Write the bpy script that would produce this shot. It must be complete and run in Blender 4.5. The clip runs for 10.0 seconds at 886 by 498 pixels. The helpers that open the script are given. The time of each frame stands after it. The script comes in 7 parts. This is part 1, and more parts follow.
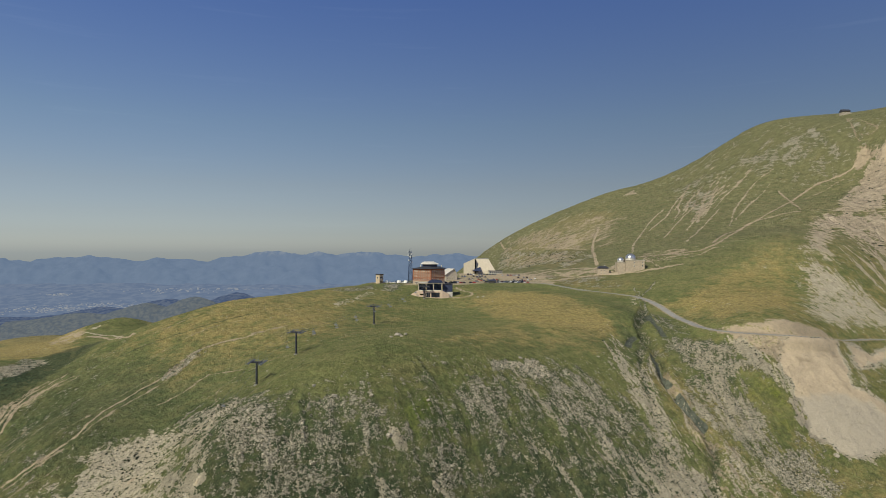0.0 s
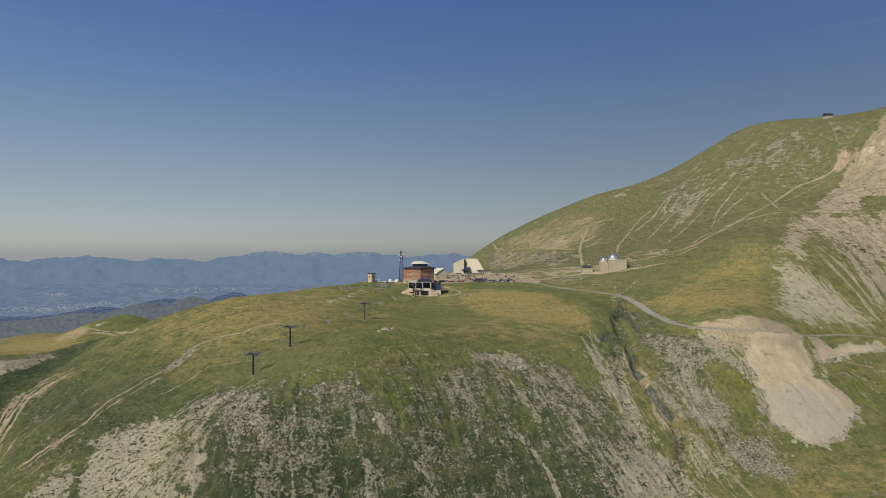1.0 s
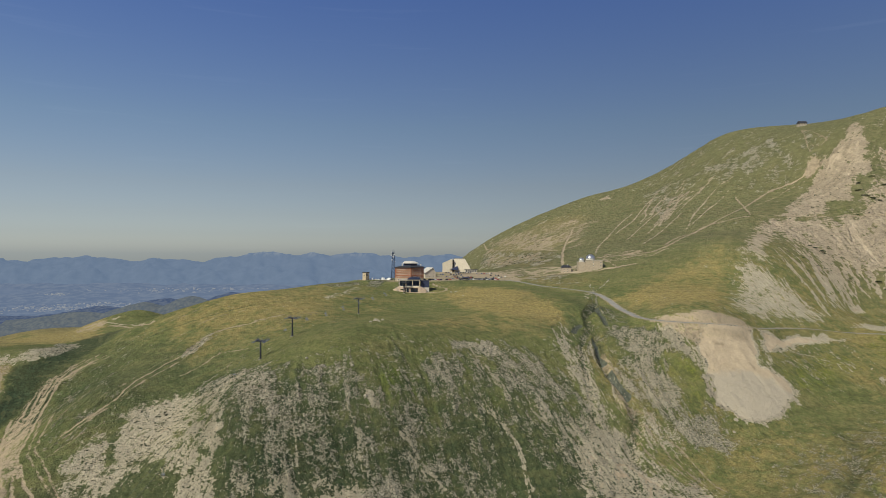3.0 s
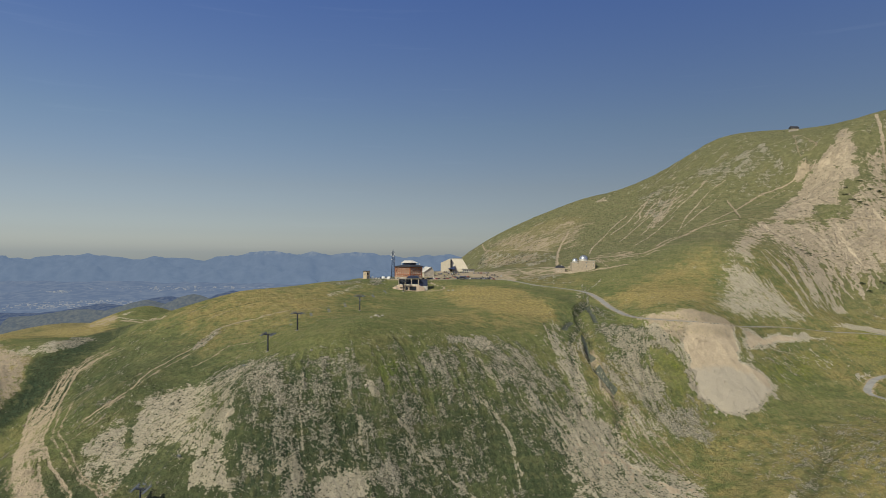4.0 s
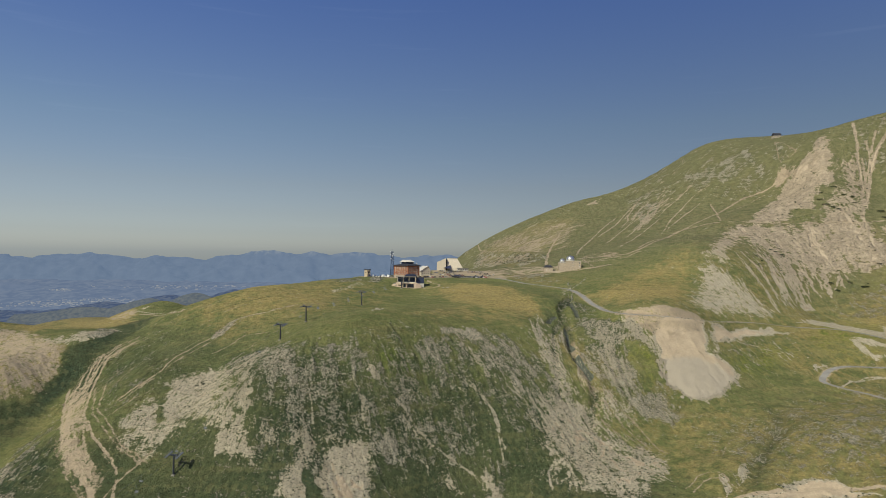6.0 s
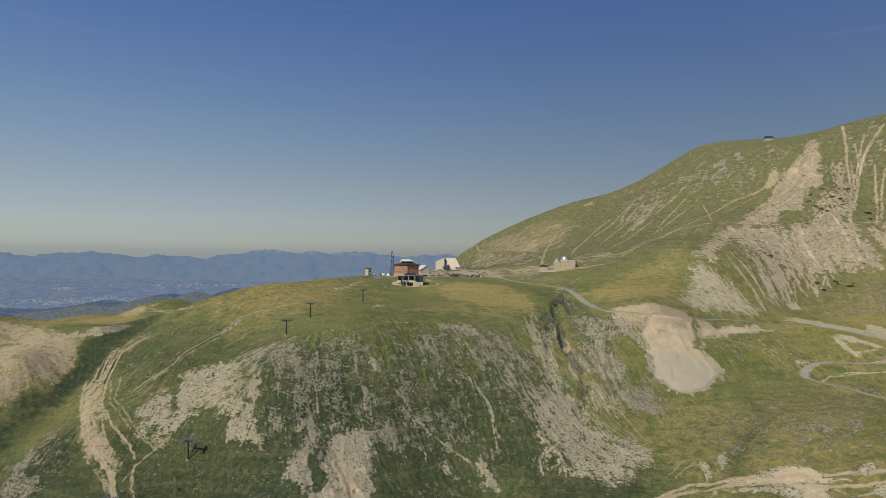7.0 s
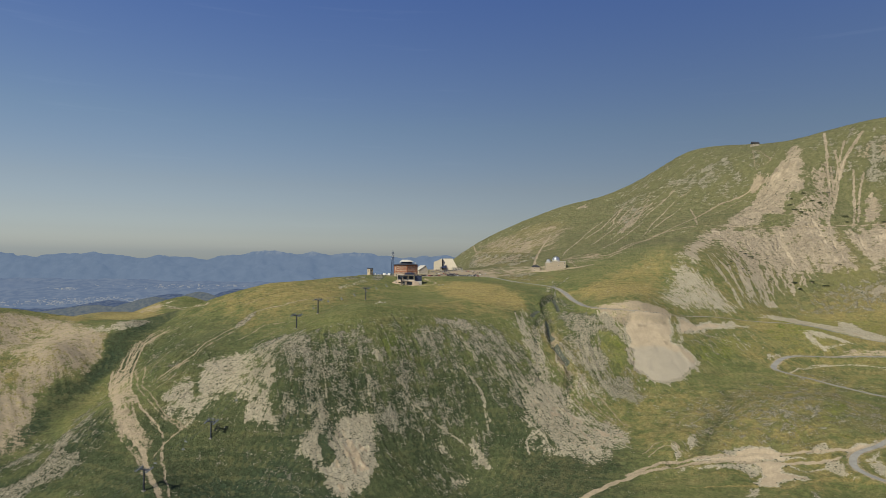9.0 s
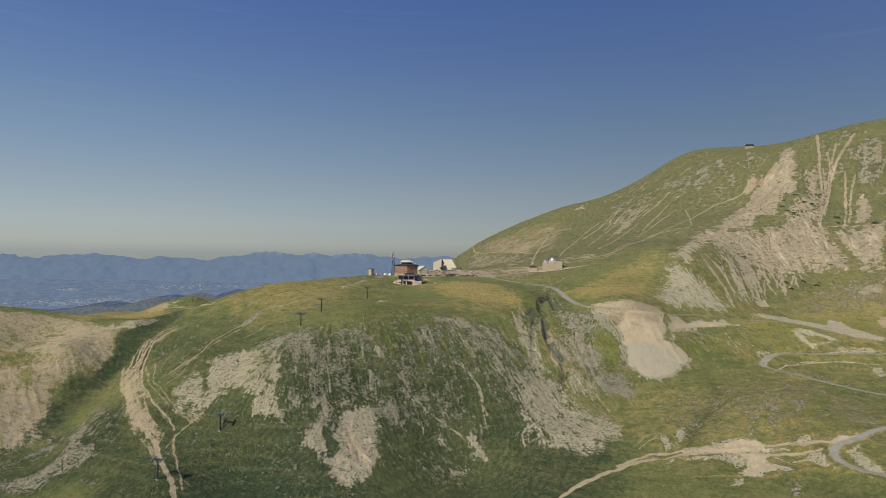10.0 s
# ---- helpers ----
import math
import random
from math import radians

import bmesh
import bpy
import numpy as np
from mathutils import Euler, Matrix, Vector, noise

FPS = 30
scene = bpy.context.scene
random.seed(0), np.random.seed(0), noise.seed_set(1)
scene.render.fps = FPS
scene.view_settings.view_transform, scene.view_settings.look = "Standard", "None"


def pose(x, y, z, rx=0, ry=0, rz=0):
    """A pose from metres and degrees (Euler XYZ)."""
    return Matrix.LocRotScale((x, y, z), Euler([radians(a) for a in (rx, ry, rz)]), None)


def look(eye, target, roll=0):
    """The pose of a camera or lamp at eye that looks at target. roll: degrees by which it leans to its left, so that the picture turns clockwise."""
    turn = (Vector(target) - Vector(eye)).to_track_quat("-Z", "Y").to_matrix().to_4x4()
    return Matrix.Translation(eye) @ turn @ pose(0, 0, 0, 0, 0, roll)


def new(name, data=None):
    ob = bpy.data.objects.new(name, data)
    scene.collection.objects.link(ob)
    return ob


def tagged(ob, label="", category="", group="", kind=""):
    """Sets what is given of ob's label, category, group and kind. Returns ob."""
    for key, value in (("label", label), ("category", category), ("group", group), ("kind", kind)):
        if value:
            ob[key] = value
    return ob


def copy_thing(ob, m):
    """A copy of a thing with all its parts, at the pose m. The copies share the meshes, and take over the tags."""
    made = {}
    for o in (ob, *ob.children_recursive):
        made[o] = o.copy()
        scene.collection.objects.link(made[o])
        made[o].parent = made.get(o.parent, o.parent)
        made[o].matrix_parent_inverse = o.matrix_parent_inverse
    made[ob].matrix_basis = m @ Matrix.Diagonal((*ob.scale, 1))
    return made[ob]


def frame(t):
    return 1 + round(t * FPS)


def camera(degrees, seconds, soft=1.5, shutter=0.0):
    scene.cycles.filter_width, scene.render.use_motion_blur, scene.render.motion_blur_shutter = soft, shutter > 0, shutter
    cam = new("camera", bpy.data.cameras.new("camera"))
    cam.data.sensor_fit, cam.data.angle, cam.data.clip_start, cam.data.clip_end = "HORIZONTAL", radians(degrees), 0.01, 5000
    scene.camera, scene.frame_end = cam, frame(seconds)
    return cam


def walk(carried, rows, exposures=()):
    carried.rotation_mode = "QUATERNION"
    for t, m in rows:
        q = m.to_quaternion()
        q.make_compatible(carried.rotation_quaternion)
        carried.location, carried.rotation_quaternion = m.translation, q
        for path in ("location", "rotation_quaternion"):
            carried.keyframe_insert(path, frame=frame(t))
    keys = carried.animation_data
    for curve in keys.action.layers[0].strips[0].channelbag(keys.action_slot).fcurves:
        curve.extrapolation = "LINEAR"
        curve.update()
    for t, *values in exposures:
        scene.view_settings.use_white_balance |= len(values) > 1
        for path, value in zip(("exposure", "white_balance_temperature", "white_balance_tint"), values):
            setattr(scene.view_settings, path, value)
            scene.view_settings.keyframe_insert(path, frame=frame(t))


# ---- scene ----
cam = camera(70.4, 10.0, soft=0.5)
METRES, EYE, TILT, LEAN, TURN = 250.0, 30.0, 0.35, 0.0, 0.0
ROWS = [
    (0.0, 0.0, 0.0, 0.0, 0.0, 0.0, -0.0),
    (0.5, 0.0177, -0.0506, 0.0003, -0.13, 0.0, 0.01),
    (1.0, 0.0325, -0.102, 0.0005, -0.21, 0.01, 0.0),
    (1.5, 0.0447, -0.1535, 0.0009, -0.3, 0.02, 0.01),
    (2.0, 0.0544, -0.2055, 0.0006, -0.38, 0.03, 0.01),
    (2.5, 0.0614, -0.2574, 0.0004, -0.46, 0.06, 0.01),
    (4.0, 0.0747, -0.4116, -0.0007, -0.48, 0.11, -0.46),
    (4.5, 0.0783, -0.4625, -0.0005, -0.5, 0.11, -0.55),
    (5.0, 0.0818, -0.5135, -0.0008, -0.54, 0.13, -0.6),
    (5.5, 0.0849, -0.565, -0.0014, -0.57, 0.14, -0.65),
    (7.0, 0.0926, -0.7196, 0.0001, -0.62, 0.1, -0.84),
    (7.5, 0.0938, -0.769, 0.0, -0.65, 0.06, -0.91),
    (8.0, 0.0958, -0.8173, -0.0004, -0.64, 0.06, -0.96),
    (8.5, 0.0973, -0.8641, -0.0008, -0.67, 0.11, -0.94),
    (9.0, 0.0993, -0.9086, -0.0002, -0.69, 0.21, -0.91),
    (9.5, 0.1012, -0.9508, -0.0004, -0.69, 0.25, -0.88),
    (10.0, 0.1026, -0.9908, -0.0006, -0.68, 0.28, -0.85),
]
walk(cam, [(t, pose(0, 0, EYE, TILT, LEAN, TURN) @ pose(METRES * x, METRES * y, METRES * z, 90 + pitch, roll, yaw)) for t, x, y, z, yaw, pitch, roll in ROWS],
     exposures=((0.0, 0.345), (10.0, 0.345)))

# ---- sky and sun ----
SUN_ELEVATION, SUN_AZIMUTH = 41.0, 223.0  # degrees; azimuth clockwise from +y
world = bpy.data.worlds.new("sky")
scene.world = world
world.use_nodes = True
wn = world.node_tree.nodes
wl = world.node_tree.links
sky = wn.new("ShaderNodeTexSky")
sky.sky_type = "NISHITA"
sky.sun_disc = False
sky.sun_elevation = radians(SUN_ELEVATION)
sky.sun_rotation = radians(360.0 - SUN_AZIMUTH)
sky.altitude = 1500.0
sky.air_density = 1.0
sky.dust_density = 3.0
sky.ozone_density = 3.0
# summer haze: paler and warmer towards the horizon, deeper blue overhead
toward = wn.new("ShaderNodeTexCoord")
height = wn.new("ShaderNodeSeparateXYZ")
wl.new(toward.outputs["Generated"], height.inputs["Vector"])
haze = wn.new("ShaderNodeValToRGB")
haze.color_ramp.elements[0].position, haze.color_ramp.elements[0].color = 0.0, (1.28, 1.25, 1.27, 1)
haze.color_ramp.elements[1].position, haze.color_ramp.elements[1].color = 0.40, (0.90, 1.01, 1.39, 1)
for at, colour in ((0.03, (1.08, 1.00, 1.00, 1)), (0.06, (1.07, 0.93, 0.875, 1)), (0.105, (1.11, 0.935, 0.83, 1)), (0.197, (1.08, 1.01, 0.95, 1))):
    haze.color_ramp.elements.new(at).color = colour
wl.new(height.outputs["Z"], haze.inputs["Fac"])
tint = wn.new("ShaderNodeMix")
tint.data_type, tint.blend_type = "RGBA", "MULTIPLY"
tint.inputs[0].default_value = 1.0
wl.new(sky.outputs["Color"], tint.inputs[6])
wl.new(haze.outputs["Color"], tint.inputs[7])
# a few thin veils of high cirrus
stretch = wn.new("ShaderNodeMapping")
stretch.inputs["Scale"].default_value = (1.2, 1.2, 24.0)
stretch.inputs["Rotation"].default_value = (0.0, radians(2.5), 0.0)
wl.new(toward.outputs["Generated"], stretch.inputs["Vector"])
veil = wn.new("ShaderNodeTexNoise")
veil.inputs["Scale"].default_value = 2.6
veil.inputs["Detail"].default_value = 6.0
veil.inputs["Roughness"].default_value = 0.62
wl.new(stretch.outputs["Vector"], veil.inputs["Vector"])
thin = wn.new("ShaderNodeMapRange")
thin.inputs["From Min"].default_value = 0.60
thin.inputs["From Max"].default_value = 0.80
thin.inputs["To Max"].default_value = 0.07
wl.new(veil.outputs["Fac"], thin.inputs["Value"])
cirrus = wn.new("ShaderNodeMix")
cirrus.data_type, cirrus.blend_type = "RGBA", "ADD"
wl.new(thin.outputs["Result"], cirrus.inputs[0])
wl.new(tint.outputs[2], cirrus.inputs[6])
cirrus.inputs[7].default_value = (3.6, 3.9, 4.2, 1.0)
wl.new(cirrus.outputs[2], wn["Background"].inputs["Color"])
wn["Background"].inputs["Strength"].default_value = 0.056

sun_data = bpy.data.lights.new("sun", "SUN")
sun_data.energy = 4.3
sun_data.angle = radians(0.5)
sun_data.color = (0.965, 0.935, 0.785)
sun = new("sun", sun_data)
_a, _e = radians(SUN_AZIMUTH), radians(SUN_ELEVATION)
_toward = Vector((math.sin(_a) * math.cos(_e), math.cos(_a) * math.cos(_e), math.sin(_e)))
sun.matrix_world = look(tuple(_toward * 600), (0, 0, 0))

# ---- materials ----
class Nodes:
    """Short-hand for building a node material."""

    def __init__(self, name):
        self.mat = bpy.data.materials.new(name)
        self.mat.use_nodes = True
        self.tree = self.mat.node_tree
        self.bsdf = self.tree.nodes["Principled BSDF"]
        self.place = None

    def node(self, kind, **inputs):
        n = self.tree.nodes.new(kind)
        for key, value in inputs.items():
            self.put(n.inputs[key.replace("_", " ")], value)
        return n

    def put(self, socket, value):
        if hasattr(value, "is_output"):
            self.tree.links.new(value, socket)
        else:
            socket.default_value = value

    def where(self):
        if self.place is None:
            self.place = self.node("ShaderNodeNewGeometry").outputs["Position"]
        return self.place

    def local(self):
        return self.node("ShaderNodeTexCoord").outputs["Object"]

    def noise(self, scale, detail=4.0, rough=0.6, stretch=None, at=None):
        v = at if at is not None else self.where()
        if stretch is not None:
            m = self.node("ShaderNodeMapping", Vector=v)
            m.inputs["Scale"].default_value = stretch
            v = m.outputs["Vector"]
        return self.node("ShaderNodeTexNoise", Vector=v, Scale=scale, Detail=detail, Roughness=rough).outputs["Fac"]

    def cells(self, scale, at=None, feature="F1"):
        n = self.node("ShaderNodeTexVoronoi", Vector=at if at is not None else self.where(), Scale=scale)
        n.feature = feature
        return n

    def span(self, value, low, high, to_low=0.0, to_high=1.0):
        n = self.node("ShaderNodeMapRange", Value=value)
        n.interpolation_type = "SMOOTHSTEP"
        for key, v in (("From Min", low), ("From Max", high), ("To Min", to_low), ("To Max", to_high)):
            self.put(n.inputs[key], v)
        return n.outputs["Result"]

    def math(self, op, a, b=0.0):
        n = self.tree.nodes.new("ShaderNodeMath")
        n.operation = op
        self.put(n.inputs[0], a)
        self.put(n.inputs[1], b)
        return n.outputs["Value"]

    def mix(self, fac, a, b, blend="MIX"):
        n = self.tree.nodes.new("ShaderNodeMix")
        n.data_type = "RGBA"
        n.blend_type = blend
        self.put(n.inputs[0], fac)
        for socket, c in ((n.inputs[6], a), (n.inputs[7], b)):
            self.put(socket, (*c, 1.0) if isinstance(c, tuple) and len(c) == 3 else c)
        return n.outputs[2]

    def bump(self, height, strength, distance):
        return self.node("ShaderNodeBump", Height=height, Strength=strength, Distance=distance).outputs["Normal"]

    def finish(self, colour=None, rough=0.8, metal=0.0, normal=None, specular=0.3):
        if colour is not None:
            self.put(self.bsdf.inputs["Base Color"], (*colour, 1.0) if isinstance(colour, tuple) and len(colour) == 3 else colour)
        self.put(self.bsdf.inputs["Roughness"], rough)
        self.put(self.bsdf.inputs["Metallic"], metal)
        self.put(self.bsdf.inputs["Specular IOR Level"], specular)
        if normal is not None:
            self.put(self.bsdf.inputs["Normal"], normal)
        return self.mat


def worn(name, colour, dark=0.75, rough=0.8, metal=0.0, scale=0.6, grain=6.0, relief=0.02):
    """A painted, plastered or metal surface with stains at two scales and a fine grain."""
    n = Nodes(name)
    big = n.span(n.noise(scale, 4.0, 0.6), 0.35, 0.68)
    fine = n.span(n.noise(grain, 3.0, 0.6), 0.3, 0.7)
    low = tuple(c * dark for c in colour)
    c = n.mix(big, low, colour)
    c = n.mix(n.math("MULTIPLY", fine, 0.35), c, tuple(c0 * dark * 0.9 for c0 in colour))
    return n.finish(c, rough, metal, n.bump(fine, 0.4, relief))


def make_ground():
    """Turf, dry grass, stones, scree and soil, mixed by the cover attribute."""
    n = Nodes("mountain_ground")
    cover = n.node("ShaderNodeAttribute")
    cover.attribute_name = "cover"
    split = n.node("ShaderNodeSeparateColor", Color=cover.outputs["Color"])
    stone, scree, dry = split.outputs[0], split.outputs[1], split.outputs[2]
    cover_b = n.node("ShaderNodeAttribute")
    cover_b.attribute_name = "cover_b"
    split_b = n.node("ShaderNodeSeparateColor", Color=cover_b.outputs["Color"])
    lush, soil, shade = split_b.outputs[0], split_b.outputs[1], split_b.outputs[2]

    broad = n.span(n.noise(0.018, 5.0, 0.6), 0.36, 0.66)
    middle = n.span(n.noise(0.11, 6.0, 0.68), 0.32, 0.70)
    clump = n.span(n.noise(0.34, 6.0, 0.74), 0.32, 0.68)
    tuft = n.span(n.noise(0.8, 5.0, 0.75), 0.32, 0.70)
    fine = n.span(n.noise(2.4, 4.0, 0.75), 0.32, 0.70)

    # turf
    grass = n.mix(broad, (0.094, 0.112, 0.038), (0.132, 0.139, 0.050))
    grass = n.mix(n.math("MULTIPLY", middle, 0.50), grass, (0.172, 0.165, 0.066))
    dry_noise = n.span(n.math("ADD", dry, n.math("MULTIPLY", n.math("SUBTRACT", middle, 0.5), 0.5)), 0.2, 0.9)
    grass = n.mix(dry_noise, grass, n.mix(tuft, (0.296, 0.230, 0.088), (0.228, 0.180, 0.068)))
    lush_noise = n.span(n.math("ADD", lush, n.math("MULTIPLY", n.math("SUBTRACT", middle, 0.5), 0.5)), 0.25, 0.85)
    grass = n.mix(lush_noise, grass, n.mix(tuft, (0.150, 0.170, 0.030), (0.090, 0.115, 0.026)))
    # darker green turf; in the gullies this mask also puts shade into the colour
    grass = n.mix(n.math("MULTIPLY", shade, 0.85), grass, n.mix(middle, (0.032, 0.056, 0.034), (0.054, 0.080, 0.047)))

    # bands of drier grass along the contours, darker turf between the stones
    band = n.span(n.noise(0.06, 6.0, 0.7, stretch=(0.35, 1.0, 1.6)), 0.46, 0.66)
    grass = n.mix(n.math("MULTIPLY", n.math("MULTIPLY", band, 0.40), n.math("SUBTRACT", 1.0, shade)), grass, n.mix(tuft, (0.265, 0.215, 0.095), (0.170, 0.145, 0.066)))
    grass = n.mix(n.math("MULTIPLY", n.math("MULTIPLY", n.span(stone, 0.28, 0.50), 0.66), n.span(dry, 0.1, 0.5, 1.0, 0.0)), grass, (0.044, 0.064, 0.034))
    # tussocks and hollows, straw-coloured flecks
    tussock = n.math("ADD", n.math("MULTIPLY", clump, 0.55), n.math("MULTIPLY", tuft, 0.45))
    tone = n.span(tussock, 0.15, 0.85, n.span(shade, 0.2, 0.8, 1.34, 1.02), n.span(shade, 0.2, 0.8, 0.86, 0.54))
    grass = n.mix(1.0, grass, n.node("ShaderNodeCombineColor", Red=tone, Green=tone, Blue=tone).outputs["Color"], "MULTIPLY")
    straw = n.span(n.noise(0.62, 5.0, 0.78), 0.56, 0.68)
    grass = n.mix(n.math("MULTIPLY", straw, n.math("ADD", n.span(shade, 0.0, 1.0, 0.12, 0.04), n.math("MULTIPLY", dry, 0.18))), grass, (0.290, 0.262, 0.170))

    # stones and runnels drawn out along the fall of the slope
    down = n.node("ShaderNodeAttribute")
    down.attribute_name = "fall"
    way = down.outputs["Vector"]
    slope = n.node("ShaderNodeAttribute")
    slope.attribute_name = "slope"
    steep = n.span(slope.outputs["Fac"], 0.22, 0.50)
    up_y = n.node("ShaderNodeSeparateXYZ", Vector=n.where()).outputs["Y"]
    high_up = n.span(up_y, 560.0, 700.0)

    def moved(steps, way):
        far = n.tree.nodes.new("ShaderNodeVectorMath")
        far.operation = "SCALE"
        n.put(far.inputs[0], way)
        n.put(far.inputs["Scale"], steps)
        at = n.tree.nodes.new("ShaderNodeVectorMath")
        at.operation = "ADD"
        n.put(at.inputs[0], n.where())
        n.put(at.inputs[1], far.outputs["Vector"])
        return at.outputs["Vector"]

    def runnels(scale, step, count, detail, along):
        total = None
        for k in range(count):
            one = n.noise(scale, detail, 0.6, at=moved(step * (k - (count - 1) / 2), along))
            total = one if total is None else n.math("ADD", total, one)
        return n.math("MULTIPLY", total, 1.0 / count)

    run_near = n.span(runnels(0.62, 1.5, 6, 2.0, way), 0.40, 0.60)
    run_far = n.span(runnels(0.17, 6.0, 6, 2.5, way), 0.41, 0.59)
    run = n.mix(high_up, run_near, run_far)
    run = n.node("ShaderNodeSeparateColor", Color=run).outputs[0]

    medium_far = n.span(n.noise(0.130, 5.0, 0.74), 0.32, 0.68)
    # narrow paths trodden by grazing animals along the contours
    level = n.node("ShaderNodeCombineXYZ")
    parts = n.node("ShaderNodeSeparateXYZ", Vector=way)
    n.put(level.inputs[0], n.math("MULTIPLY", parts.outputs["Y"], -1.0))
    n.put(level.inputs[1], parts.outputs["X"])
    terrace = n.span(runnels(0.20, 6.0, 6, 2.0, level.outputs["Vector"]), 0.42, 0.58)
    grass = n.mix(n.math("MULTIPLY", n.span(terrace, 0.55, 0.95), n.span(slope.outputs["Fac"], 0.06, 0.20, 0.06, 0.28)), grass, (0.205, 0.190, 0.084))
    grass = n.mix(n.math("MULTIPLY", n.span(terrace, 0.40, 0.05), n.span(slope.outputs["Fac"], 0.06, 0.20, 0.06, 0.30)), grass, (0.060, 0.066, 0.030))
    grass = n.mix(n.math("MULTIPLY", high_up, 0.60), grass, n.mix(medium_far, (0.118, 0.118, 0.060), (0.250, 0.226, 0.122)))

    # stones among the grass: the more of them, the more of the noise is laid bare

    def near_far(near, far):
        return n.node("ShaderNodeSeparateColor", Color=n.mix(high_up, near, far)).outputs[0]

    coarse = near_far(n.span(n.noise(0.13, 5.0, 0.68), 0.32, 0.68), n.span(n.noise(0.040, 5.0, 0.68), 0.32, 0.68))
    medium = near_far(n.span(n.noise(0.46, 5.0, 0.72), 0.32, 0.68), medium_far)
    grit = near_far(n.span(n.noise(1.3, 4.0, 0.74), 0.32, 0.68), n.span(n.noise(0.40, 4.0, 0.76), 0.32, 0.68))
    speckle = n.math("ADD", n.math("MULTIPLY", coarse, 0.35), n.math("ADD", n.math("MULTIPLY", medium, 0.38), n.math("MULTIPLY", grit, 0.27)))
    drawn = n.math("MULTIPLY", steep, n.math("SUBTRACT", run, 0.5))
    speckle = n.math("ADD", speckle, n.math("MULTIPLY", drawn, 0.27))
    edge = n.math("SUBTRACT", 0.985, stone)
    bare = n.span(speckle, n.math("SUBTRACT", edge, 0.035), n.math("ADD", edge, 0.035))
    # single stones, each in its own cell, with dark chinks between them
    bend = n.node("ShaderNodeTexNoise", Vector=n.where(), Scale=1.3, Detail=3.0).outputs["Color"]
    bent = n.node("ShaderNodeVectorMath")
    bent.operation = "ADD"
    n.put(bent.inputs[0], n.where())
    n.put(bent.inputs[1], bend)
    small = n.cells(1.25, bent.outputs["Vector"])
    large = n.cells(0.50, bent.outputs["Vector"])
    tones = n.node("ShaderNodeSeparateColor", Color=small.outputs["Color"])
    tones_l = n.node("ShaderNodeSeparateColor", Color=large.outputs["Color"])
    for cell, pick_one, start, most in ((small, tones.outputs[0], 0.30, 0.44), (large, tones_l.outputs[0], 0.46, 0.34)):
        chance = n.math("ADD", stone, n.math("MULTIPLY", n.math("SUBTRACT", pick_one, 0.5), 0.46))
        reach = n.span(chance, start, start + 0.55, 0.0, n.span(high_up, 0.0, 1.0, most, 0.0))
        bare = n.math("MAXIMUM", bare, n.span(cell.outputs["Distance"], reach, n.math("SUBTRACT", reach, 0.12)))
    rock = n.mix(n.math("ADD", n.math("MULTIPLY", tones.outputs[1], 0.6), n.math("MULTIPLY", tones_l.outputs[1], 0.4)), (0.255, 0.232, 0.170), (0.620, 0.552, 0.405))
    # shade in the gaps between the stones, put into the rock colour
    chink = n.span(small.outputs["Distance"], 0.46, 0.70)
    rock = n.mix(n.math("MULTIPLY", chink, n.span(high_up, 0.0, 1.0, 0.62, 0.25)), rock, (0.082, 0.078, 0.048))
    rock = n.mix(n.math("MULTIPLY", fine, 0.14), rock, (0.165, 0.150, 0.106))
    # broad ledges and outcrops high on the mountain
    ledge = n.noise(0.10, 6.0, 0.78, stretch=(1.0, 1.0, 2.2))
    edge_l = n.span(stone, 0.25, 0.65, 0.70, 0.50)
    bare = n.math("MAXIMUM", bare, n.math("MULTIPLY", high_up, n.span(ledge, n.math("SUBTRACT", edge_l, 0.015), n.math("ADD", edge_l, 0.015))))
    # scree: fine pale gravel, stone shadows put into its mottled tone, dark cushions of plants on it
    tone_s = n.span(n.math("ADD", n.math("MULTIPLY", medium, 0.35), n.math("ADD", n.math("MULTIPLY", grit, 0.35), n.math("MULTIPLY", run, 0.30))), 0.15, 0.85, n.span(scree, 0.85, 0.95, 0.70, 0.88), n.span(scree, 0.85, 0.95, 1.14, 1.05))
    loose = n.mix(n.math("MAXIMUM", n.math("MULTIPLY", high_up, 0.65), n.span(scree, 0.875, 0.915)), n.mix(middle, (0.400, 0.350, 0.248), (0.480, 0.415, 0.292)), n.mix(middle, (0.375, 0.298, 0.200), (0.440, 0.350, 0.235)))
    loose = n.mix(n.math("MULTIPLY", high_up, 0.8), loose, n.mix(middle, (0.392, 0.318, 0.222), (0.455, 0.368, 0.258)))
    loose = n.mix(1.0, loose, n.node("ShaderNodeCombineColor", Red=tone_s, Green=tone_s, Blue=tone_s).outputs["Color"], "MULTIPLY")
    bank = n.node("ShaderNodeAttribute")
    bank.attribute_name = "slate"
    loose = n.mix(n.span(bank.outputs["Fac"], 0.05, 0.25), loose, n.mix(grit, (0.305, 0.262, 0.194), (0.365, 0.315, 0.234)))
    edge_s = n.math("SUBTRACT", n.span(high_up, 0.0, 1.0, 1.0, 0.94), scree)
    bare_s = n.span(speckle, n.math("SUBTRACT", edge_s, 0.05), n.math("ADD", edge_s, 0.05))
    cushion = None
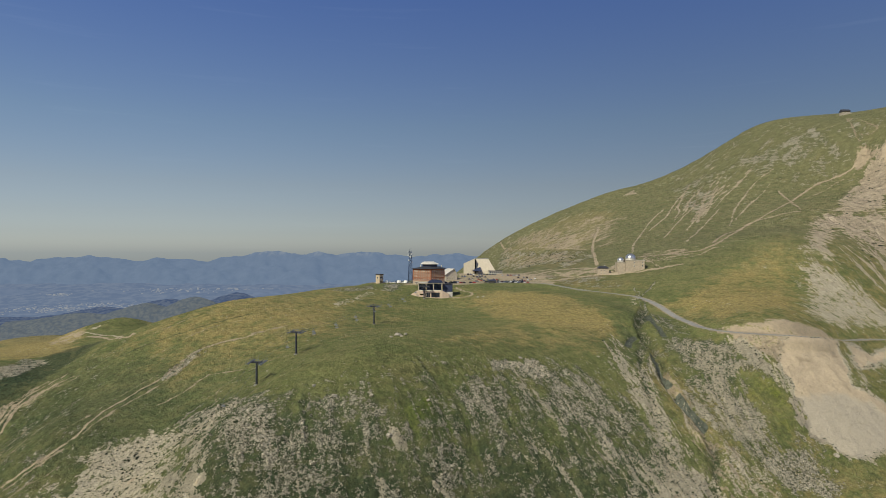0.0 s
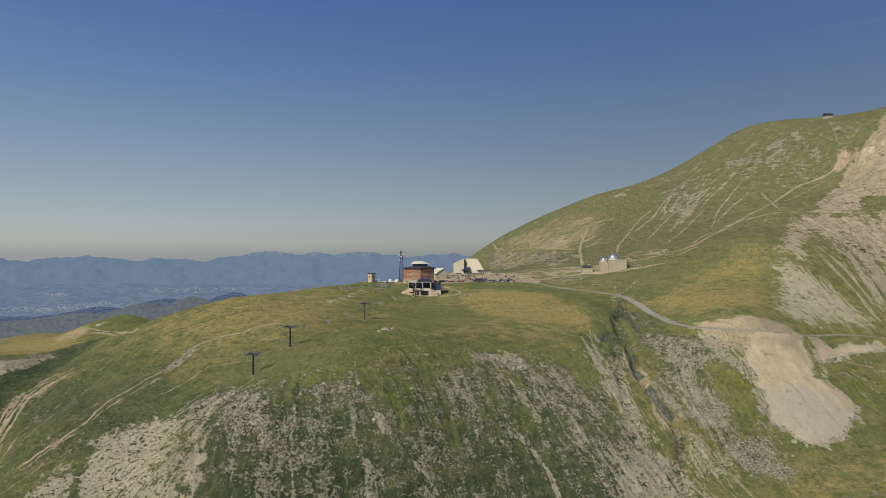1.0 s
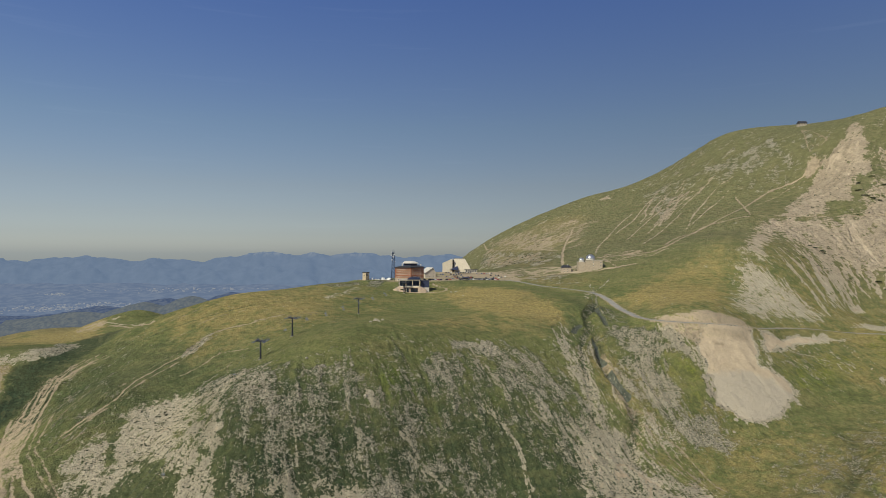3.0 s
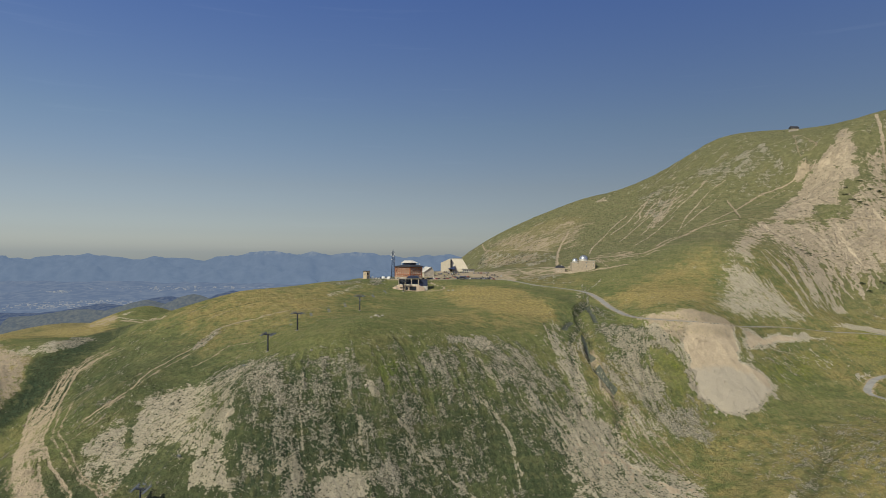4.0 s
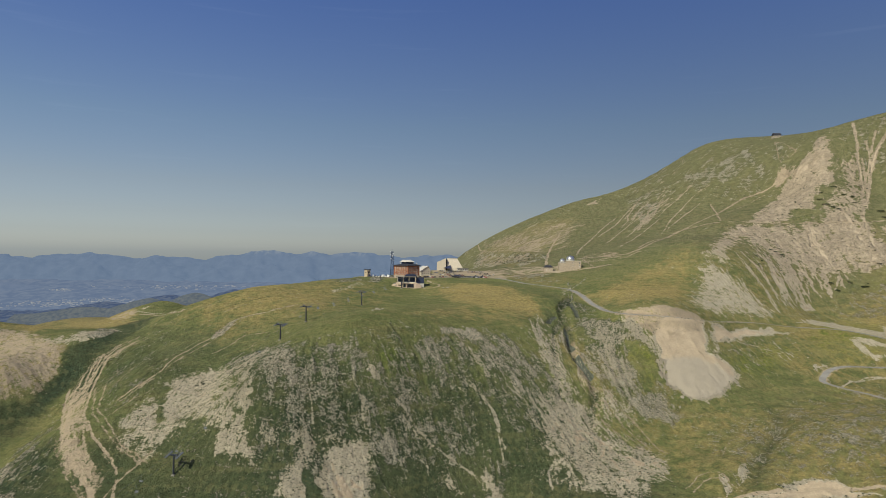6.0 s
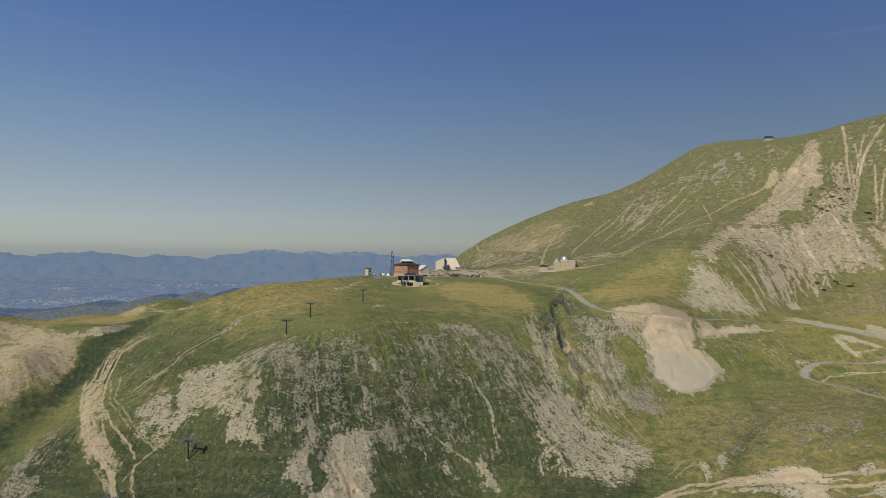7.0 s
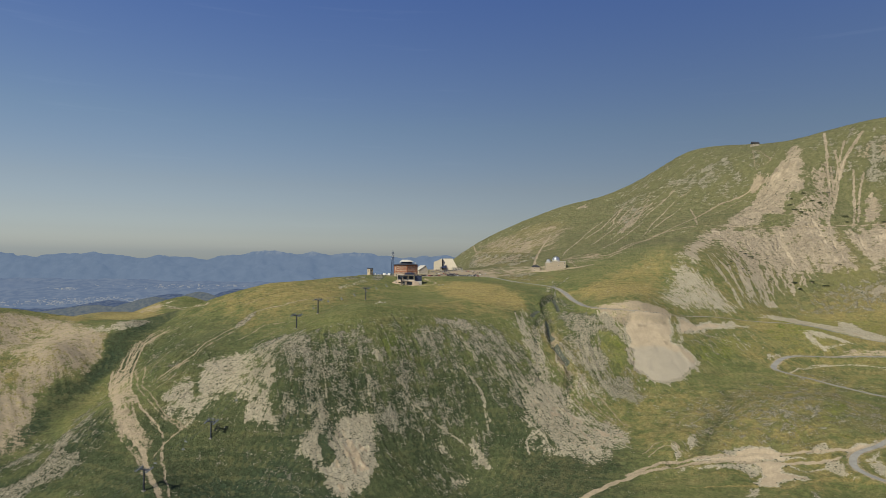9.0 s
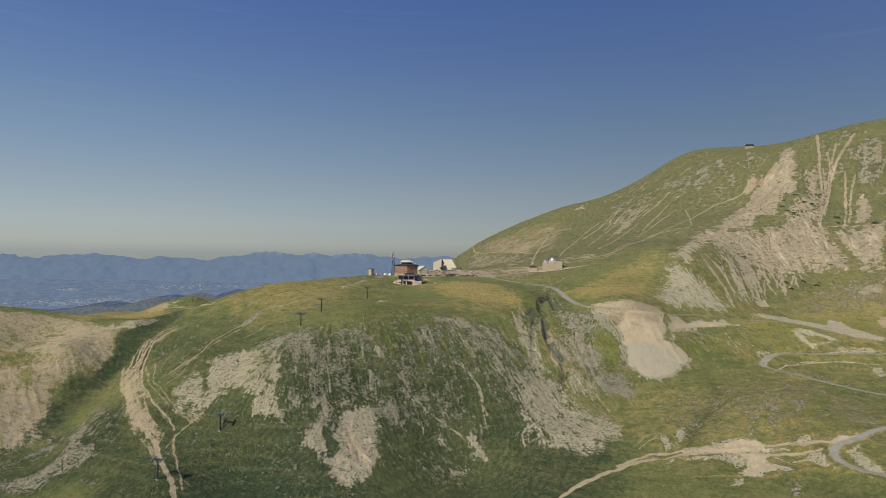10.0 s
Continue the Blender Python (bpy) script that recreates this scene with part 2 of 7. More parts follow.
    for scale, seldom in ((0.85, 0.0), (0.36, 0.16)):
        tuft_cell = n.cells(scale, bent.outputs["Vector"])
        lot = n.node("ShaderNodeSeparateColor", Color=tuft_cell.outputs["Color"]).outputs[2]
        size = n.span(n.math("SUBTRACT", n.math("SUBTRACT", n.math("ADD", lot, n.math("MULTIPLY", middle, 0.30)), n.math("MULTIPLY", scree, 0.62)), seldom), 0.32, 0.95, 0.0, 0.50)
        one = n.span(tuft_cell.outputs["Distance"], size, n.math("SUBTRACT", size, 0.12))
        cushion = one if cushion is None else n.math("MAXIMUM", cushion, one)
    earth = n.mix(clump, (0.415, 0.328, 0.216), (0.305, 0.244, 0.165))
    earth = n.mix(n.math("MULTIPLY", fine, 0.40), earth, (0.215, 0.178, 0.120))
    edge_e = n.math("SUBTRACT", 1.0, soil)
    bare_e = n.span(speckle, n.math("SUBTRACT", edge_e, 0.14), n.math("ADD", edge_e, 0.14))

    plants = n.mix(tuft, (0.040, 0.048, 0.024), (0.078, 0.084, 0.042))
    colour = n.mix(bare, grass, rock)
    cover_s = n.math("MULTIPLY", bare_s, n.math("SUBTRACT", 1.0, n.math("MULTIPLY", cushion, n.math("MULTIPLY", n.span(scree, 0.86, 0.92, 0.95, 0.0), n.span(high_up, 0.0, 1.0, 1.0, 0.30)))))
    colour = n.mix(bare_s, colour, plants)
    colour = n.mix(cover_s, colour, loose)
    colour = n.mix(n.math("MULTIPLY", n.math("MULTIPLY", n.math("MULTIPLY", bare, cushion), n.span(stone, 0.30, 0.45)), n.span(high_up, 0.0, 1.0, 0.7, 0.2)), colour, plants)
    colour = n.mix(bare_e, colour, earth)
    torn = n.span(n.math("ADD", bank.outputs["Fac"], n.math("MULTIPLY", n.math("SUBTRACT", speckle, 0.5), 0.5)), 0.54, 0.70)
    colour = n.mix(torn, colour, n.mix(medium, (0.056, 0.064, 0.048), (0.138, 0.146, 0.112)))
    lumps = n.math("ADD", n.math("MULTIPLY", clump, 0.6), n.math("MULTIPLY", tuft, 0.7))
    lumps = n.math("ADD", lumps, n.math("MULTIPLY", n.math("MULTIPLY", bare, n.math("SUBTRACT", speckle, n.math("MULTIPLY", chink, 0.25))), 2.4))
    lumps = n.math("ADD", lumps, n.math("MULTIPLY", n.math("MULTIPLY", cushion, bare_s), 0.5))
    lumps = n.math("ADD", lumps, n.math("MULTIPLY", high_up, n.math("ADD", n.math("MULTIPLY", medium, 2.2), n.math("MULTIPLY", coarse, 4.0))))
    lumps = n.math("MULTIPLY", lumps, n.math("MULTIPLY", n.span(scree, 0.80, 0.92, 1.0, 0.35), n.span(soil, 0.35, 0.65, 1.0, 0.45)))
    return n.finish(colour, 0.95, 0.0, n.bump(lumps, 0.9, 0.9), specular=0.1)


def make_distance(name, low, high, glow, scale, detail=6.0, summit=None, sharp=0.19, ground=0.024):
    """Far hills; the blue haze of many kilometres of air is put into a glowing colour."""
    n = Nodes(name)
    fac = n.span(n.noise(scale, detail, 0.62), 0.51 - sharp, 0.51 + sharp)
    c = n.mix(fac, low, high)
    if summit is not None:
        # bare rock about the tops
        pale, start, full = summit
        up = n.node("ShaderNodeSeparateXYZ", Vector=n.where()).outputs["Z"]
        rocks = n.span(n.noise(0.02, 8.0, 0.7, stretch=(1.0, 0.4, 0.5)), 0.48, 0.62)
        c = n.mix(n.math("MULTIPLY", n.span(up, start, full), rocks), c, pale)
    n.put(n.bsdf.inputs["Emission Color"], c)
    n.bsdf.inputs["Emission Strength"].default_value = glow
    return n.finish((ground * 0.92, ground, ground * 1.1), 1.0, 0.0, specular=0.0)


def make_asphalt():
    n = Nodes("pale_worn_asphalt")
    big = n.span(n.noise(0.15, 5.0, 0.6), 0.32, 0.68)
    fine = n.span(n.noise(5.0, 3.0, 0.6), 0.3, 0.7)
    c = n.mix(big, (0.205, 0.195, 0.172), (0.270, 0.255, 0.222))
    c = n.mix(n.math("MULTIPLY", fine, 0.4), c, (0.175, 0.165, 0.145))
    return n.finish(c, 0.9, 0.0, n.bump(fine, 0.3, 0.03), specular=0.2)


GROUND = make_ground()
ASPHALT = make_asphalt()
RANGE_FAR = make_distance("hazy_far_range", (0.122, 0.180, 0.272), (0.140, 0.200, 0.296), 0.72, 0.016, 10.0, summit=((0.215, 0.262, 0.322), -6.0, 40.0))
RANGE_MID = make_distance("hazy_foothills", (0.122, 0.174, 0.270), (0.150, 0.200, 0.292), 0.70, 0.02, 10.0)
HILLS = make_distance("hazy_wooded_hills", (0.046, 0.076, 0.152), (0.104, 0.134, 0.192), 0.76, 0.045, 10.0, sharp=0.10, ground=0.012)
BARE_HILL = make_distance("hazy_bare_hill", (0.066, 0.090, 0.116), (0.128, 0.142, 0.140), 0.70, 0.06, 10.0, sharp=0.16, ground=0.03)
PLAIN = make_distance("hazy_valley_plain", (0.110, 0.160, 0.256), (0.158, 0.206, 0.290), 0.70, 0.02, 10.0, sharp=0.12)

# ---- the lie of the land ----
# Crests, brows, benches and valley lines of the mountain (x, y, z); the surface is drawn smoothly through them.
LANDFORMS = {}
LANDFORMS["hotel_crest"] = [(20, 740, 2), (-90, 540, -0), (-160, 480, -6), (-215, 430, -25), (-262, 418, -46)]
LANDFORMS["hotel_meadow"] = [(75, 540, -4), (0, 520, -15), (-50, 447, -21), (-83, 354, -27), (-95, 315, -38), (20, 430, -20), (70, 400, -27), (130, 480, -14), (-150, 370, -36)]
LANDFORMS["rock_brow"] = [(-190, 300, -55), (-137, 290, -64), (-88, 266, -44), (-25, 290, -37), (20, 320, -39), (57, 340, -44), (105, 400, -32)]
LANDFORMS["rock_foot"] = [(-106, 190, -125), (-55, 200, -113), (0, 215, -126), (54, 240, -140), (99, 225, -131), (8, 270, -89), (-40, 245, -90), (80, 300, -87)]
LANDFORMS["left_track"] = [(-236, 350, -65), (-251, 335, -75), (-212, 247, -83), (-176, 217, -105), (-151, 165, -116), (-193, 276, -74)]
LANDFORMS["left_gully"] = [(-275, 335, -69), (-262, 292, -99), (-262, 235, -115), (-270, 150, -148), (-275, 380, -41)]
LANDFORMS["left_hill"] = [(-372, 364, -32), (-340, 340, -56), (-300, 315, -55), (-326, 300, -65), (-420, 300, -30), (-330, 220, -97), (-450, 180, -71)]
LANDFORMS["left_meadow"] = [(-387, 530, -62), (-425, 636, -58), (-494, 799, -74), (-300, 480, -45), (-287, 565, -27), (-330, 620, -52), (-235, 560, -44)]
LANDFORMS["gully_east"] = [(140, 520, -11), (130, 445, -30), (150, 400, -52), (152, 360, -70), (135, 320, -97), (170, 270, -118)]
LANDFORMS["quarry"] = [(190, 500, -21), (242, 438, -20), (200, 400, -45), (276, 392, -72), (250, 365, -87), (218, 360, -85), (300, 470, -32)]
LANDFORMS["valley_floor"] = [(195, 310, -113), (227, 265, -110), (198, 236, -124), (262, 240, -120), (334, 229, -110), (240, 190, -129), (120, 180, -140), (400, 150, -120)]
LANDFORMS["road_bench"] = [(303, 390, -84), (360, 390, -83), (312, 304, -96), (344, 310, -92), (353, 275, -97), (440, 330, -99), (447, 430, -77)]
LANDFORMS["pass_road"] = [(226, 515, -7), (339, 504, -27), (399, 514, -40), (455, 470, -50), (521, 534, -53), (600, 450, -61), (467, 591, -34)]
LANDFORMS["plateau"] = [(0, 590, 1), (45, 690, 7), (60, 625, 0), (-62, 600, 1), (-10, 548, -8), (195, 645, 12)]
LANDFORMS["saddle"] = [(121, 581, -5), (306, 592, 15), (346, 614, 37), (230, 660, 24), (100, 700, 8)]
LANDFORMS["spur"] = [(426, 676, 46), (385, 761, 61), (447, 785, 83), (602, 890, 139), (592, 981, 209), (671, 1039, 255), (750, 1000, 273), (889, 950, 303), (965, 962, 318)]
LANDFORMS["spur_face"] = [(444, 625, 14), (537, 651, -2), (593, 649, 0), (616, 669, 25), (649, 719, 68), (631, 827, 147), (707, 830, 143), (662, 890, 210), (790, 860, 253), (700, 600, 0)]
LANDFORMS["mountain_west"] = [(591, 1178, 270), (428, 1196, 158), (359, 1234, 155), (125, 1331, 57), (250, 950, 61), (150, 900, 21), (400, 1000, 113)]
LANDFORMS["far_side"] = [(-100, 1000, -108), (-300, 900, -142), (-500, 1100, -180), (0, 1400, -41), (-650, 500, -108), (300, 1600, 51), (700, 1500, 196), (1000, 1000, 260), (900, 600, 34)]
CREST = np.array([p for line in LANDFORMS.values() for p in line], float)


def spline_kernel(p, q):
    r2 = ((p[:, None, :] - q[None]) ** 2).sum(-1) / 1e4 + 1e-9
    return 0.5 * r2 * np.log(r2)


def solve_spline(c):
    n = len(c)
    side = np.c_[np.ones(n), c[:, :2] / 100]
    a = np.block([[spline_kernel(c[:, :2], c[:, :2]) + 0.02 * np.eye(n), side], [side.T, np.zeros((3, 3))]])
    return np.linalg.solve(a, np.r_[c[:, 2], 0, 0, 0])


SPLINE = solve_spline(CREST)


def fade(value, low, high):
    s = np.clip((value - low) / (high - low), 0, 1)
    return s * s * (3 - 2 * s)


def lattice(ix, iy, seed):
    h = (ix.astype(np.int64) * 374761393 + iy.astype(np.int64) * 668265263 + seed * 982451653) & 0xFFFFFFFF
    h = ((h ^ (h >> 13)) * 1274126177) & 0xFFFFFFFF
    return ((h ^ (h >> 16)) & 0xFFFF) / 65535.0


def value_noise(x, y, seed):
    """Smooth noise of the plane, 0 to 1, one lump a unit."""
    ix, iy = np.floor(x), np.floor(y)
    fx, fy = x - ix, y - iy
    fx, fy = fx * fx * (3 - 2 * fx), fy * fy * (3 - 2 * fy)
    a, b = lattice(ix, iy, seed), lattice(ix + 1, iy, seed)
    c, d = lattice(ix, iy + 1, seed), lattice(ix + 1, iy + 1, seed)
    return (a * (1 - fx) + b * fx) * (1 - fy) + (c * (1 - fx) + d * fx) * fy


def cloud_noise(x, y, size, octaves, seed):
    total, amount, weight = 0.0, 0.0, 1.0
    for k in range(octaves):
        total = total + weight * value_noise(x / size * 2 ** k + 17.3 * k, y / size * 2 ** k - 9.1 * k, seed + k)
        amount += weight
        weight *= 0.55
    return total / amount


def broad_height(x, y):
    """The smooth mountain; it falls away to the plain beyond the crests and levels out behind the start."""
    x, y = np.asarray(x, float), np.asarray(y, float)
    flat = np.c_[x.ravel(), y.ravel()]
    near = np.c_[np.clip(flat[:, 0], -700, 1050), np.clip(flat[:, 1], 60, 1650)]
    out = np.empty(len(flat))
    for i in range(0, len(flat), 40000):
        q = near[i:i + 40000]
        out[i:i + 40000] = spline_kernel(q, CREST[:, :2]) @ SPLINE[:-3] + np.c_[np.ones(len(q)), q / 100] @ SPLINE[-3:]
    x1, y1 = flat[:, 0], flat[:, 1]
    west = fade(-x1 + 0.25 * (y1 - 500), 480, 1250)
    north = fade(y1 - 0.4 * np.maximum(x1, 0), 1450, 2100)
    behind = fade(-y1, -110, 60)
    out = out * (1 - west) + (-520) * west
    out = out * (1 - north) + (-560) * north
    out = out * (1 - behind) + (-150 + 0.05 * x1 + 60 * cloud_noise(x1, y1, 300, 3, 5) - 30) * behind
    return out.reshape(x.shape)


def smooth_line(points, step=3.0):
    """Points every few metres along a smooth curve through those given."""
    p = np.array(points, float)
    p = np.vstack([2 * p[0] - p[1], p, 2 * p[-1] - p[-2]])
    rows = []
    for i in range(1, len(p) - 2):
        m = max(2, int(np.linalg.norm(p[i + 1] - p[i]) / step))
        t = np.linspace(0, 1, m, endpoint=False)[:, None]
        a, b, c, d = p[i - 1], p[i], p[i + 1], p[i + 2]
        rows.append(0.5 * (2 * b + (c - a) * t + (2 * a - 5 * b + 4 * c - d) * t ** 2 + (3 * b - a - 3 * c + d) * t ** 3))
    return np.vstack(rows + [p[-2:-1]])


def to_line(x, y, line, reach):
    """Distance to a line and the nearest place along it (as an index), for points within reach of it."""
    best = np.full(x.shape, reach * 2.0)
    along = np.zeros(x.shape)
    for i in range(len(line) - 1):
        a, b = line[i], line[i + 1]
        box = (x > min(a[0], b[0]) - reach) & (x < max(a[0], b[0]) + reach) & (y > min(a[1], b[1]) - reach) & (y < max(a[1], b[1]) + reach)
        k = np.nonzero(box)[0]
        if len(k) == 0:
            continue
        ab = b - a
        t = np.clip(((x[k] - a[0]) * ab[0] + (y[k] - a[1]) * ab[1]) / max(ab @ ab, 1e-9), 0, 1)
        d = np.hypot(x[k] - a[0] - t * ab[0], y[k] - a[1] - t * ab[1])
        closer = d < best[k]
        best[k[closer]] = d[closer]
        along[k[closer]] = i + t[closer]
    return best, along


def inside_by(x, y, corners, reach):
    """How far inside a patch of ground a point is (metres; outside: minus)."""
    p = np.array(corners, float)
    best = np.full(x.shape, -reach)
    k = np.nonzero((x > p[:, 0].min() - reach) & (x < p[:, 0].max() + reach) & (y > p[:, 1].min() - reach) & (y < p[:, 1].max() + reach))[0]
    if len(k) == 0:
        return best
    px, py = x[k], y[k]
    dist = np.full(len(k), 1e9)
    odd = np.zeros(len(k), bool)
    for i in range(len(p)):
        a, b = p[i], p[(i + 1) % len(p)]
        ab = b - a
        t = np.clip(((px - a[0]) * ab[0] + (py - a[1]) * ab[1]) / max(ab @ ab, 1e-9), 0, 1)
        dist = np.minimum(dist, np.hypot(px - a[0] - t * ab[0], py - a[1] - t * ab[1]))
        if a[1] != b[1]:
            cross = (a[1] > py) != (b[1] > py)
            odd ^= cross & (px < (b[0] - a[0]) * (py - a[1]) / (b[1] - a[1]) + a[0])
    best[k] = np.maximum(-reach, np.where(odd, dist, -dist))
    return best


# Roads of worn asphalt: a line and a width
ROADS = {
    "pass_road": ([(40, 632), (66, 626), (97, 608), (125, 587), (152, 567), (172, 550), (181, 523), (184, 490), (186, 461), (192, 446), (211, 432), (234, 428), (262, 438), (322, 477), (392, 502), (448, 504), (486, 478), (540, 462), (620, 455)], 5.5),
    "hairpin_road": ([(600, 425), (516, 429), (465, 434), (416, 435), (393, 428), (376, 414), (367, 401), (376, 392), (396, 384), (424, 366), (460, 342), (520, 300)], 5.5),
    "lower_road": ([(450, 268), (385, 248), (353, 233), (334, 227), (325, 219), (321, 208), (327, 194), (342, 182), (380, 160)], 4.8),
}
# Ground cover: what shows through the turf, how much of it, how soft its edge is, how far it is drawn out downhill (minus: a net), and its corners
PATCHES, TRACKS, BUNDLES = [], [], []


def patch(kind, amount, soft, drawn, corners):
    PATCHES.append((kind, amount, soft, drawn, corners))


def track(kind, amount, width, line):
    """Trodden, driven or washed-out ground along a line."""
    TRACKS.append((kind, amount, width, line))


def bundle(kind, amount, width, count, first, last):
    """Many thin lines side by side, between a first and a last one."""
    BUNDLES.append((kind, amount, width, count, first, last))


# the saddle, the meadows and the spur
track("soil", 0.38, 1.3, [(-104, 300), (-118, 330), (-100, 352), (-70, 362), (-30, 420)])
track("soil", 0.36, 1.2, [(-140, 390), (-100, 420), (-40, 470), (20, 500)])
track("soil", 0.48, 2.6, [(446, 784), (513, 771), (593, 750), (661, 740), (724, 729), (800, 700)])
track("soil", 0.70, 6.0, [(110, 640), (150, 650), (200, 636), (240, 630)])
track("soil", 0.66, 4.0, [(90, 660), (130, 672), (165, 668), (200, 655)])
track("soil", 0.75, 3.2, [(6, 546), (18, 546), (25, 553), (23, 562), (12, 570)])
patch("shade", 0.55, 5, 0.0, [(-163, 266), (-164, 282), (-158, 278), (-151, 260), (-157, 255)])
patch("dry", 0.85, 26, 0.0, [(10, 560), (90, 549), (131, 483), (127, 450), (79, 412), (45, 440)])
patch("dry", 0.75, 26, 0.0, [(219, 491), (294, 604), (377, 679), (336, 590), (283, 503), (233, 455)])
patch("dry", 0.95, 30, 0.0, [(-560, 900), (-330, 640), (-300, 480), (-330, 430), (-400, 400), (-480, 540)])
patch("dry", 0.62, 60, 0.0, [(-160, 560), (-60, 560), (0, 420), (-150, 340), (-230, 420)])
patch("dry", 0.35, 40, 0.0, [(300, 420), (420, 420), (420, 330), (330, 240), (260, 330)])
patch("dry", 0.45, 50, 0.0, [(190, 190), (330, 420), (520, 520), (620, 700), (500, 860), (380, 740), (250, 520), (150, 330)])
patch("lush", 0.60, 7, 0.0, [(-22, 292), (-3, 304), (10, 300), (22, 297), (1, 282), (-12, 282)])
patch("lush", 0.70, 7, 0.0, [(44, 315), (59, 319), (66, 308), (54, 302)])
patch("lush", 0.60, 6, 0.0, [(205, 410), (212, 400), (210, 375), (203, 390)])
patch("lush", 0.60, 24, 0.0, [(564, 808), (590, 784), (577, 729), (575, 690), (550, 700), (540, 740)])
patch("lush", 0.55, 22, 0.0, [(390, 452), (404, 500), (470, 590), (600, 560), (560, 490), (430, 440)])
# dark green gully turf, the shade of its east-facing side put into the colour
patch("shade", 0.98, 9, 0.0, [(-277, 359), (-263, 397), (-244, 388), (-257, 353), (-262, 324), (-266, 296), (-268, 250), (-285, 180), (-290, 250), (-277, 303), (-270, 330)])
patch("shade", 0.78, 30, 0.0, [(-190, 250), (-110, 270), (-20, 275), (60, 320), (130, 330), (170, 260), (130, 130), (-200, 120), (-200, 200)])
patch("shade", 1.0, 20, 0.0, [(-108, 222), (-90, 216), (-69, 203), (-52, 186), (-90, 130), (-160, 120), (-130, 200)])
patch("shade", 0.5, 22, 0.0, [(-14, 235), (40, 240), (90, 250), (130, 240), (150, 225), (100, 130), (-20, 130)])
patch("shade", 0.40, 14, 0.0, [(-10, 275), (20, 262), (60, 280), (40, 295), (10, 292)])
# shadow lying in the east gully, put into the turf colour
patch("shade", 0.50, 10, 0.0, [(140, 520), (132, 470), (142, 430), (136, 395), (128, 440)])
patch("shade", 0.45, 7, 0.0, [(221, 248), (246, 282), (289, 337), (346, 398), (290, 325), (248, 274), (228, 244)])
# pale hill in the west and the green gully beside it
patch("soil", 0.64, 9, 0, [(-401, 346), (-364, 378), (-332, 389), (-303, 377), (-282, 362), (-277, 353), (-270, 333), (-272, 316), (-284, 307), (-285, 293), (-287, 281), (-282, 262), (-276, 242), (-272, 223), (-292, 200)])
patch("stone", 0.42, 8, 0, [(-289, 196), (-272, 223), (-270, 243), (-253, 238), (-248, 218), (-283, 188)])
patch("scree", 0.6, 7.4, 0.03, [(-323, 383), (-285, 373), (-286, 455), (-265, 421), (-268, 373), (-281, 361), (-302, 356)])
patch("turf", 0.55, 5, 0, [(-362, 294), (-335, 310), (-311, 303), (-313, 299), (-322, 290), (-344, 270)])
patch("turf", 0.35, 4, 0, [(-323, 286), (-311, 288), (-306, 277), (-314, 269)])
patch("turf", 0.95, 4, 0, [(-279, 361), (-253, 387), (-240, 384), (-252, 361), (-255, 342), (-257, 324), (-267, 302), (-270, 284), (-274, 259), (-277, 254), (-286, 279), (-286, 297), (-270, 316), (-270, 333), (-276, 351)])
# same outline once more: the gully side's shade, painted as darker turf
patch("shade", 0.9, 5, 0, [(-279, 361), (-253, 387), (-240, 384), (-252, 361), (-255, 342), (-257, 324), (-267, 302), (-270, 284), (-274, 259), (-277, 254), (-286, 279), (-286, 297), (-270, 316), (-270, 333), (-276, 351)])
patch("stone", 0.6, 4, 0.02, [(-277, 181), (-280, 185), (-251, 197), (-241, 212), (-249, 236), (-244, 249), (-232, 227), (-232, 218), (-213, 204), (-209, 196), (-220, 190), (-234, 188), (-233, 175)])
patch("stone", 0.5, 4, 0.02, [(-212, 176), (-195, 175), (-189, 163), (-201, 163)])
track("stone", 0.62, 2, [(-259, 182), (-250, 195), (-239, 203), (-240, 214)])
patch("stone", 0.42, 8, 0.02, [(-248, 223), (-254, 271), (-248, 303), (-218, 248), (-225, 226), (-232, 211)])
# the washed-out track in the west
patch("soil", 0.58, 4, 0, [(-253, 325), (-250, 339), (-237, 319), (-227, 291), (-199, 244), (-184, 229), (-172, 218), (-169, 200), (-156, 178), (-146, 167), (-137, 155), (-142, 153), (-151, 168), (-170, 197), (-182, 212), (-194, 221), (-207, 232), (-235, 281), (-249, 310)])
bundle("soil", 0.74, 0.8, 14, [(-245, 396), (-255, 368), (-258, 344), (-255, 321), (-238, 285), (-204, 229), (-183, 212)], [(-223, 382), (-241, 364), (-239, 329), (-206, 259), (-190, 240), (-173, 230), (-163, 220)])
bundle("soil", 0.58, 0.7, 4, [(-236, 323), (-201, 258), (-180, 241), (-154, 224)], [(-221, 317), (-202, 267), (-173, 239), (-149, 225)])
track("soil", 0.62, 1.2, [(-150, 233), (-155, 225), (-161, 215), (-162, 200)])
bundle("soil", 0.56, 0.7, 4, [(-214, 240), (-197, 223), (-176, 204), (-156, 178)], [(-212, 233), (-196, 218), (-174, 197), (-153, 165)])
track("soil", 0.44, 0.9, [(-228, 310), (-185, 300), (-169, 351), (-143, 391)])
track("soil", 0.46, 1, [(-252, 350), (-239, 368), (-220, 381)])
bundle("soil", 0.5, 0.8, 5, [(-228, 310), (-233, 334), (-234, 351)], [(-192, 258), (-183, 273), (-173, 283)])
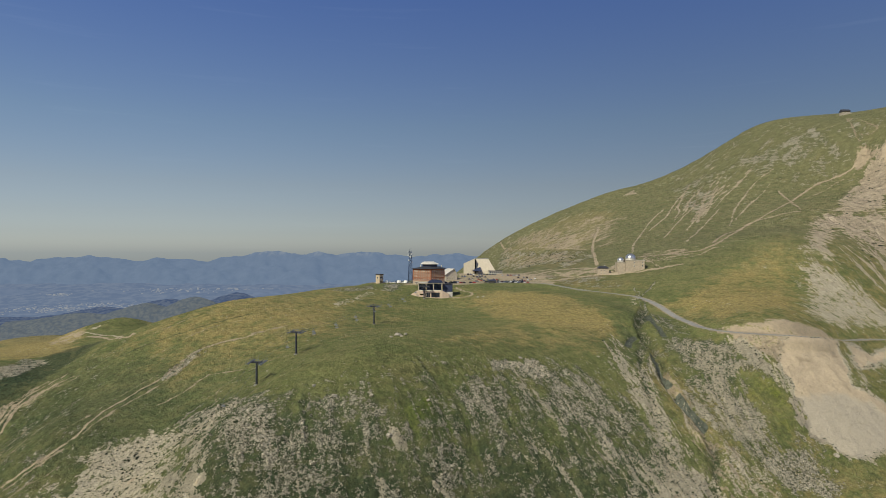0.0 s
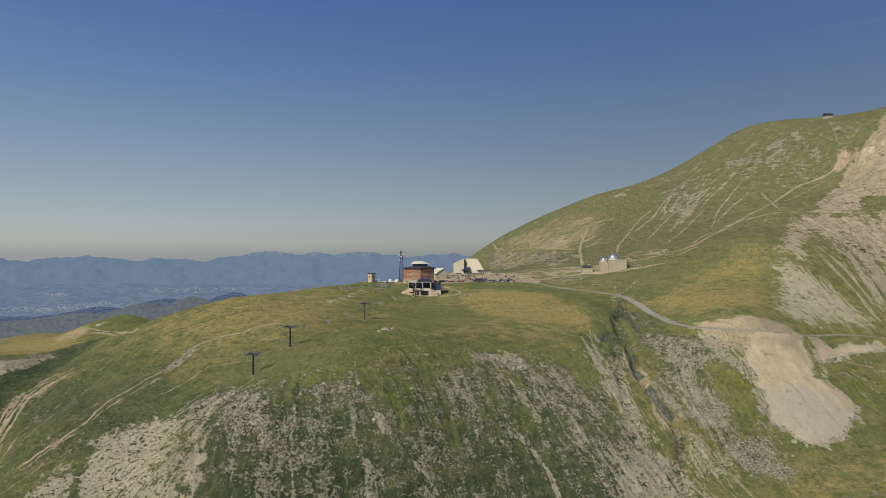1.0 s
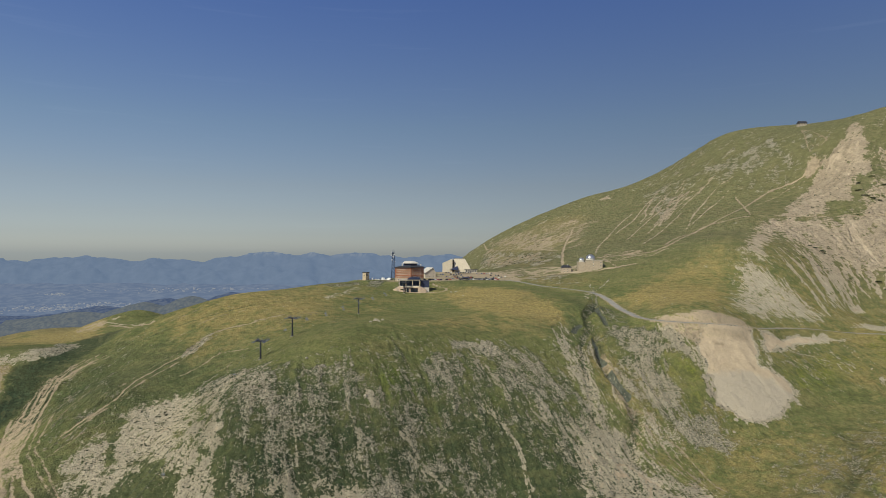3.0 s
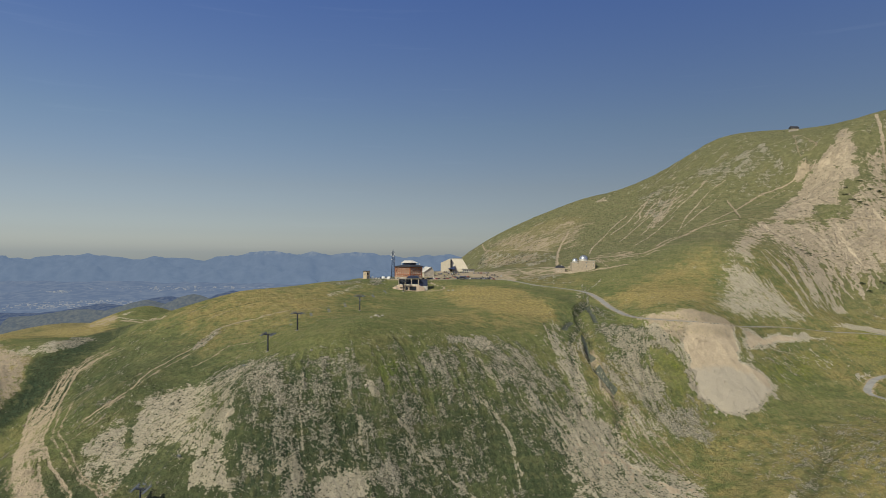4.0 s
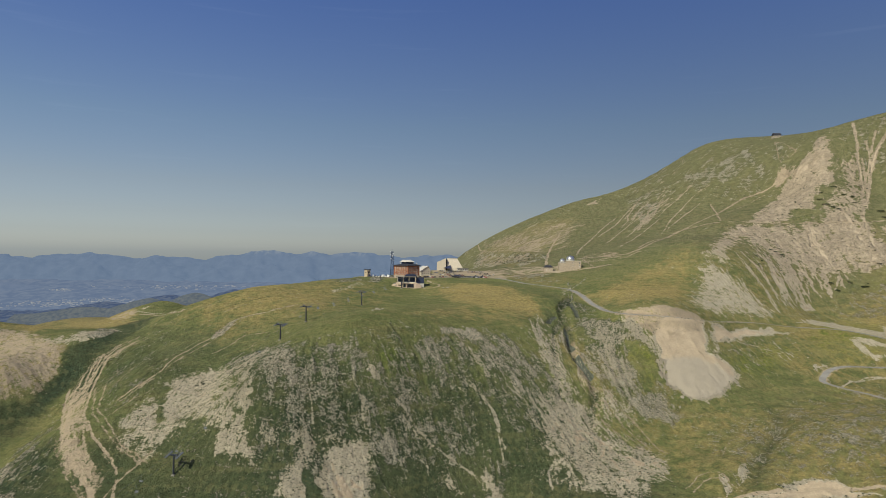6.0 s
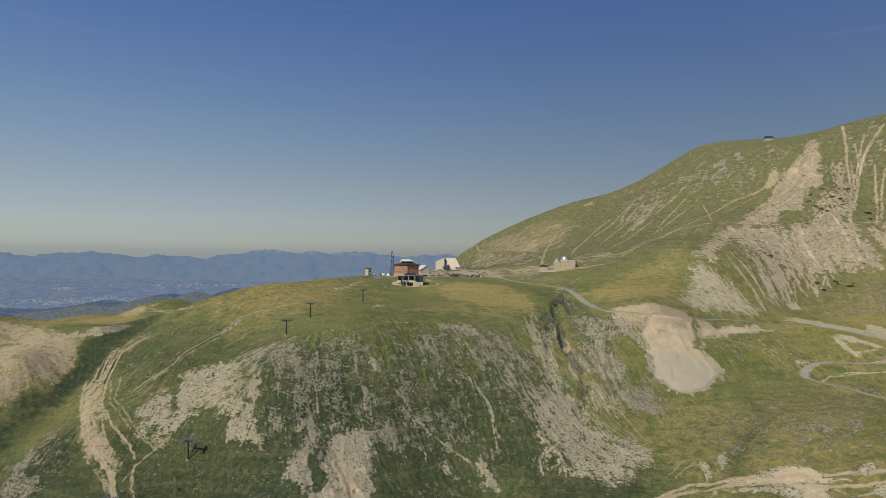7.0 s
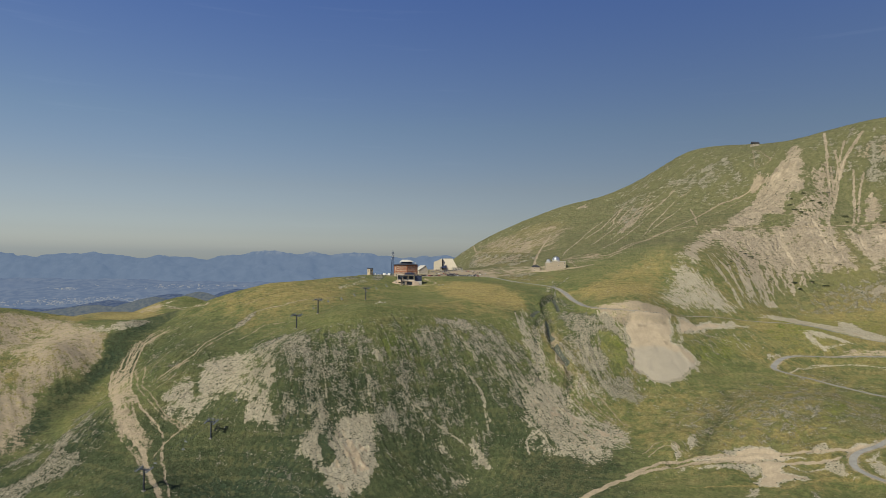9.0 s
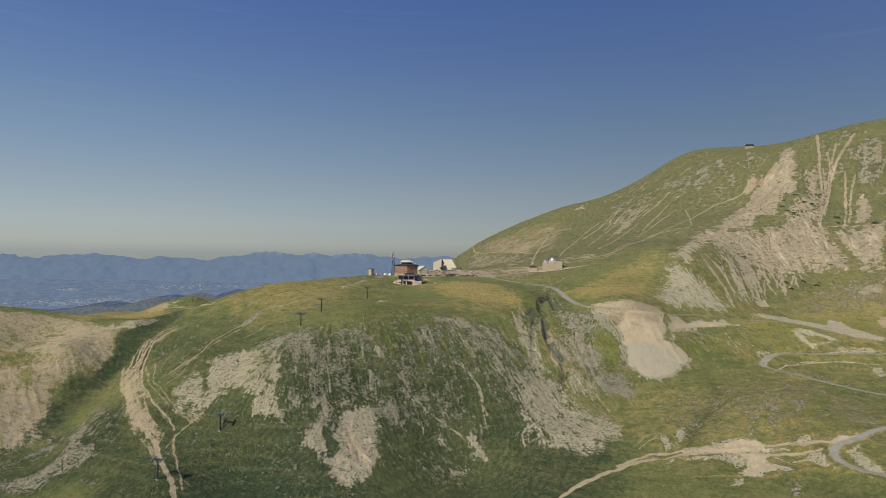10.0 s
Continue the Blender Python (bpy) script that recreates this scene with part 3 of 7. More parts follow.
# quarry and the rocks beside it
patch("scree", 0.93, 4, 0, [(220, 417), (229, 423), (279, 446), (276, 414), (282, 405), (290, 396), (279, 382), (261, 366), (244, 358), (231, 358), (222, 365), (214, 373), (214, 386), (214, 399)])
patch("turf", 0.6, 2.5, 0, [(277, 442), (286, 449), (274, 404), (268, 404)])
patch("soil", 0.76, 3, 0, [(188, 441), (216, 442), (235, 445), (263, 453), (293, 468), (279, 446), (228, 421), (200, 427)])
patch("scree", 0.92, 3, 0, [(282, 447), (317, 462), (392, 491), (319, 451), (281, 422)])
patch("scree", 0.8, 5.8, 0.02, [(277, 424), (284, 419), (274, 400), (270, 405)])
bundle("stone", 0.46, 1, 7, [(283, 425), (307, 424), (330, 407)], [(336, 462), (363, 453), (376, 435)])
patch("stone", 0.42, 14, 0.08, [(165, 434), (199, 426), (216, 405), (211, 383), (217, 347), (188, 340), (171, 354), (156, 376)])
bundle("stone", 0.64, 1.3, 22, [(163, 423), (169, 372), (189, 343), (209, 340)], [(213, 411), (214, 383), (221, 362)])
bundle("scree", 0.64, 1.2, 12, [(180, 418), (198, 386), (207, 367)], [(216, 411), (217, 389), (221, 370)])
# valley floor with its roads
patch("dry", 0.46, 26, 0, [(209, 340), (278, 353), (355, 399), (385, 459), (442, 468), (541, 441), (480, 250), (341, 178), (232, 191), (181, 250)])
patch("dry", 0.70, 24, 0, [(300, 430), (420, 500), (560, 600), (700, 640), (640, 540), (480, 440), (380, 400)])
patch("stone", 0.31, 30, 0.03, [(209, 340), (278, 353), (355, 399), (442, 420), (480, 300), (400, 240), (300, 240), (220, 260)])
bundle("soil", 0.95, 0.9, 2, [(321, 226), (294, 230), (255, 238), (220, 237), (199, 238), (174, 229), (154, 217), (135, 206), (122, 196), (109, 186), (89, 162)], [(319, 224), (292, 228), (253, 235), (219, 234), (197, 234), (175, 225), (155, 213), (137, 203), (124, 194), (111, 183), (90, 159)])
track("soil", 0.48, 4, [(320, 225), (293, 229), (254, 236), (219, 235), (198, 236), (174, 227), (155, 216), (136, 205), (123, 195), (110, 184), (89, 161)])
# the yard, its approach and the gully bed
patch("soil", 0.56, 2.5, 0, [(81, 673), (116, 689), (156, 688), (175, 684), (196, 662), (192, 644), (157, 662), (125, 660), (85, 649)])
patch("soil", 0.45, 3, 0, [(118, 683), (158, 665), (162, 638), (129, 648)])
patch("soil", 0.42, 2.5, 0, [(216, 676), (255, 664), (264, 673), (252, 697), (220, 704)])
bundle("soil", 0.7, 1.2, 3, [(215, 674), (235, 665), (261, 660)], [(213, 664), (237, 651), (258, 647)])
track("soil", 0.6, 1.2, [(216, 676), (218, 650), (221, 630)])
patch("lush", 0.35, 4, 0, [(160, 590), (162, 550), (147, 467), (131, 427), (118, 384), (121, 419), (136, 464)])
track("stone", 0.56, 2.5, [(177, 571), (169, 522), (161, 471), (146, 432), (134, 396)])
track("stone", 0.5, 2, [(177, 583), (162, 508), (151, 458), (137, 421), (130, 393)])
bundle("scree", 0.6, 1.2, 7, [(114, 447), (115, 413), (119, 385)], [(133, 451), (127, 420), (126, 390)])
patch("stone", 0.42, 5, 0.02, [(168, 512), (179, 484), (180, 442), (172, 408), (146, 404), (150, 440)])
patch("stone", 0.58, 5, 0, [(-97, 528), (-81, 548), (-64, 577), (-60, 546), (-82, 517)])
patch("dry", 1, 14, 0, [(42, 535), (79, 541), (108, 520), (124, 474), (128, 449), (104, 441), (71, 468)])
patch("stone", 0.4, 10, 0, [(105, 666), (137, 673), (169, 636), (167, 587), (119, 613)])
track("soil", 0.7, 2, [(91, 695), (110, 698), (127, 683), (137, 648), (147, 649), (168, 653), (184, 646), (200, 634)])
track("stone", 0.6, 1.5, [(121, 622), (134, 608), (148, 598), (153, 586)])
track("stone", 0.62, 1.5, [(201, 595), (190, 577), (180, 561), (161, 536)])
bundle("scree", 0.66, 1.2, 10, [(188, 430), (200, 404), (212, 388)], [(228, 421), (234, 403), (235, 388)])
patch("dry", 0.75, 30, 0, [(328, 459), (425, 461), (522, 416), (641, 574), (459, 588)])
patch("dry", 0.6, 14, 0, [(81, 221), (107, 230), (139, 220), (117, 197)])
patch("lush", 0.55, 9, 0, [(280, 416), (362, 462), (386, 448), (323, 407), (283, 393)])
patch("lush", 0.5, 12, 0, [(408, 503), (430, 471), (439, 443), (373, 435)])
patch("lush", 0.5, 12, 0, [(369, 344), (379, 296), (337, 245), (326, 256)])
patch("lush", 0.45, 8, 0, [(609, 670), (662, 642), (649, 624), (520, 628), (437, 559), (513, 646)])
patch("dry", 0.28, 40, 0, [(119, 1074), (257, 1201), (445, 1272), (592, 1103), (628, 956), (443, 792), (263, 672)])
patch("dry", 0.75, 20, 0, [(183, 521), (238, 575), (370, 673), (428, 766), (310, 551), (271, 477), (201, 457)])
patch("dry", 0.7, 24, 0, [(437, 559), (565, 652), (694, 644), (612, 534), (466, 533)])
patch("stone", 0.42, 24, 0.02, [(437, 559), (565, 652), (694, 644), (641, 574), (492, 580)])
patch("dry", 0.7, 30, 0, [(564, 755), (746, 714), (672, 615), (570, 646)])
patch("dry", 0.7, 30, 0, [(104, 1045), (122, 1165), (186, 1174), (230, 1183), (278, 1159), (313, 1084), (264, 1007), (221, 889), (179, 760), (165, 692), (112, 706)])
patch("dry", 0.55, 20, 0, [(72, 659), (131, 674), (178, 625), (196, 595), (157, 554), (117, 604)])
patch("dry", 1, 14, 0, [(-308, 534), (-285, 510), (-312, 499), (-424, 577)])
track("soil", 0.72, 2, [(-290, 514), (-267, 499), (-216, 424), (-211, 428)])
patch("turf", 0.9, 5, 0, [(132, 502), (154, 533), (158, 478), (152, 447), (140, 426), (119, 392), (122, 419), (142, 462)])
patch("lush", 0.4, 5, 0, [(132, 502), (154, 533), (158, 478), (152, 447), (140, 426), (119, 392), (122, 419), (142, 462)])
patch("shade", 0.35, 5, 0, [(138, 508), (154, 533), (152, 475), (148, 447), (136, 424), (119, 392), (122, 419), (142, 462)])
track("scree", 0.75, 2, [(139, 428), (135, 405), (134, 388), (136, 380), (141, 372), (140, 356)])
track("scree", 0.7, 2.2, [(139, 389), (144, 383), (148, 374), (149, 366)])
track("stone", 0.65, 1.6, [(169, 493), (168, 466), (170, 454), (176, 447)])
patch("scree", 0.6, 3, 0, [(163, 547), (168, 547), (163, 527), (157, 522)])
track("soil", 0.8, 4, [(-239, 296), (-205, 236), (-189, 220), (-174, 207), (-161, 186), (-147, 166), (-139, 153), (-129, 135)])
track("soil", 0.62, 1.6, [(-163, 215), (-157, 200), (-144, 175), (-134, 156)])
patch("scree", 0.62, 2, 0, [(181, 683), (192, 676), (195, 662), (185, 650), (177, 662)])
patch("dry", 0.45, 16, 0, [(76, 256), (131, 266), (168, 234), (137, 213), (103, 205), (73, 219)])
patch("stone", 0.54, 12, 0.05, [(162, 444), (188, 439), (200, 408), (190, 380), (180, 357), (152, 348), (143, 357), (145, 388)])
patch("scree", 0.42, 10, 0.05, [(166, 444), (188, 439), (200, 408), (190, 380), (180, 357), (152, 348), (143, 357), (149, 390)])
patch("turf", 0.9, 5, 0, [(199, 401), (205, 393), (209, 381), (206, 367), (196, 360), (194, 374), (191, 386)])
patch("lush", 0.5, 8, 0, [(199, 401), (205, 393), (209, 381), (206, 367), (196, 360), (194, 374), (191, 386)])
bundle("soil", 0.62, 1.2, 5, [(140, 395), (141, 381), (139, 363), (139, 350)], [(148, 401), (149, 384), (146, 365), (146, 352)])
bundle("scree", 0.6, 1, 12, [(109, 438), (107, 391), (115, 360), (120, 338)], [(133, 427), (126, 382), (131, 360), (137, 341)])
patch("dry", 0.5, 14, 0, [(132, 381), (159, 397), (189, 386), (173, 347), (142, 340)])
patch("dry", 0.55, 9, 0, [(-401, 346), (-364, 378), (-332, 389), (-303, 377), (-282, 362), (-277, 353), (-270, 333), (-272, 316), (-284, 307), (-285, 293), (-287, 281), (-282, 262), (-276, 242), (-272, 223), (-292, 200)])
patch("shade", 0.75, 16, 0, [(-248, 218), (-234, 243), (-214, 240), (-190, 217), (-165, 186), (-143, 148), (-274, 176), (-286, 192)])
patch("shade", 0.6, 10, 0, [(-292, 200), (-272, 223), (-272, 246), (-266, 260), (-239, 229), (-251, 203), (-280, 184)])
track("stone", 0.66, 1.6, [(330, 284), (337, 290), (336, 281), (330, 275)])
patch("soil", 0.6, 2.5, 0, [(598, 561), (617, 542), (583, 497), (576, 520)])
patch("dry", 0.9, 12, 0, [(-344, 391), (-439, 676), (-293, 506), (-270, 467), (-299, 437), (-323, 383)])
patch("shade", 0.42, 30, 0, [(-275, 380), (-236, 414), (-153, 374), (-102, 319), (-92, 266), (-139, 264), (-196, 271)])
# shoulder, brow and rock slope
patch("stone", 0.405, 16, 0.03, [(-134, 305), (-93, 315), (-54, 284), (-7, 297), (26, 335), (70, 376), (127, 351), (191, 312), (166, 259), (130, 258), (101, 275), (65, 293), (54, 263), (5, 247), (-9, 212), (-36, 181), (-83, 218), (-105, 225)])
patch("stone", 0.46, 14, 0.04, [(0, 298), (26, 335), (70, 376), (100, 372), (128, 340), (150, 320), (120, 310), (60, 318), (20, 300)])
patch("stone", 0.34, 24, 0.05, [(-11, 234), (70, 294), (85, 255), (65, 223), (0, 201)])
patch("scree", 0.62, 14, 0.08, [(95, 330), (120, 345), (150, 335), (190, 300), (180, 262), (135, 240), (100, 262), (92, 290)])
patch("scree", 0.70, 8.5, 0.05, [(-163, 289), (-154, 299), (-142, 307), (-130, 309), (-120, 267), (-121, 253), (-133, 250), (-143, 248), (-152, 255), (-156, 275)])
patch("scree", 0.63, 7.8, 0.04, [(-184, 255), (-179, 263), (-170, 271), (-168, 279), (-160, 262), (-152, 247), (-143, 230), (-152, 224), (-165, 232), (-177, 243)])
patch("turf", 0.8, 2.5, 0, [(-169, 281), (-164, 284), (-153, 256), (-157, 256)])
patch("stone", 0.50, 10.0, 0.04, [(-134, 312), (-120, 317), (-99, 311), (-81, 293), (-76, 270), (-93, 255), (-88, 234), (-104, 239), (-116, 255)])
patch("scree", 0.76, 5.2, 0.04, [(-104, 257), (-96, 256), (-92, 245), (-95, 239), (-90, 230), (-86, 222), (-100, 224), (-107, 223), (-111, 232), (-105, 237), (-101, 243), (-106, 251)])
patch("stone", 0.46, 11.0, 0.05, [(-110, 326), (-74, 284), (-55, 284), (-26, 285), (-25, 273), (-51, 260), (-69, 241), (-86, 238), (-95, 256)])
patch("stone", 0.41, 12.8, 0.05, [(-73, 256), (-27, 272), (-5, 268), (-4, 255), (-63, 232), (-87, 234)])
patch("stone", 0.60, 6.0, 0.04, [(-73, 281), (-56, 289), (-43, 287), (-30, 288), (-32, 283), (-42, 280), (-54, 281)])
patch("stone", 0.54, 6.0, 0.04, [(-58, 289), (-54, 290), (-42, 287), (-29, 289), (-20, 289), (-17, 288), (-31, 282), (-42, 283), (-53, 283)])
patch("stone", 0.54, 6.5, 0.04, [(-42, 283), (-31, 285), (-28, 282), (-35, 277), (-41, 278)])
patch("scree", 0.85, 1.5, 0.04, [(-24, 283), (-19, 283), (-15, 280), (-20, 278), (-25, 279)])
patch("scree", 0.85, 1.5, 0.04, [(-104, 256), (-94, 255), (-92, 251), (-97, 249), (-102, 252)])
patch("scree", 0.84, 1.5, 0.04, [(-101, 262), (-97, 261), (-95, 256), (-98, 257)])
patch("stone", 0.60, 2.0, 0.04, [(-29, 274), (-18, 276), (-24, 272)])
patch("stone", 0.52, 6.5, 0.04, [(-49, 265), (-27, 271), (-27, 261), (-40, 253), (-48, 255)])
track("scree", 0.60, 1.4, [(-26, 268), (-25, 261), (-22, 256)])
track("scree", 0.56, 1.4, [(-59, 257), (-56, 247), (-54, 242)])
track("scree", 0.60, 1.2, [(-59, 258), (-58, 254), (-56, 248)])
track("scree", 0.60, 1.2, [(-35, 274), (-30, 269), (-26, 265), (-25, 259)])
patch("scree", 0.85, 5.2, 0.04, [(-45, 238), (-31, 247), (-19, 253), (-16, 243), (-16, 229), (-13, 215), (-18, 198), (-30, 184), (-37, 181), (-43, 188), (-48, 197), (-42, 211), (-47, 218)])
patch("scree", 0.78, 5.2, 0.04, [(-67, 212), (-65, 218), (-61, 222), (-62, 230), (-57, 234), (-50, 238), (-54, 221), (-45, 205), (-49, 198), (-61, 201), (-72, 208)])
patch("scree", 0.66, 6.5, 0.04, [(-90, 235), (-73, 237), (-48, 245), (-23, 255), (-19, 253), (-31, 247), (-51, 236), (-63, 232), (-75, 228)])
patch("turf", 0.8, 2, 0, [(-54, 220), (-52, 222), (-41, 206), (-44, 200), (-50, 202)])
patch("stone", 0.62, 7.8, 0.04, [(-19, 256), (-5, 265), (4, 265), (9, 260), (6, 251), (-8, 245), (-16, 243)])
patch("stone", 0.64, 5.2, 0.04, [(3, 282), (10, 285), (22, 287), (25, 285), (13, 281), (4, 279)])
track("scree", 0.66, 2.0, [(-4, 275), (6, 273), (18, 268), (37, 266), (48, 263), (56, 257)])
track("scree", 0.60, 1.4, [(1, 271), (11, 268), (18, 264)])
track("stone", 0.60, 2.2, [(18, 275), (29, 276), (39, 271)])
track("scree", 0.58, 1.6, [(11, 259), (16, 256), (18, 252)])
patch("scree", 0.74, 4.6, 0.04, [(27, 259), (33, 260), (37, 257), (42, 251), (37, 251), (30, 255)])
patch("scree", 0.82, 5.2, 0.04, [(53, 262), (59, 267), (64, 258), (69, 251), (67, 243), (61, 250), (54, 256)])
patch("scree", 0.66, 6.5, 0.04, [(36, 241), (54, 244), (59, 240), (49, 235), (37, 233)])
patch("stone", 0.56, 6.5, 0.04, [(9, 317), (24, 328), (29, 323), (26, 312), (14, 306)])
patch("stone", 0.58, 7.8, 0.04, [(3, 314), (11, 323), (24, 327), (30, 319), (26, 307), (14, 301), (5, 304)])
patch("scree", 0.64, 6.5, 0.05, [(31, 344), (42, 347), (58, 334), (67, 320), (60, 314)])
patch("stone", 0.70, 4.6, 0.04, [(26, 337), (35, 352), (47, 363), (57, 365), (62, 352), (49, 341), (37, 335)])
patch("stone", 0.60, 9.0, 0.05, [(43, 360), (59, 358), (79, 335), (116, 335), (124, 320), (108, 312), (88, 317), (68, 322)])
patch("stone", 0.54, 9.0, 0.05, [(34, 332), (63, 353), (86, 368), (103, 351), (110, 341), (77, 321), (55, 321)])
patch("stone", 0.50, 7.8, 0.04, [(5, 284), (14, 288), (28, 285), (25, 282), (14, 281)])
track("scree", 0.62, 1.3, [(42, 308), (57, 304), (66, 295), (70, 279)])
track("scree", 0.62, 1.3, [(67, 317), (87, 307), (100, 295), (104, 282)])
track("scree", 0.60, 1.2, [(52, 311), (64, 296), (69, 273)])
track("scree", 0.60, 1.2, [(78, 323), (95, 316), (105, 311)])
track("scree", 0.58, 1.0, [(43, 313), (50, 308), (58, 304), (67, 296)])
track("scree", 0.58, 1.0, [(29, 303), (40, 302), (49, 298)])
bundle("scree", 0.66, 1.0, 14, [(68, 326), (85, 314), (103, 294)], [(112, 342), (118, 332), (118, 317)])
patch("scree", 0.96, 8, -1, [(96, 326), (109, 325), (121, 333), (135, 336), (147, 333), (148, 312), (191, 302), (187, 280), (159, 253), (157, 245), (140, 235), (134, 256), (125, 270), (112, 278), (102, 268), (100, 285), (106, 303)])
patch("scree", 0.85, 2.0, 0.04, [(109, 320), (119, 329), (115, 310), (110, 296), (106, 299)])
track("scree", 0.76, 4, [(127, 275), (136, 257), (145, 240)])
track("scree", 0.66, 1.6, [(109, 279), (99, 269), (100, 254)])
patch("stone", 0.60, 7.8, 0.05, [(161, 403), (182, 393), (190, 379), (186, 357), (199, 344), (201, 337), (189, 334), (176, 343), (163, 355), (155, 371)])
patch("stone", 0.64, 6.5, 0.04, [(183, 350), (204, 365), (220, 348), (211, 337), (198, 336)])
patch("stone", 0.50, 7.8, 0.04, [(162, 454), (187, 438), (200, 419), (189, 399), (168, 407), (156, 423)])
bundle("soil", 0.58, 1.0, 9, [(128, 350), (142, 335), (163, 310), (177, 296)], [(153, 360), (176, 333), (195, 299)])
bundle("scree", 0.62, 1.0, 8, [(117, 413), (118, 371), (123, 348)], [(129, 427), (128, 377), (128, 353)])
track("shade", 0.9, 1.0, [(122, 383), (124, 357), (125, 343)])
patch("soil", 0.60, 2, 0, [(145, 415), (147, 393), (148, 375), (152, 360), (153, 353), (145, 350), (143, 364), (141, 390), (138, 400)])
patch("lush", 0.6, 5, 0, [(191, 405), (203, 394), (213, 388), (210, 373), (201, 366), (194, 380)])
patch("turf", 0.85, 3, 0, [(191, 405), (203, 394), (213, 388), (210, 373), (201, 366), (194, 380)])
patch("lush", 0.45, 6, 0, [(44, 314), (60, 318), (66, 314), (59, 307), (49, 307)])
# quarry
patch("slate", 0.28, 6, 0, [(215, 387), (247, 397), (274, 397), (287, 390), (266, 368), (240, 358), (220, 364), (214, 372)])
patch("soil", 0.62, 3, 0, [(196, 451), (226, 444), (254, 455), (276, 462), (298, 469), (265, 423), (235, 414), (215, 407), (204, 423)])
patch("turf", 0.5, 1.5, 0, [(217, 386), (222, 386), (218, 374)])
patch("scree", 0.74, 3, 0.02, [(192, 434), (208, 424), (216, 392), (204, 399), (194, 415)])
# mountain
patch("scree", 0.79, 13.0, 0.04, [(478, 772), (558, 865), (605, 899), (626, 910), (648, 902), (672, 908), (678, 882), (657, 842), (651, 817), (623, 829), (591, 787), (567, 795), (541, 771)])
patch("scree", 0.74, 12.8, 0.10, [(680, 870), (705, 867), (691, 835), (641, 752), (637, 761), (657, 813)])
patch("scree", 0.72, 18.5, 0.10, [(633, 820), (688, 829), (641, 745), (639, 693), (624, 657), (506, 667), (482, 706), (476, 767), (580, 758)])
patch("turf", 0.30, 8, 0, [(673, 869), (685, 861), (674, 823), (641, 756), (608, 759), (607, 794), (632, 822), (648, 821)])
patch("turf", 0.34, 7, 0, [(562, 797), (561, 760), (530, 723), (525, 753)])
track("scree", 0.86, 4.5, [(751, 942), (709, 864), (689, 824), (638, 745), (624, 710), (618, 680), (624, 660)])
track("scree", 0.86, 5, [(782, 880), (751, 867), (730, 856), (706, 833), (661, 774)])
track("scree", 0.82, 3, [(732, 881), (725, 858), (705, 841)])
track("scree", 0.82, 3.5, [(740, 841), (727, 819), (680, 749), (659, 724)])
track("scree", 0.80, 3, [(750, 828), (727, 805), (686, 748)])
track("scree", 0.76, 3, [(753, 886), (730, 863)])
track("scree", 0.76, 2.5, [(715, 862), (687, 808)])
patch("scree", 0.86, 7.9, 0.04, [(737, 800), (746, 793), (725, 758), (699, 737), (697, 747)])
patch("scree", 0.84, 7.9, 0.04, [(713, 732), (735, 735), (697, 682), (677, 673), (687, 712)])
patch("scree", 0.80, 14.1, 0.10, [(651, 725), (675, 735), (725, 729), (668, 641), (644, 650), (649, 695)])
patch("turf", 0.7, 6, 0, [(713, 839), (728, 828), (680, 757), (653, 743)])
patch("stone", 0.50, 14.8, 0.04, [(760, 866), (816, 850), (764, 777), (746, 813)])
patch("scree", 0.78, 7.0, 0.10, [(759, 854), (776, 851), (763, 836), (756, 841)])
patch("scree", 0.74, 7.0, 0.10, [(784, 841), (802, 838), (787, 823)])
patch("scree", 0.66, 12.8, 0.10, [(647, 890), (675, 918), (698, 935), (689, 897), (673, 881)])
patch("scree", 0.72, 15.6, 0.10, [(350, 609), (438, 746), (476, 767), (505, 754), (507, 704), (505, 670), (473, 652), (465, 688), (449, 720), (370, 595)])
patch("scree", 0.66, 15.6, 0.10, [(333, 584), (359, 602), (376, 568), (391, 528), (360, 506), (310, 484), (284, 487), (311, 552)])
bundle("scree", 0.80, 1.3, 40, [(450, 731), (438, 630), (423, 565)], [(585, 734), (565, 683), (554, 649)])
bundle("scree", 0.84, 1.2, 28, [(390, 630), (400, 580), (400, 533)], [(492, 691), (480, 634), (480, 603)])
bundle("scree", 0.80, 1.2, 28, [(331, 578), (322, 524), (315, 488)], [(381, 589), (383, 541), (382, 517)])
patch("soil", 0.40, 24.0, 0.10, [(154, 1188), (192, 1184), (238, 1152), (287, 1079), (300, 1025), (260, 941), (222, 818), (173, 1022), (118, 1186)])
patch("stone", 0.52, 12.0, 0.04, [(93, 1119), (114, 1176), (169, 983), (193, 850), (182, 746), (138, 716), (95, 1044)])
track("soil", 0.84, 2.4, [(116, 1280), (120, 1160), (172, 1014), (195, 860)])
track("soil", 0.80, 4, [(254, 1024), (218, 911), (188, 784), (170, 694)])
track("scree", 0.64, 2.6, [(505, 1120), (449, 1099), (390, 1040), (338, 952), (288, 877)])
track("scree", 0.64, 2.6, [(455, 1009), (401, 980), (342, 905), (278, 792)])
track("scree", 0.64, 2.4, [(495, 1011), (428, 962), (387, 934), (318, 819)])
track("scree", 0.64, 2.4, [(518, 981), (471, 959), (414, 888), (364, 797)])
track("scree", 0.64, 2.4, [(494, 949), (435, 890), (382, 821)])
track("scree", 0.64, 2.6, [(457, 1125), (418, 1075), (363, 982)])
track("scree", 0.64, 2.8, [(352, 1004), (316, 951), (249, 812), (216, 717)])
track("scree", 0.64, 2.3, [(485, 998), (439, 995), (373, 924)])
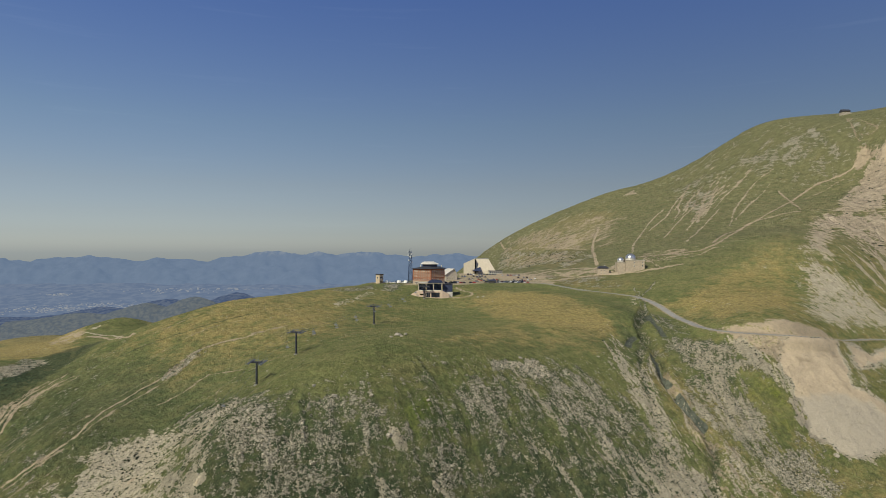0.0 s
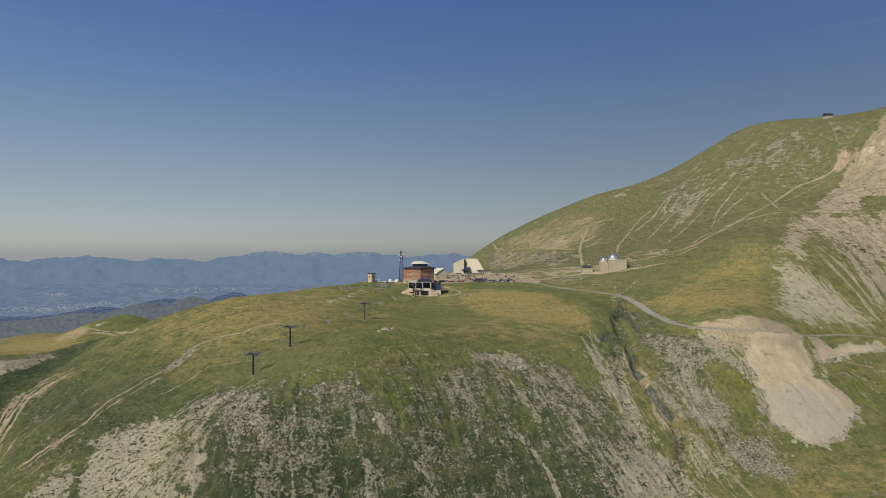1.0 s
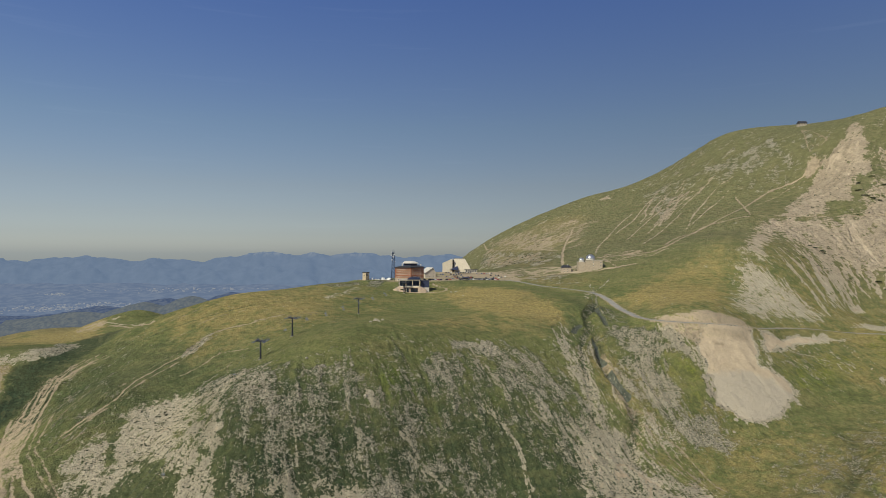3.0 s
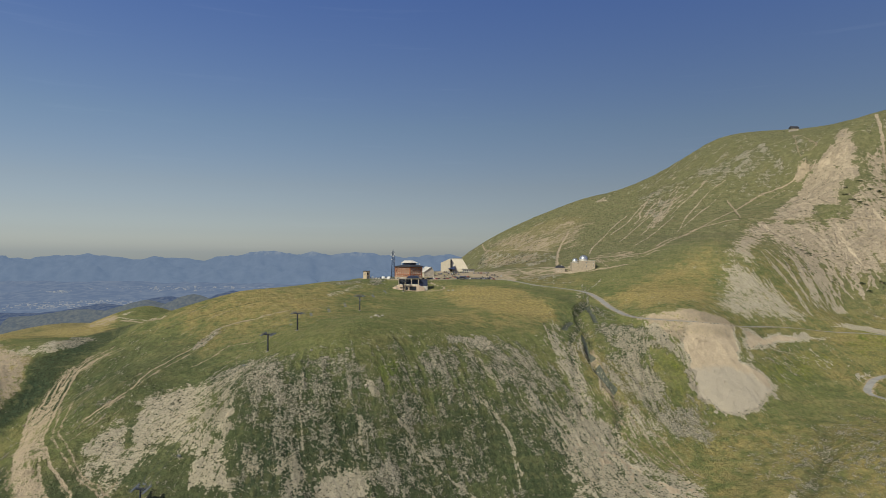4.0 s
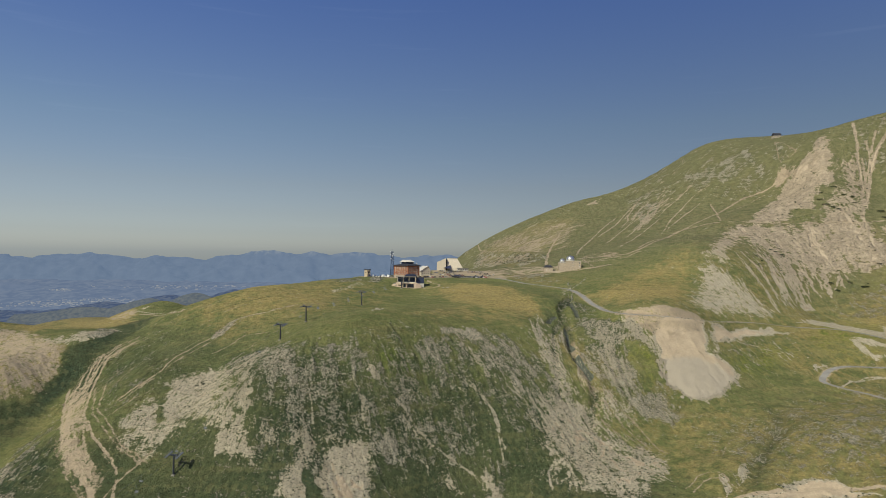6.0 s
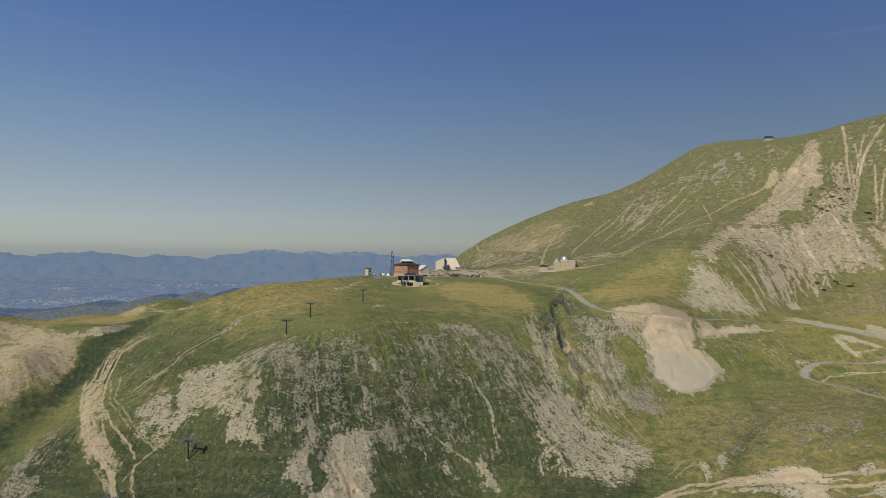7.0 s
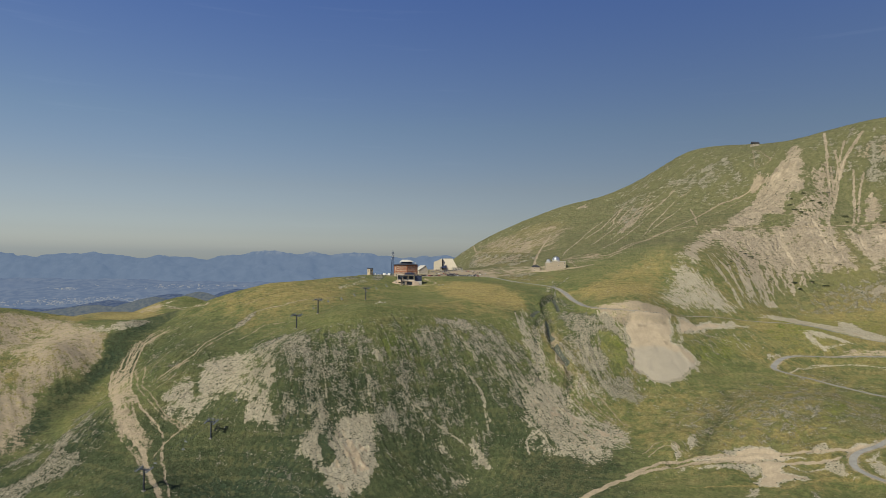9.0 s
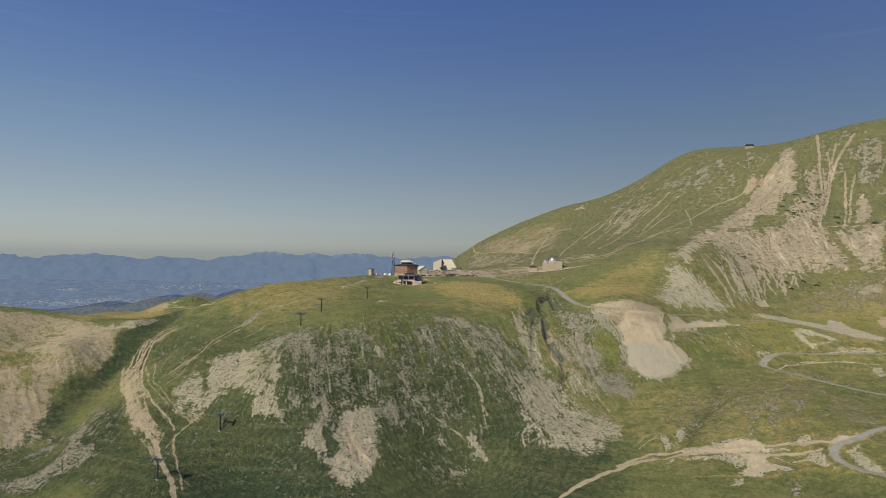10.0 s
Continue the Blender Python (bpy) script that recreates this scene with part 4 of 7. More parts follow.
track("scree", 0.64, 2.3, [(401, 911), (328, 803), (277, 714)])
bundle("scree", 0.60, 2.0, 9, [(460, 1176), (386, 1046), (316, 907)], [(500, 977), (429, 931), (342, 787)])
patch("stone", 0.46, 16.0, 0.04, [(495, 1126), (517, 1053), (566, 1030), (606, 1022), (604, 964), (560, 958), (531, 974), (496, 1028)])
patch("stone", 0.62, 7.0, 0.04, [(595, 1037), (609, 1024), (600, 984), (584, 992)])
patch("stone", 0.60, 7.0, 0.04, [(531, 985), (546, 981), (542, 961), (529, 972)])
patch("stone", 0.43, 16.0, 0.04, [(409, 1129), (445, 1126), (478, 1077), (427, 974), (382, 911), (368, 942)])
patch("stone", 0.42, 14.0, 0.04, [(612, 981), (665, 1019), (640, 937), (621, 932), (608, 950)])
patch("scree", 0.55, 9.9, 0.10, [(385, 1238), (366, 1179), (336, 1187)])
track("soil", 0.88, 2.6, [(212, 692), (255, 662), (280, 663), (312, 687), (378, 783), (418, 789), (446, 785)])
track("soil", 0.88, 2.6, [(291, 675), (364, 768), (441, 825), (523, 901), (570, 912), (590, 912), (614, 917), (623, 923)])
track("soil", 0.76, 1.6, [(214, 662), (251, 645), (287, 658)])
track("soil", 0.76, 1.6, [(496, 863), (564, 901), (598, 906), (624, 911)])
patch("soil", 0.74, 4, 0, [(617, 933), (627, 909), (609, 904), (595, 909)])
track("soil", 0.86, 2.4, [(490, 920), (480, 873), (450, 789)])
track("soil", 0.74, 1.8, [(657, 1022), (628, 958), (622, 938)])
track("soil", 0.70, 1.6, [(657, 1017), (648, 952), (645, 932), (633, 935), (628, 954)])
track("soil", 0.74, 1.8, [(663, 1073), (688, 1077), (702, 1069)])
# meadow tracks
track("soil", 0.72, 1.6, [(-175, 299), (-172, 320), (-165, 339), (-158, 359), (-153, 382), (-142, 393), (-122, 402)])
track("shade", 0.8, 1.0, [(-173, 303), (-171, 321), (-164, 338), (-156, 356), (-151, 379)])
track("soil", 0.6, 1.2, [(-172, 301), (-167, 320), (-160, 335), (-153, 358), (-148, 379)])
patch("stone", 0.66, 2.5, 0, [(-160, 353), (-159, 371), (-152, 385), (-146, 387), (-147, 375), (-150, 358), (-155, 350)])
track("soil", 0.58, 1.2, [(-149, 325), (-138, 337), (-131, 352), (-112, 351)])
track("soil", 0.56, 1.2, [(-199, 411), (-186, 425), (-176, 440)])
track("soil", 0.46, 1.0, [(-179, 384), (-166, 405), (-152, 420), (-131, 431)])
track("shade", 0.5, 1.6, [(-218, 388), (-200, 397), (-179, 409), (-160, 421), (-134, 439)])
bundle("soil", 0.56, 0.8, 8, [(-256, 352), (-250, 364), (-244, 376), (-236, 388)], [(-245, 344), (-241, 360), (-229, 369), (-225, 384)])
bundle("stone", 0.60, 1.0, 6, [(-136, 303), (-128, 313), (-120, 322)], [(-130, 299), (-120, 307), (-109, 309)])
patch("stone", 0.66, 4, 0.02, [(-272, 375), (-275, 390), (-299, 450), (-271, 433), (-257, 387), (-265, 375)])
track("soil", 0.86, 2.4, [(-291, 513), (-261, 493), (-219, 426), (-209, 425)])
patch("soil", 0.50, 4, 0, [(-328, 517), (-320, 528), (-295, 512), (-295, 502), (-308, 500)])
patch("soil", 0.56, 3, 0, [(-317, 545), (-298, 529), (-298, 520)])
patch("scree", 0.57, 8, 0.05, [(-184, 255), (-169, 281), (-154, 299), (-131, 310), (-104, 290), (-88, 234), (-86, 222), (-105, 223), (-116, 237), (-134, 247), (-143, 230), (-152, 224)])
# valley floor
patch("scree", 0.92, 2, 0, [(208, 242), (240, 243), (266, 251), (283, 250), (287, 239), (300, 232), (284, 234), (233, 236)])
patch("scree", 0.74, 3, 0.02, [(242, 249), (262, 252), (283, 250), (286, 242), (270, 241), (244, 243)])
patch("scree", 0.92, 2, 0, [(277, 234), (285, 232), (276, 220), (289, 215), (288, 209), (274, 208), (258, 200), (248, 200), (249, 207), (260, 216), (262, 227), (258, 235)])
patch("scree", 0.74, 2.5, 0.02, [(258, 234), (262, 227), (259, 218), (252, 212), (248, 223), (237, 227), (213, 232), (203, 227), (210, 234), (235, 232)])
patch("scree", 0.72, 2.5, 0.02, [(301, 237), (313, 244), (319, 240), (321, 234), (310, 234)])
patch("scree", 0.70, 3, 0.02, [(311, 227), (320, 224), (316, 208), (317, 198), (314, 200), (310, 213), (306, 222)])
track("scree", 0.70, 1.6, [(283, 232), (290, 221), (298, 220), (307, 221), (311, 214), (315, 200)])
patch("scree", 0.92, 2, 0, [(325, 233), (343, 238), (362, 239), (372, 241), (345, 233), (328, 227)])
patch("scree", 0.78, 2.5, 0.02, [(333, 213), (341, 215), (343, 203), (347, 196), (340, 186), (333, 191), (330, 202)])
patch("scree", 0.68, 3, 0.02, [(332, 217), (341, 222), (350, 225), (338, 214), (330, 208)])
track("dry", 0.8, 2, [(203, 205), (236, 206), (262, 200), (286, 206), (306, 207), (318, 193), (330, 181)])
patch("scree", 0.72, 2.5, 0.02, [(235, 196), (240, 201), (250, 202), (243, 195), (236, 193)])
patch("stone", 0.52, 5, 0.02, [(278, 196), (288, 197), (279, 175), (267, 176)])
patch("stone", 0.64, 2.5, 0, [(336, 286), (344, 293), (342, 285), (335, 276), (331, 276)])
track("lush", 0.5, 3, [(304, 276), (308, 262), (308, 246)])
track("lush", 0.45, 3, [(318, 328), (320, 266), (342, 243)])
patch("stone", 0.36, 20, 0.03, [(285, 336), (326, 343), (349, 285), (330, 252), (283, 258), (257, 271)])
patch("stone", 0.40, 18, 0.03, [(382, 338), (465, 364), (380, 245), (338, 258)])
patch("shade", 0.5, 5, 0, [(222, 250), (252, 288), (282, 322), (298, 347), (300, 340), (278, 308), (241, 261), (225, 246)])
track("soil", 0.58, 1, [(224, 285), (239, 306), (253, 312)])
track("soil", 0.66, 1.2, [(186, 254), (198, 264), (210, 264), (217, 254), (221, 247)])
track("soil", 0.6, 1, [(189, 250), (201, 259), (210, 258), (214, 250)])
patch("scree", 0.68, 3, 0.02, [(225, 267), (236, 278), (231, 260), (222, 255)])
patch("scree", 0.68, 3, 0.02, [(209, 259), (216, 258), (217, 247), (209, 245)])
# pass road and hairpin banks
track("scree", 0.72, 2.4, [(410, 518), (442, 531), (491, 568), (506, 543), (491, 474), (517, 475)])
patch("scree", 0.74, 3, 0.02, [(439, 482), (446, 466), (451, 453), (468, 450), (454, 446), (442, 447), (436, 460)])
track("scree", 0.74, 1.6, [(438, 474), (442, 459), (445, 450), (459, 450), (472, 451)])
patch("scree", 0.78, 3, 0.02, [(536, 569), (550, 556), (542, 511), (549, 476), (536, 458), (508, 480), (516, 525)])
track("scree", 0.76, 1.6, [(372, 389), (393, 405), (416, 415), (438, 421), (469, 421), (486, 411)])
patch("scree", 0.74, 3, 0.02, [(486, 410), (495, 407), (487, 390), (478, 389), (481, 399)])
patch("soil", 0.60, 2, 0, [(464, 443), (484, 444), (507, 441), (519, 435), (497, 426), (466, 437)])
patch("scree", 0.72, 2.5, 0.02, [(371, 426), (384, 434), (397, 441), (384, 427), (373, 422)])
patch("scree", 0.72, 4, 0.03, [(612, 621), (628, 626), (650, 624), (641, 604), (616, 610)])
patch("lush", 0.5, 8, 0, [(403, 483), (422, 494), (435, 469), (424, 455), (400, 464)])
track("scree", 0.66, 1.2, [(294, 433), (308, 430), (317, 416)])
track("scree", 0.64, 1.2, [(315, 446), (338, 443), (356, 440)])
bundle("scree", 0.62, 1.0, 9, [(294, 442), (313, 428), (327, 417)], [(378, 487), (389, 468), (390, 445)])
patch("scree", 0.92, 4, 0.02, [(455, 593), (472, 602), (478, 597), (465, 587), (453, 581)])
# tan gravel on both banks of the gully
patch("scree", 0.52, 9, 0.06, [(151, 428), (170, 435), (187, 436), (204, 402), (211, 384), (186, 361), (155, 353), (147, 379)])
patch("scree", 0.50, 8, 0.08, [(107, 396), (124, 412), (124, 375), (128, 355), (135, 345), (122, 335), (111, 344), (105, 360)])
patch("scree", 0.54, 7, 0.05, [(149, 355), (174, 358), (183, 349), (184, 329), (154, 321), (144, 335)])
patch("dry", 0.55, 12, 0, [(151, 485), (150, 440), (163, 384), (167, 357), (148, 346), (129, 360), (121, 393)])
patch("lush", 0.65, 5, 0, [(201, 394), (210, 390), (216, 379), (209, 370), (200, 376)])
patch("lush", 0.5, 8, 0, [(46, 312), (57, 316), (63, 312), (53, 308)])
patch("dry", 0.6, 14, 0, [(-11, 343), (45, 443), (110, 468), (126, 447), (89, 392), (37, 370)])
# tan bank beside the quarry, the level path on the spur, rocks on the crest
patch("scree", 0.93, 3, 0, [(263, 430), (287, 443), (328, 467), (367, 485), (366, 480), (320, 455), (284, 427), (263, 408), (252, 395), (248, 397), (255, 413)])
track("soil", 0.90, 2.2, [(479, 774), (512, 769), (554, 761), (593, 749), (634, 741), (679, 741), (726, 731)])
track("soil", 0.92, 3.2, [(212, 692), (255, 662), (280, 663), (312, 688), (378, 783), (418, 789), (446, 784)])
track("soil", 0.92, 3.2, [(291, 675), (364, 768), (441, 825), (523, 901), (570, 913), (591, 912), (614, 917), (623, 923)])
patch("scree", 0.60, 5, 0.02, [(-86, 484), (-74, 510), (-63, 540), (-57, 535), (-70, 502), (-80, 479)])
patch("stone", 0.56, 5, 0.02, [(-58, 564), (-42, 600), (-34, 563), (-43, 546), (-53, 544)])
patch("stone", 0.62, 6, 0.04, [(159, 439), (184, 439), (197, 412), (187, 397), (167, 405), (156, 418)])
patch("stone", 0.60, 6, 0.04, [(162, 401), (189, 393), (196, 376), (181, 360), (162, 362)])
# the knoll in the west and the bare flats at its foot
patch("scree", 0.66, 3, 0.02, [(-303, 537), (-288, 544), (-293, 525)])
track("scree", 0.86, 2.0, [(-300, 527), (-278, 513), (-260, 501), (-219, 428)])
patch("soil", 0.50, 4, 0, [(-321, 546), (-297, 525), (-297, 509), (-315, 515)])
patch("dry", 0.95, 8, 0, [(-354, 384), (-303, 508), (-332, 493), (-326, 395)])
patch("shade", 0.7, 4, 0, [(-262, 348), (-262, 380), (-289, 461), (-277, 485), (-265, 490), (-240, 415), (-240, 377), (-241, 344), (-235, 312), (-244, 304)])
# earth tracks between the hall and the observatory, the long meadow track, stones on the west face
track("soil", 0.95, 5.0, [(42, 671), (59, 661), (77, 661), (98, 680), (124, 701), (144, 696), (158, 689), (167, 675)])
track("soil", 0.86, 4.0, [(48, 703), (71, 680), (99, 705), (123, 714)])
track("soil", 0.86, 2.4, [(123, 693), (129, 666), (136, 653), (153, 667), (163, 655)])
track("stone", 0.60, 2.5, [(113, 590), (125, 592), (141, 583)])
track("soil", 0.70, 1.5, [(-175, 299), (-179, 292), (-185, 285), (-194, 277)])
track("soil", 0.56, 1.2, [(-171, 299), (-176, 292), (-182, 285), (-190, 276)])
track("soil", 0.62, 1.4, [(-123, 404), (-113, 412), (-105, 420)])
patch("soil", 0.57, 22, 0, [(114, 1246), (122, 1184), (194, 863), (225, 964), (224, 1059), (201, 1143), (183, 1194), (147, 1207)])
patch("soil", 0.53, 18, 0, [(115, 1181), (129, 1104), (185, 855), (153, 721), (107, 993), (95, 1120)])
patch("stone", 0.47, 14, 0.04, [(118, 1219), (122, 1184), (183, 944), (212, 1041), (199, 1135), (181, 1184), (145, 1198)])
# bare banks along the pass road and the hairpin, the valley track
patch("scree", 0.78, 4, 0.02, [(409, 519), (443, 518), (470, 493), (502, 482), (528, 457), (541, 475), (532, 527), (512, 563), (482, 574)])
patch("scree", 0.80, 3, 0.02, [(437, 480), (453, 461), (485, 448), (476, 462), (457, 472)])
track("scree", 0.80, 2.6, [(408, 438), (435, 436), (474, 440), (512, 436)])
track("scree", 0.72, 2.0, [(394, 406), (426, 421), (461, 420), (496, 413)])
track("soil", 0.92, 3.2, [(165, 225), (200, 242), (226, 242), (258, 244), (295, 240), (329, 233), (354, 232)])
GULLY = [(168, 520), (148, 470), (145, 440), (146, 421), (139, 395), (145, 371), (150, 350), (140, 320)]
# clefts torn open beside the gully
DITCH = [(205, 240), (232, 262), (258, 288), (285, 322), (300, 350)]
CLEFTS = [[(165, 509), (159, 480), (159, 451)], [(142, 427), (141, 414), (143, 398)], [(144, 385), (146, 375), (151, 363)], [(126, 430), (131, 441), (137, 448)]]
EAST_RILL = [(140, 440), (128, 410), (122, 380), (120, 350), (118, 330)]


def graded(stops):
    """Grid lines from stop to stop, each stretch with its own step."""
    lines = []
    for (a, _), (b, step) in zip(stops, stops[1:]):
        m = max(1, round((b - a) / step))
        lines += list(np.linspace(a, b, m, endpoint=False))
    return np.array(lines + [stops[-1][0]], float)


GX = graded([(-4200, 0), (-1600, 200), (-800, 40), (-420, 6), (-290, 1.4), (215, 0.72), (420, 1.6), (800, 2.3), (1100, 10), (2200, 100), (4200, 250)])
GY = graded([(-1600, 0), (-300, 130), (60, 30), (150, 3), (435, 0.72), (560, 1.6), (700, 2.2), (1080, 2.8), (1500, 8), (2200, 40), (4700, 250)])
MX, MY = [a.ravel() for a in np.meshgrid(GX, GY)]


def lay_land():
    """Heights and cover of the whole ground sheet."""
    z = broad_height(MX, MY)
    # where water and stones run down: noise drawn out along the fall of the slope
    rx, ry = np.arange(-700, 1060, 8.0), np.arange(60, 1660, 8.0)
    raster = broad_height(*np.meshgrid(rx, ry))
    gy, gx = np.gradient(raster, 8.0)
    near = np.nonzero((MX > -690) & (MX < 1040) & (MY > 70) & (MY < 1640))[0]

    def fall(x, y):
        u, v = np.clip((x + 700) / 8, 0, len(rx) - 1.001), np.clip((y - 60) / 8, 0, len(ry) - 1.001)
        i, j = u.astype(int), v.astype(int)
        u, v = u - i, v - j
        ax, ay = [(g[j, i] * (1 - u) + g[j, i + 1] * u) * (1 - v) + (g[j + 1, i] * (1 - u) + g[j + 1, i + 1] * u) * v for g in (gx, gy)]
        s = np.maximum(np.hypot(ax, ay), 1e-4)
        return ax / s, ay / s, s

    def streaks(size, step, count, seed):
        total = np.zeros(len(near))
        for way in (1, -1):
            x, y = MX[near].copy(), MY[near].copy()
            for _ in range(count):
                total += value_noise(x / size, y / size, seed)
                dx, dy, _s = fall(x, y)
                x, y = x + way * step * dx, y + way * step * dy
        total /= 2 * count
        return (total - total.mean()) / total.std()

    fine, coarse = np.zeros(len(MX)), np.zeros(len(MX))
    fine[near] = 0.8 * streaks(2.0, 1.6, 11, 31) + 0.5 * streaks(4.6, 3.2, 9, 37)
    coarse[near] = 0.7 * streaks(4.5, 4.5, 12, 57) + 0.6 * streaks(10.0, 6.0, 12, 59)
    slope = np.zeros(len(MX))
    slope[near] = fall(MX[near], MY[near])[2]
    far = fade(MY, 480, 640)
    streak = fine * (1 - far) + coarse * far
    lump = cloud_noise(MX, MY, 24, 4, 71)
    patchy = (cloud_noise(MX, MY, 55, 5, 83) - 0.5) * 4

    mottle = (cloud_noise(MX, MY, 7, 3, 87) - 0.5) * 4
    masks = {kind: np.zeros(len(MX)) for kind in ("stone", "scree", "dry", "lush", "soil", "shade", "turf", "slate")}
    # thin stony streaks on every steep slope
    masks["stone"] = np.clip(0.11 + 0.13 * fade(slope, 0.30, 0.70) + 0.09 * patchy + 0.05 * mottle, 0.0, 0.5)
    wob_x = 9 * (cloud_noise(MX, MY, 18, 3, 11) - 0.5) + 7 * (cloud_noise(MX, MY, 4.5, 2, 15) - 0.5)
    wob_y = 9 * (cloud_noise(MX, MY, 18, 3, 12) - 0.5) + 7 * (cloud_noise(MX, MY, 4.5, 2, 16) - 0.5)
    masks["stone"] = masks["stone"] + 0.045 * streak * fade(slope, 0.3, 0.7)
    # branching veins
    warp = 14 * (cloud_noise(MX, MY, 12, 3, 95) - 0.5)
    vein = np.abs(cloud_noise(MX + warp, MY * 0.7 - warp, 11, 2, 97) - 0.5)
    net = 1 - fade(vein, 0.02, 0.10)
    for kind, amount, soft, drawn, corners in PATCHES:
        big = 0.5 + soft / 12.0
        d = inside_by(MX + wob_x * big, MY + wob_y * big, corners, soft * 2.5)
        inside = fade(d, -soft, soft)
        uneven = 0.0 if amount > 0.9 or kind in ("dry", "lush", "shade", "turf", "slate") else (1.2 * max(drawn, 0) * streak + 0.08 * patchy + 0.10 * mottle)
        if kind in ("dry", "lush", "shade"):
            uneven = 0.28 * amount * patchy
        if drawn < 0:
            uneven = 0.05 * mottle - 0.42 * (1 - net)
        masks[kind] = np.maximum(masks[kind], inside * (amount + uneven))
    lines = list(TRACKS)
    rng = np.random.default_rng(19)
    for kind, amount, width, count, first, last in BUNDLES:
        m = 12
        a, b = [np.stack([np.interp(np.linspace(0, 1, m), np.linspace(0, 1, len(q)), np.array(q, float)[:, k]) for k in (0, 1)], 1) for q in (first, last)]
        for k in range(count):
            u = np.clip((k + rng.uniform(-0.6, 1.6)) / count + np.cumsum(rng.normal(0, 0.025 if count > 5 else 0.006, m)), 0, 1)[:, None]
            i0, i1 = (0, m) if count < 6 else (rng.integers(0, 5), rng.integers(8, m + 1))
            lines.append((kind, amount * rng.uniform(0.88, 1.08), width * rng.uniform(0.5, 1.9), (a * (1 - u) + b * u)[i0:i1]))
    for kind, amount, width, line in lines:
        path = smooth_line(line, 6.0)
        reach = width * 2 + 4
        box = np.nonzero((MX > path[:, 0].min() - reach) & (MX < path[:, 0].max() + reach) & (MY > path[:, 1].min() - reach) & (MY < path[:, 1].max() + reach))[0]
        d, _ = to_line(MX[box] + 0.25 * wob_x[box], MY[box] + 0.25 * wob_y[box], path, reach)
        cut = (amount + (0.03 if kind == "soil" else 0.10) * patchy[box] + (0.05 if kind == "soil" else 0.13) * mottle[box]) * (1 - fade(d, width * 0.25, width * 0.5 + np.where(MY[box] > 600, 1.2, 0.55)))
        masks[kind][box] = np.maximum(masks[kind][box], cut)
    for kind in ("stone", "scree", "soil"):
        masks[kind] = masks[kind] * (1 - masks["turf"])

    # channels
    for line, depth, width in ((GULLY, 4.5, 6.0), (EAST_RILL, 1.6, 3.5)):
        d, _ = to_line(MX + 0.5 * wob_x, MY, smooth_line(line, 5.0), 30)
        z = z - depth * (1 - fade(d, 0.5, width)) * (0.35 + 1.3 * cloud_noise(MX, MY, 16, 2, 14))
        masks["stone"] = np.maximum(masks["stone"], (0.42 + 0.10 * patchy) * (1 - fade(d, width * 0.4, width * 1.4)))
        # shadow along the channel bed, painted by the turf mask
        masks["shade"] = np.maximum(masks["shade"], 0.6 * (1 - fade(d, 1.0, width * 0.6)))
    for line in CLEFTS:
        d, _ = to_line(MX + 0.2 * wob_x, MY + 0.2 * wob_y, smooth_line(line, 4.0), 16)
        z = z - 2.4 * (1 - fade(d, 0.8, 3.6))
        # slate-grey cleft walls, with the dark of their shadow put into the colour
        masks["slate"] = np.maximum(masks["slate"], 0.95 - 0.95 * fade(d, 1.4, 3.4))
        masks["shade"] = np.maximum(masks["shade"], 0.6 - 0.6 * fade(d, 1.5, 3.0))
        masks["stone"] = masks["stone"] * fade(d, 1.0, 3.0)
    # relief: runnels down the slopes, ledges among the stones
    rough = np.clip(masks["stone"] * 1.6, 0, 1)
    z = z + 0.40 * streak * fade(slope, 0.25, 0.7) * (0.15 + rough) * (1 + 1.2 * far)
    z = z + (lump - 0.5) * (1.4 + 2.0 * rough) * fade(np.abs(slope), 0.02, 0.3)
    z = z + (cloud_noise(MX, MY, 5.0, 3, 91) - 0.5) * (0.35 + 2.2 * rough) * (1 - fade(MY, 430, 560))
    z = z + (cloud_noise(MX, MY, 1.9, 2, 99) - 0.5) * (0.10 + 1.0 * rough) * (1 - fade(MY, 420, 450)) * (1 - fade(np.abs(MX - 0), 215, 260))
    z = z + (cloud_noise(MX, MY, 11.0, 3, 93) - 0.5) * 5.0 * rough * fade(MY, 560, 680)
    valley = fade(MX, 150, 230) * (1 - fade(MY, 380, 450)) * (1 - fade(MX, 560, 640)) * fade(MY, 90, 150)
    z = z + valley * (11 * (cloud_noise(MX, MY, 62, 3, 101) - 0.5) + 2.2 * (cloud_noise(MX, MY, 17, 3, 103) - 0.5))
    mound = np.exp(-(((MX - 300) + 0.3 * (MY - 300)) / 62) ** 2 - ((MY - 300) / 42) ** 2)
    z = z + 8.0 * mound
    ditch, _ = to_line(MX + 0.4 * wob_x, MY + 0.4 * wob_y, smooth_line(DITCH, 5.0), 30)
    z = z - 3.2 * (1 - fade(ditch, 0.5, 10.0))
    # level ground for cars and houses
    d = inside_by(MX, MY, YARD, 40)
    level = YARD_Z(MX, MY)
    z = z * (1 - fade(d, -14, 0)) + level * fade(d, -14, 0)
    masks["soil"] = np.maximum(masks["soil"], (0.64 + 0.10 * patchy) * fade(d, -3, 1))
    # benches cut for the roads
    for line, width in ROADS.values():
        path = smooth_line(line, 4.0)
        d, along = to_line(MX, MY, path, 16)
        h = road_heights(path)
        at = np.interp(along, np.arange(len(path)), h)
        w = 1 - fade(d, width * 0.5 + 0.8, width * 0.5 + 9)
        z = z * (1 - w) + at * w
        masks["soil"] = np.maximum(masks["soil"], 0.55 * (1 - fade(d, width * 0.5 + 0.5, width * 0.5 + 4.5)))
    way = np.zeros((len(MX), 3))
    way[near] = np.stack(fall(MX[near], MY[near]), 1)
    return z, masks, way


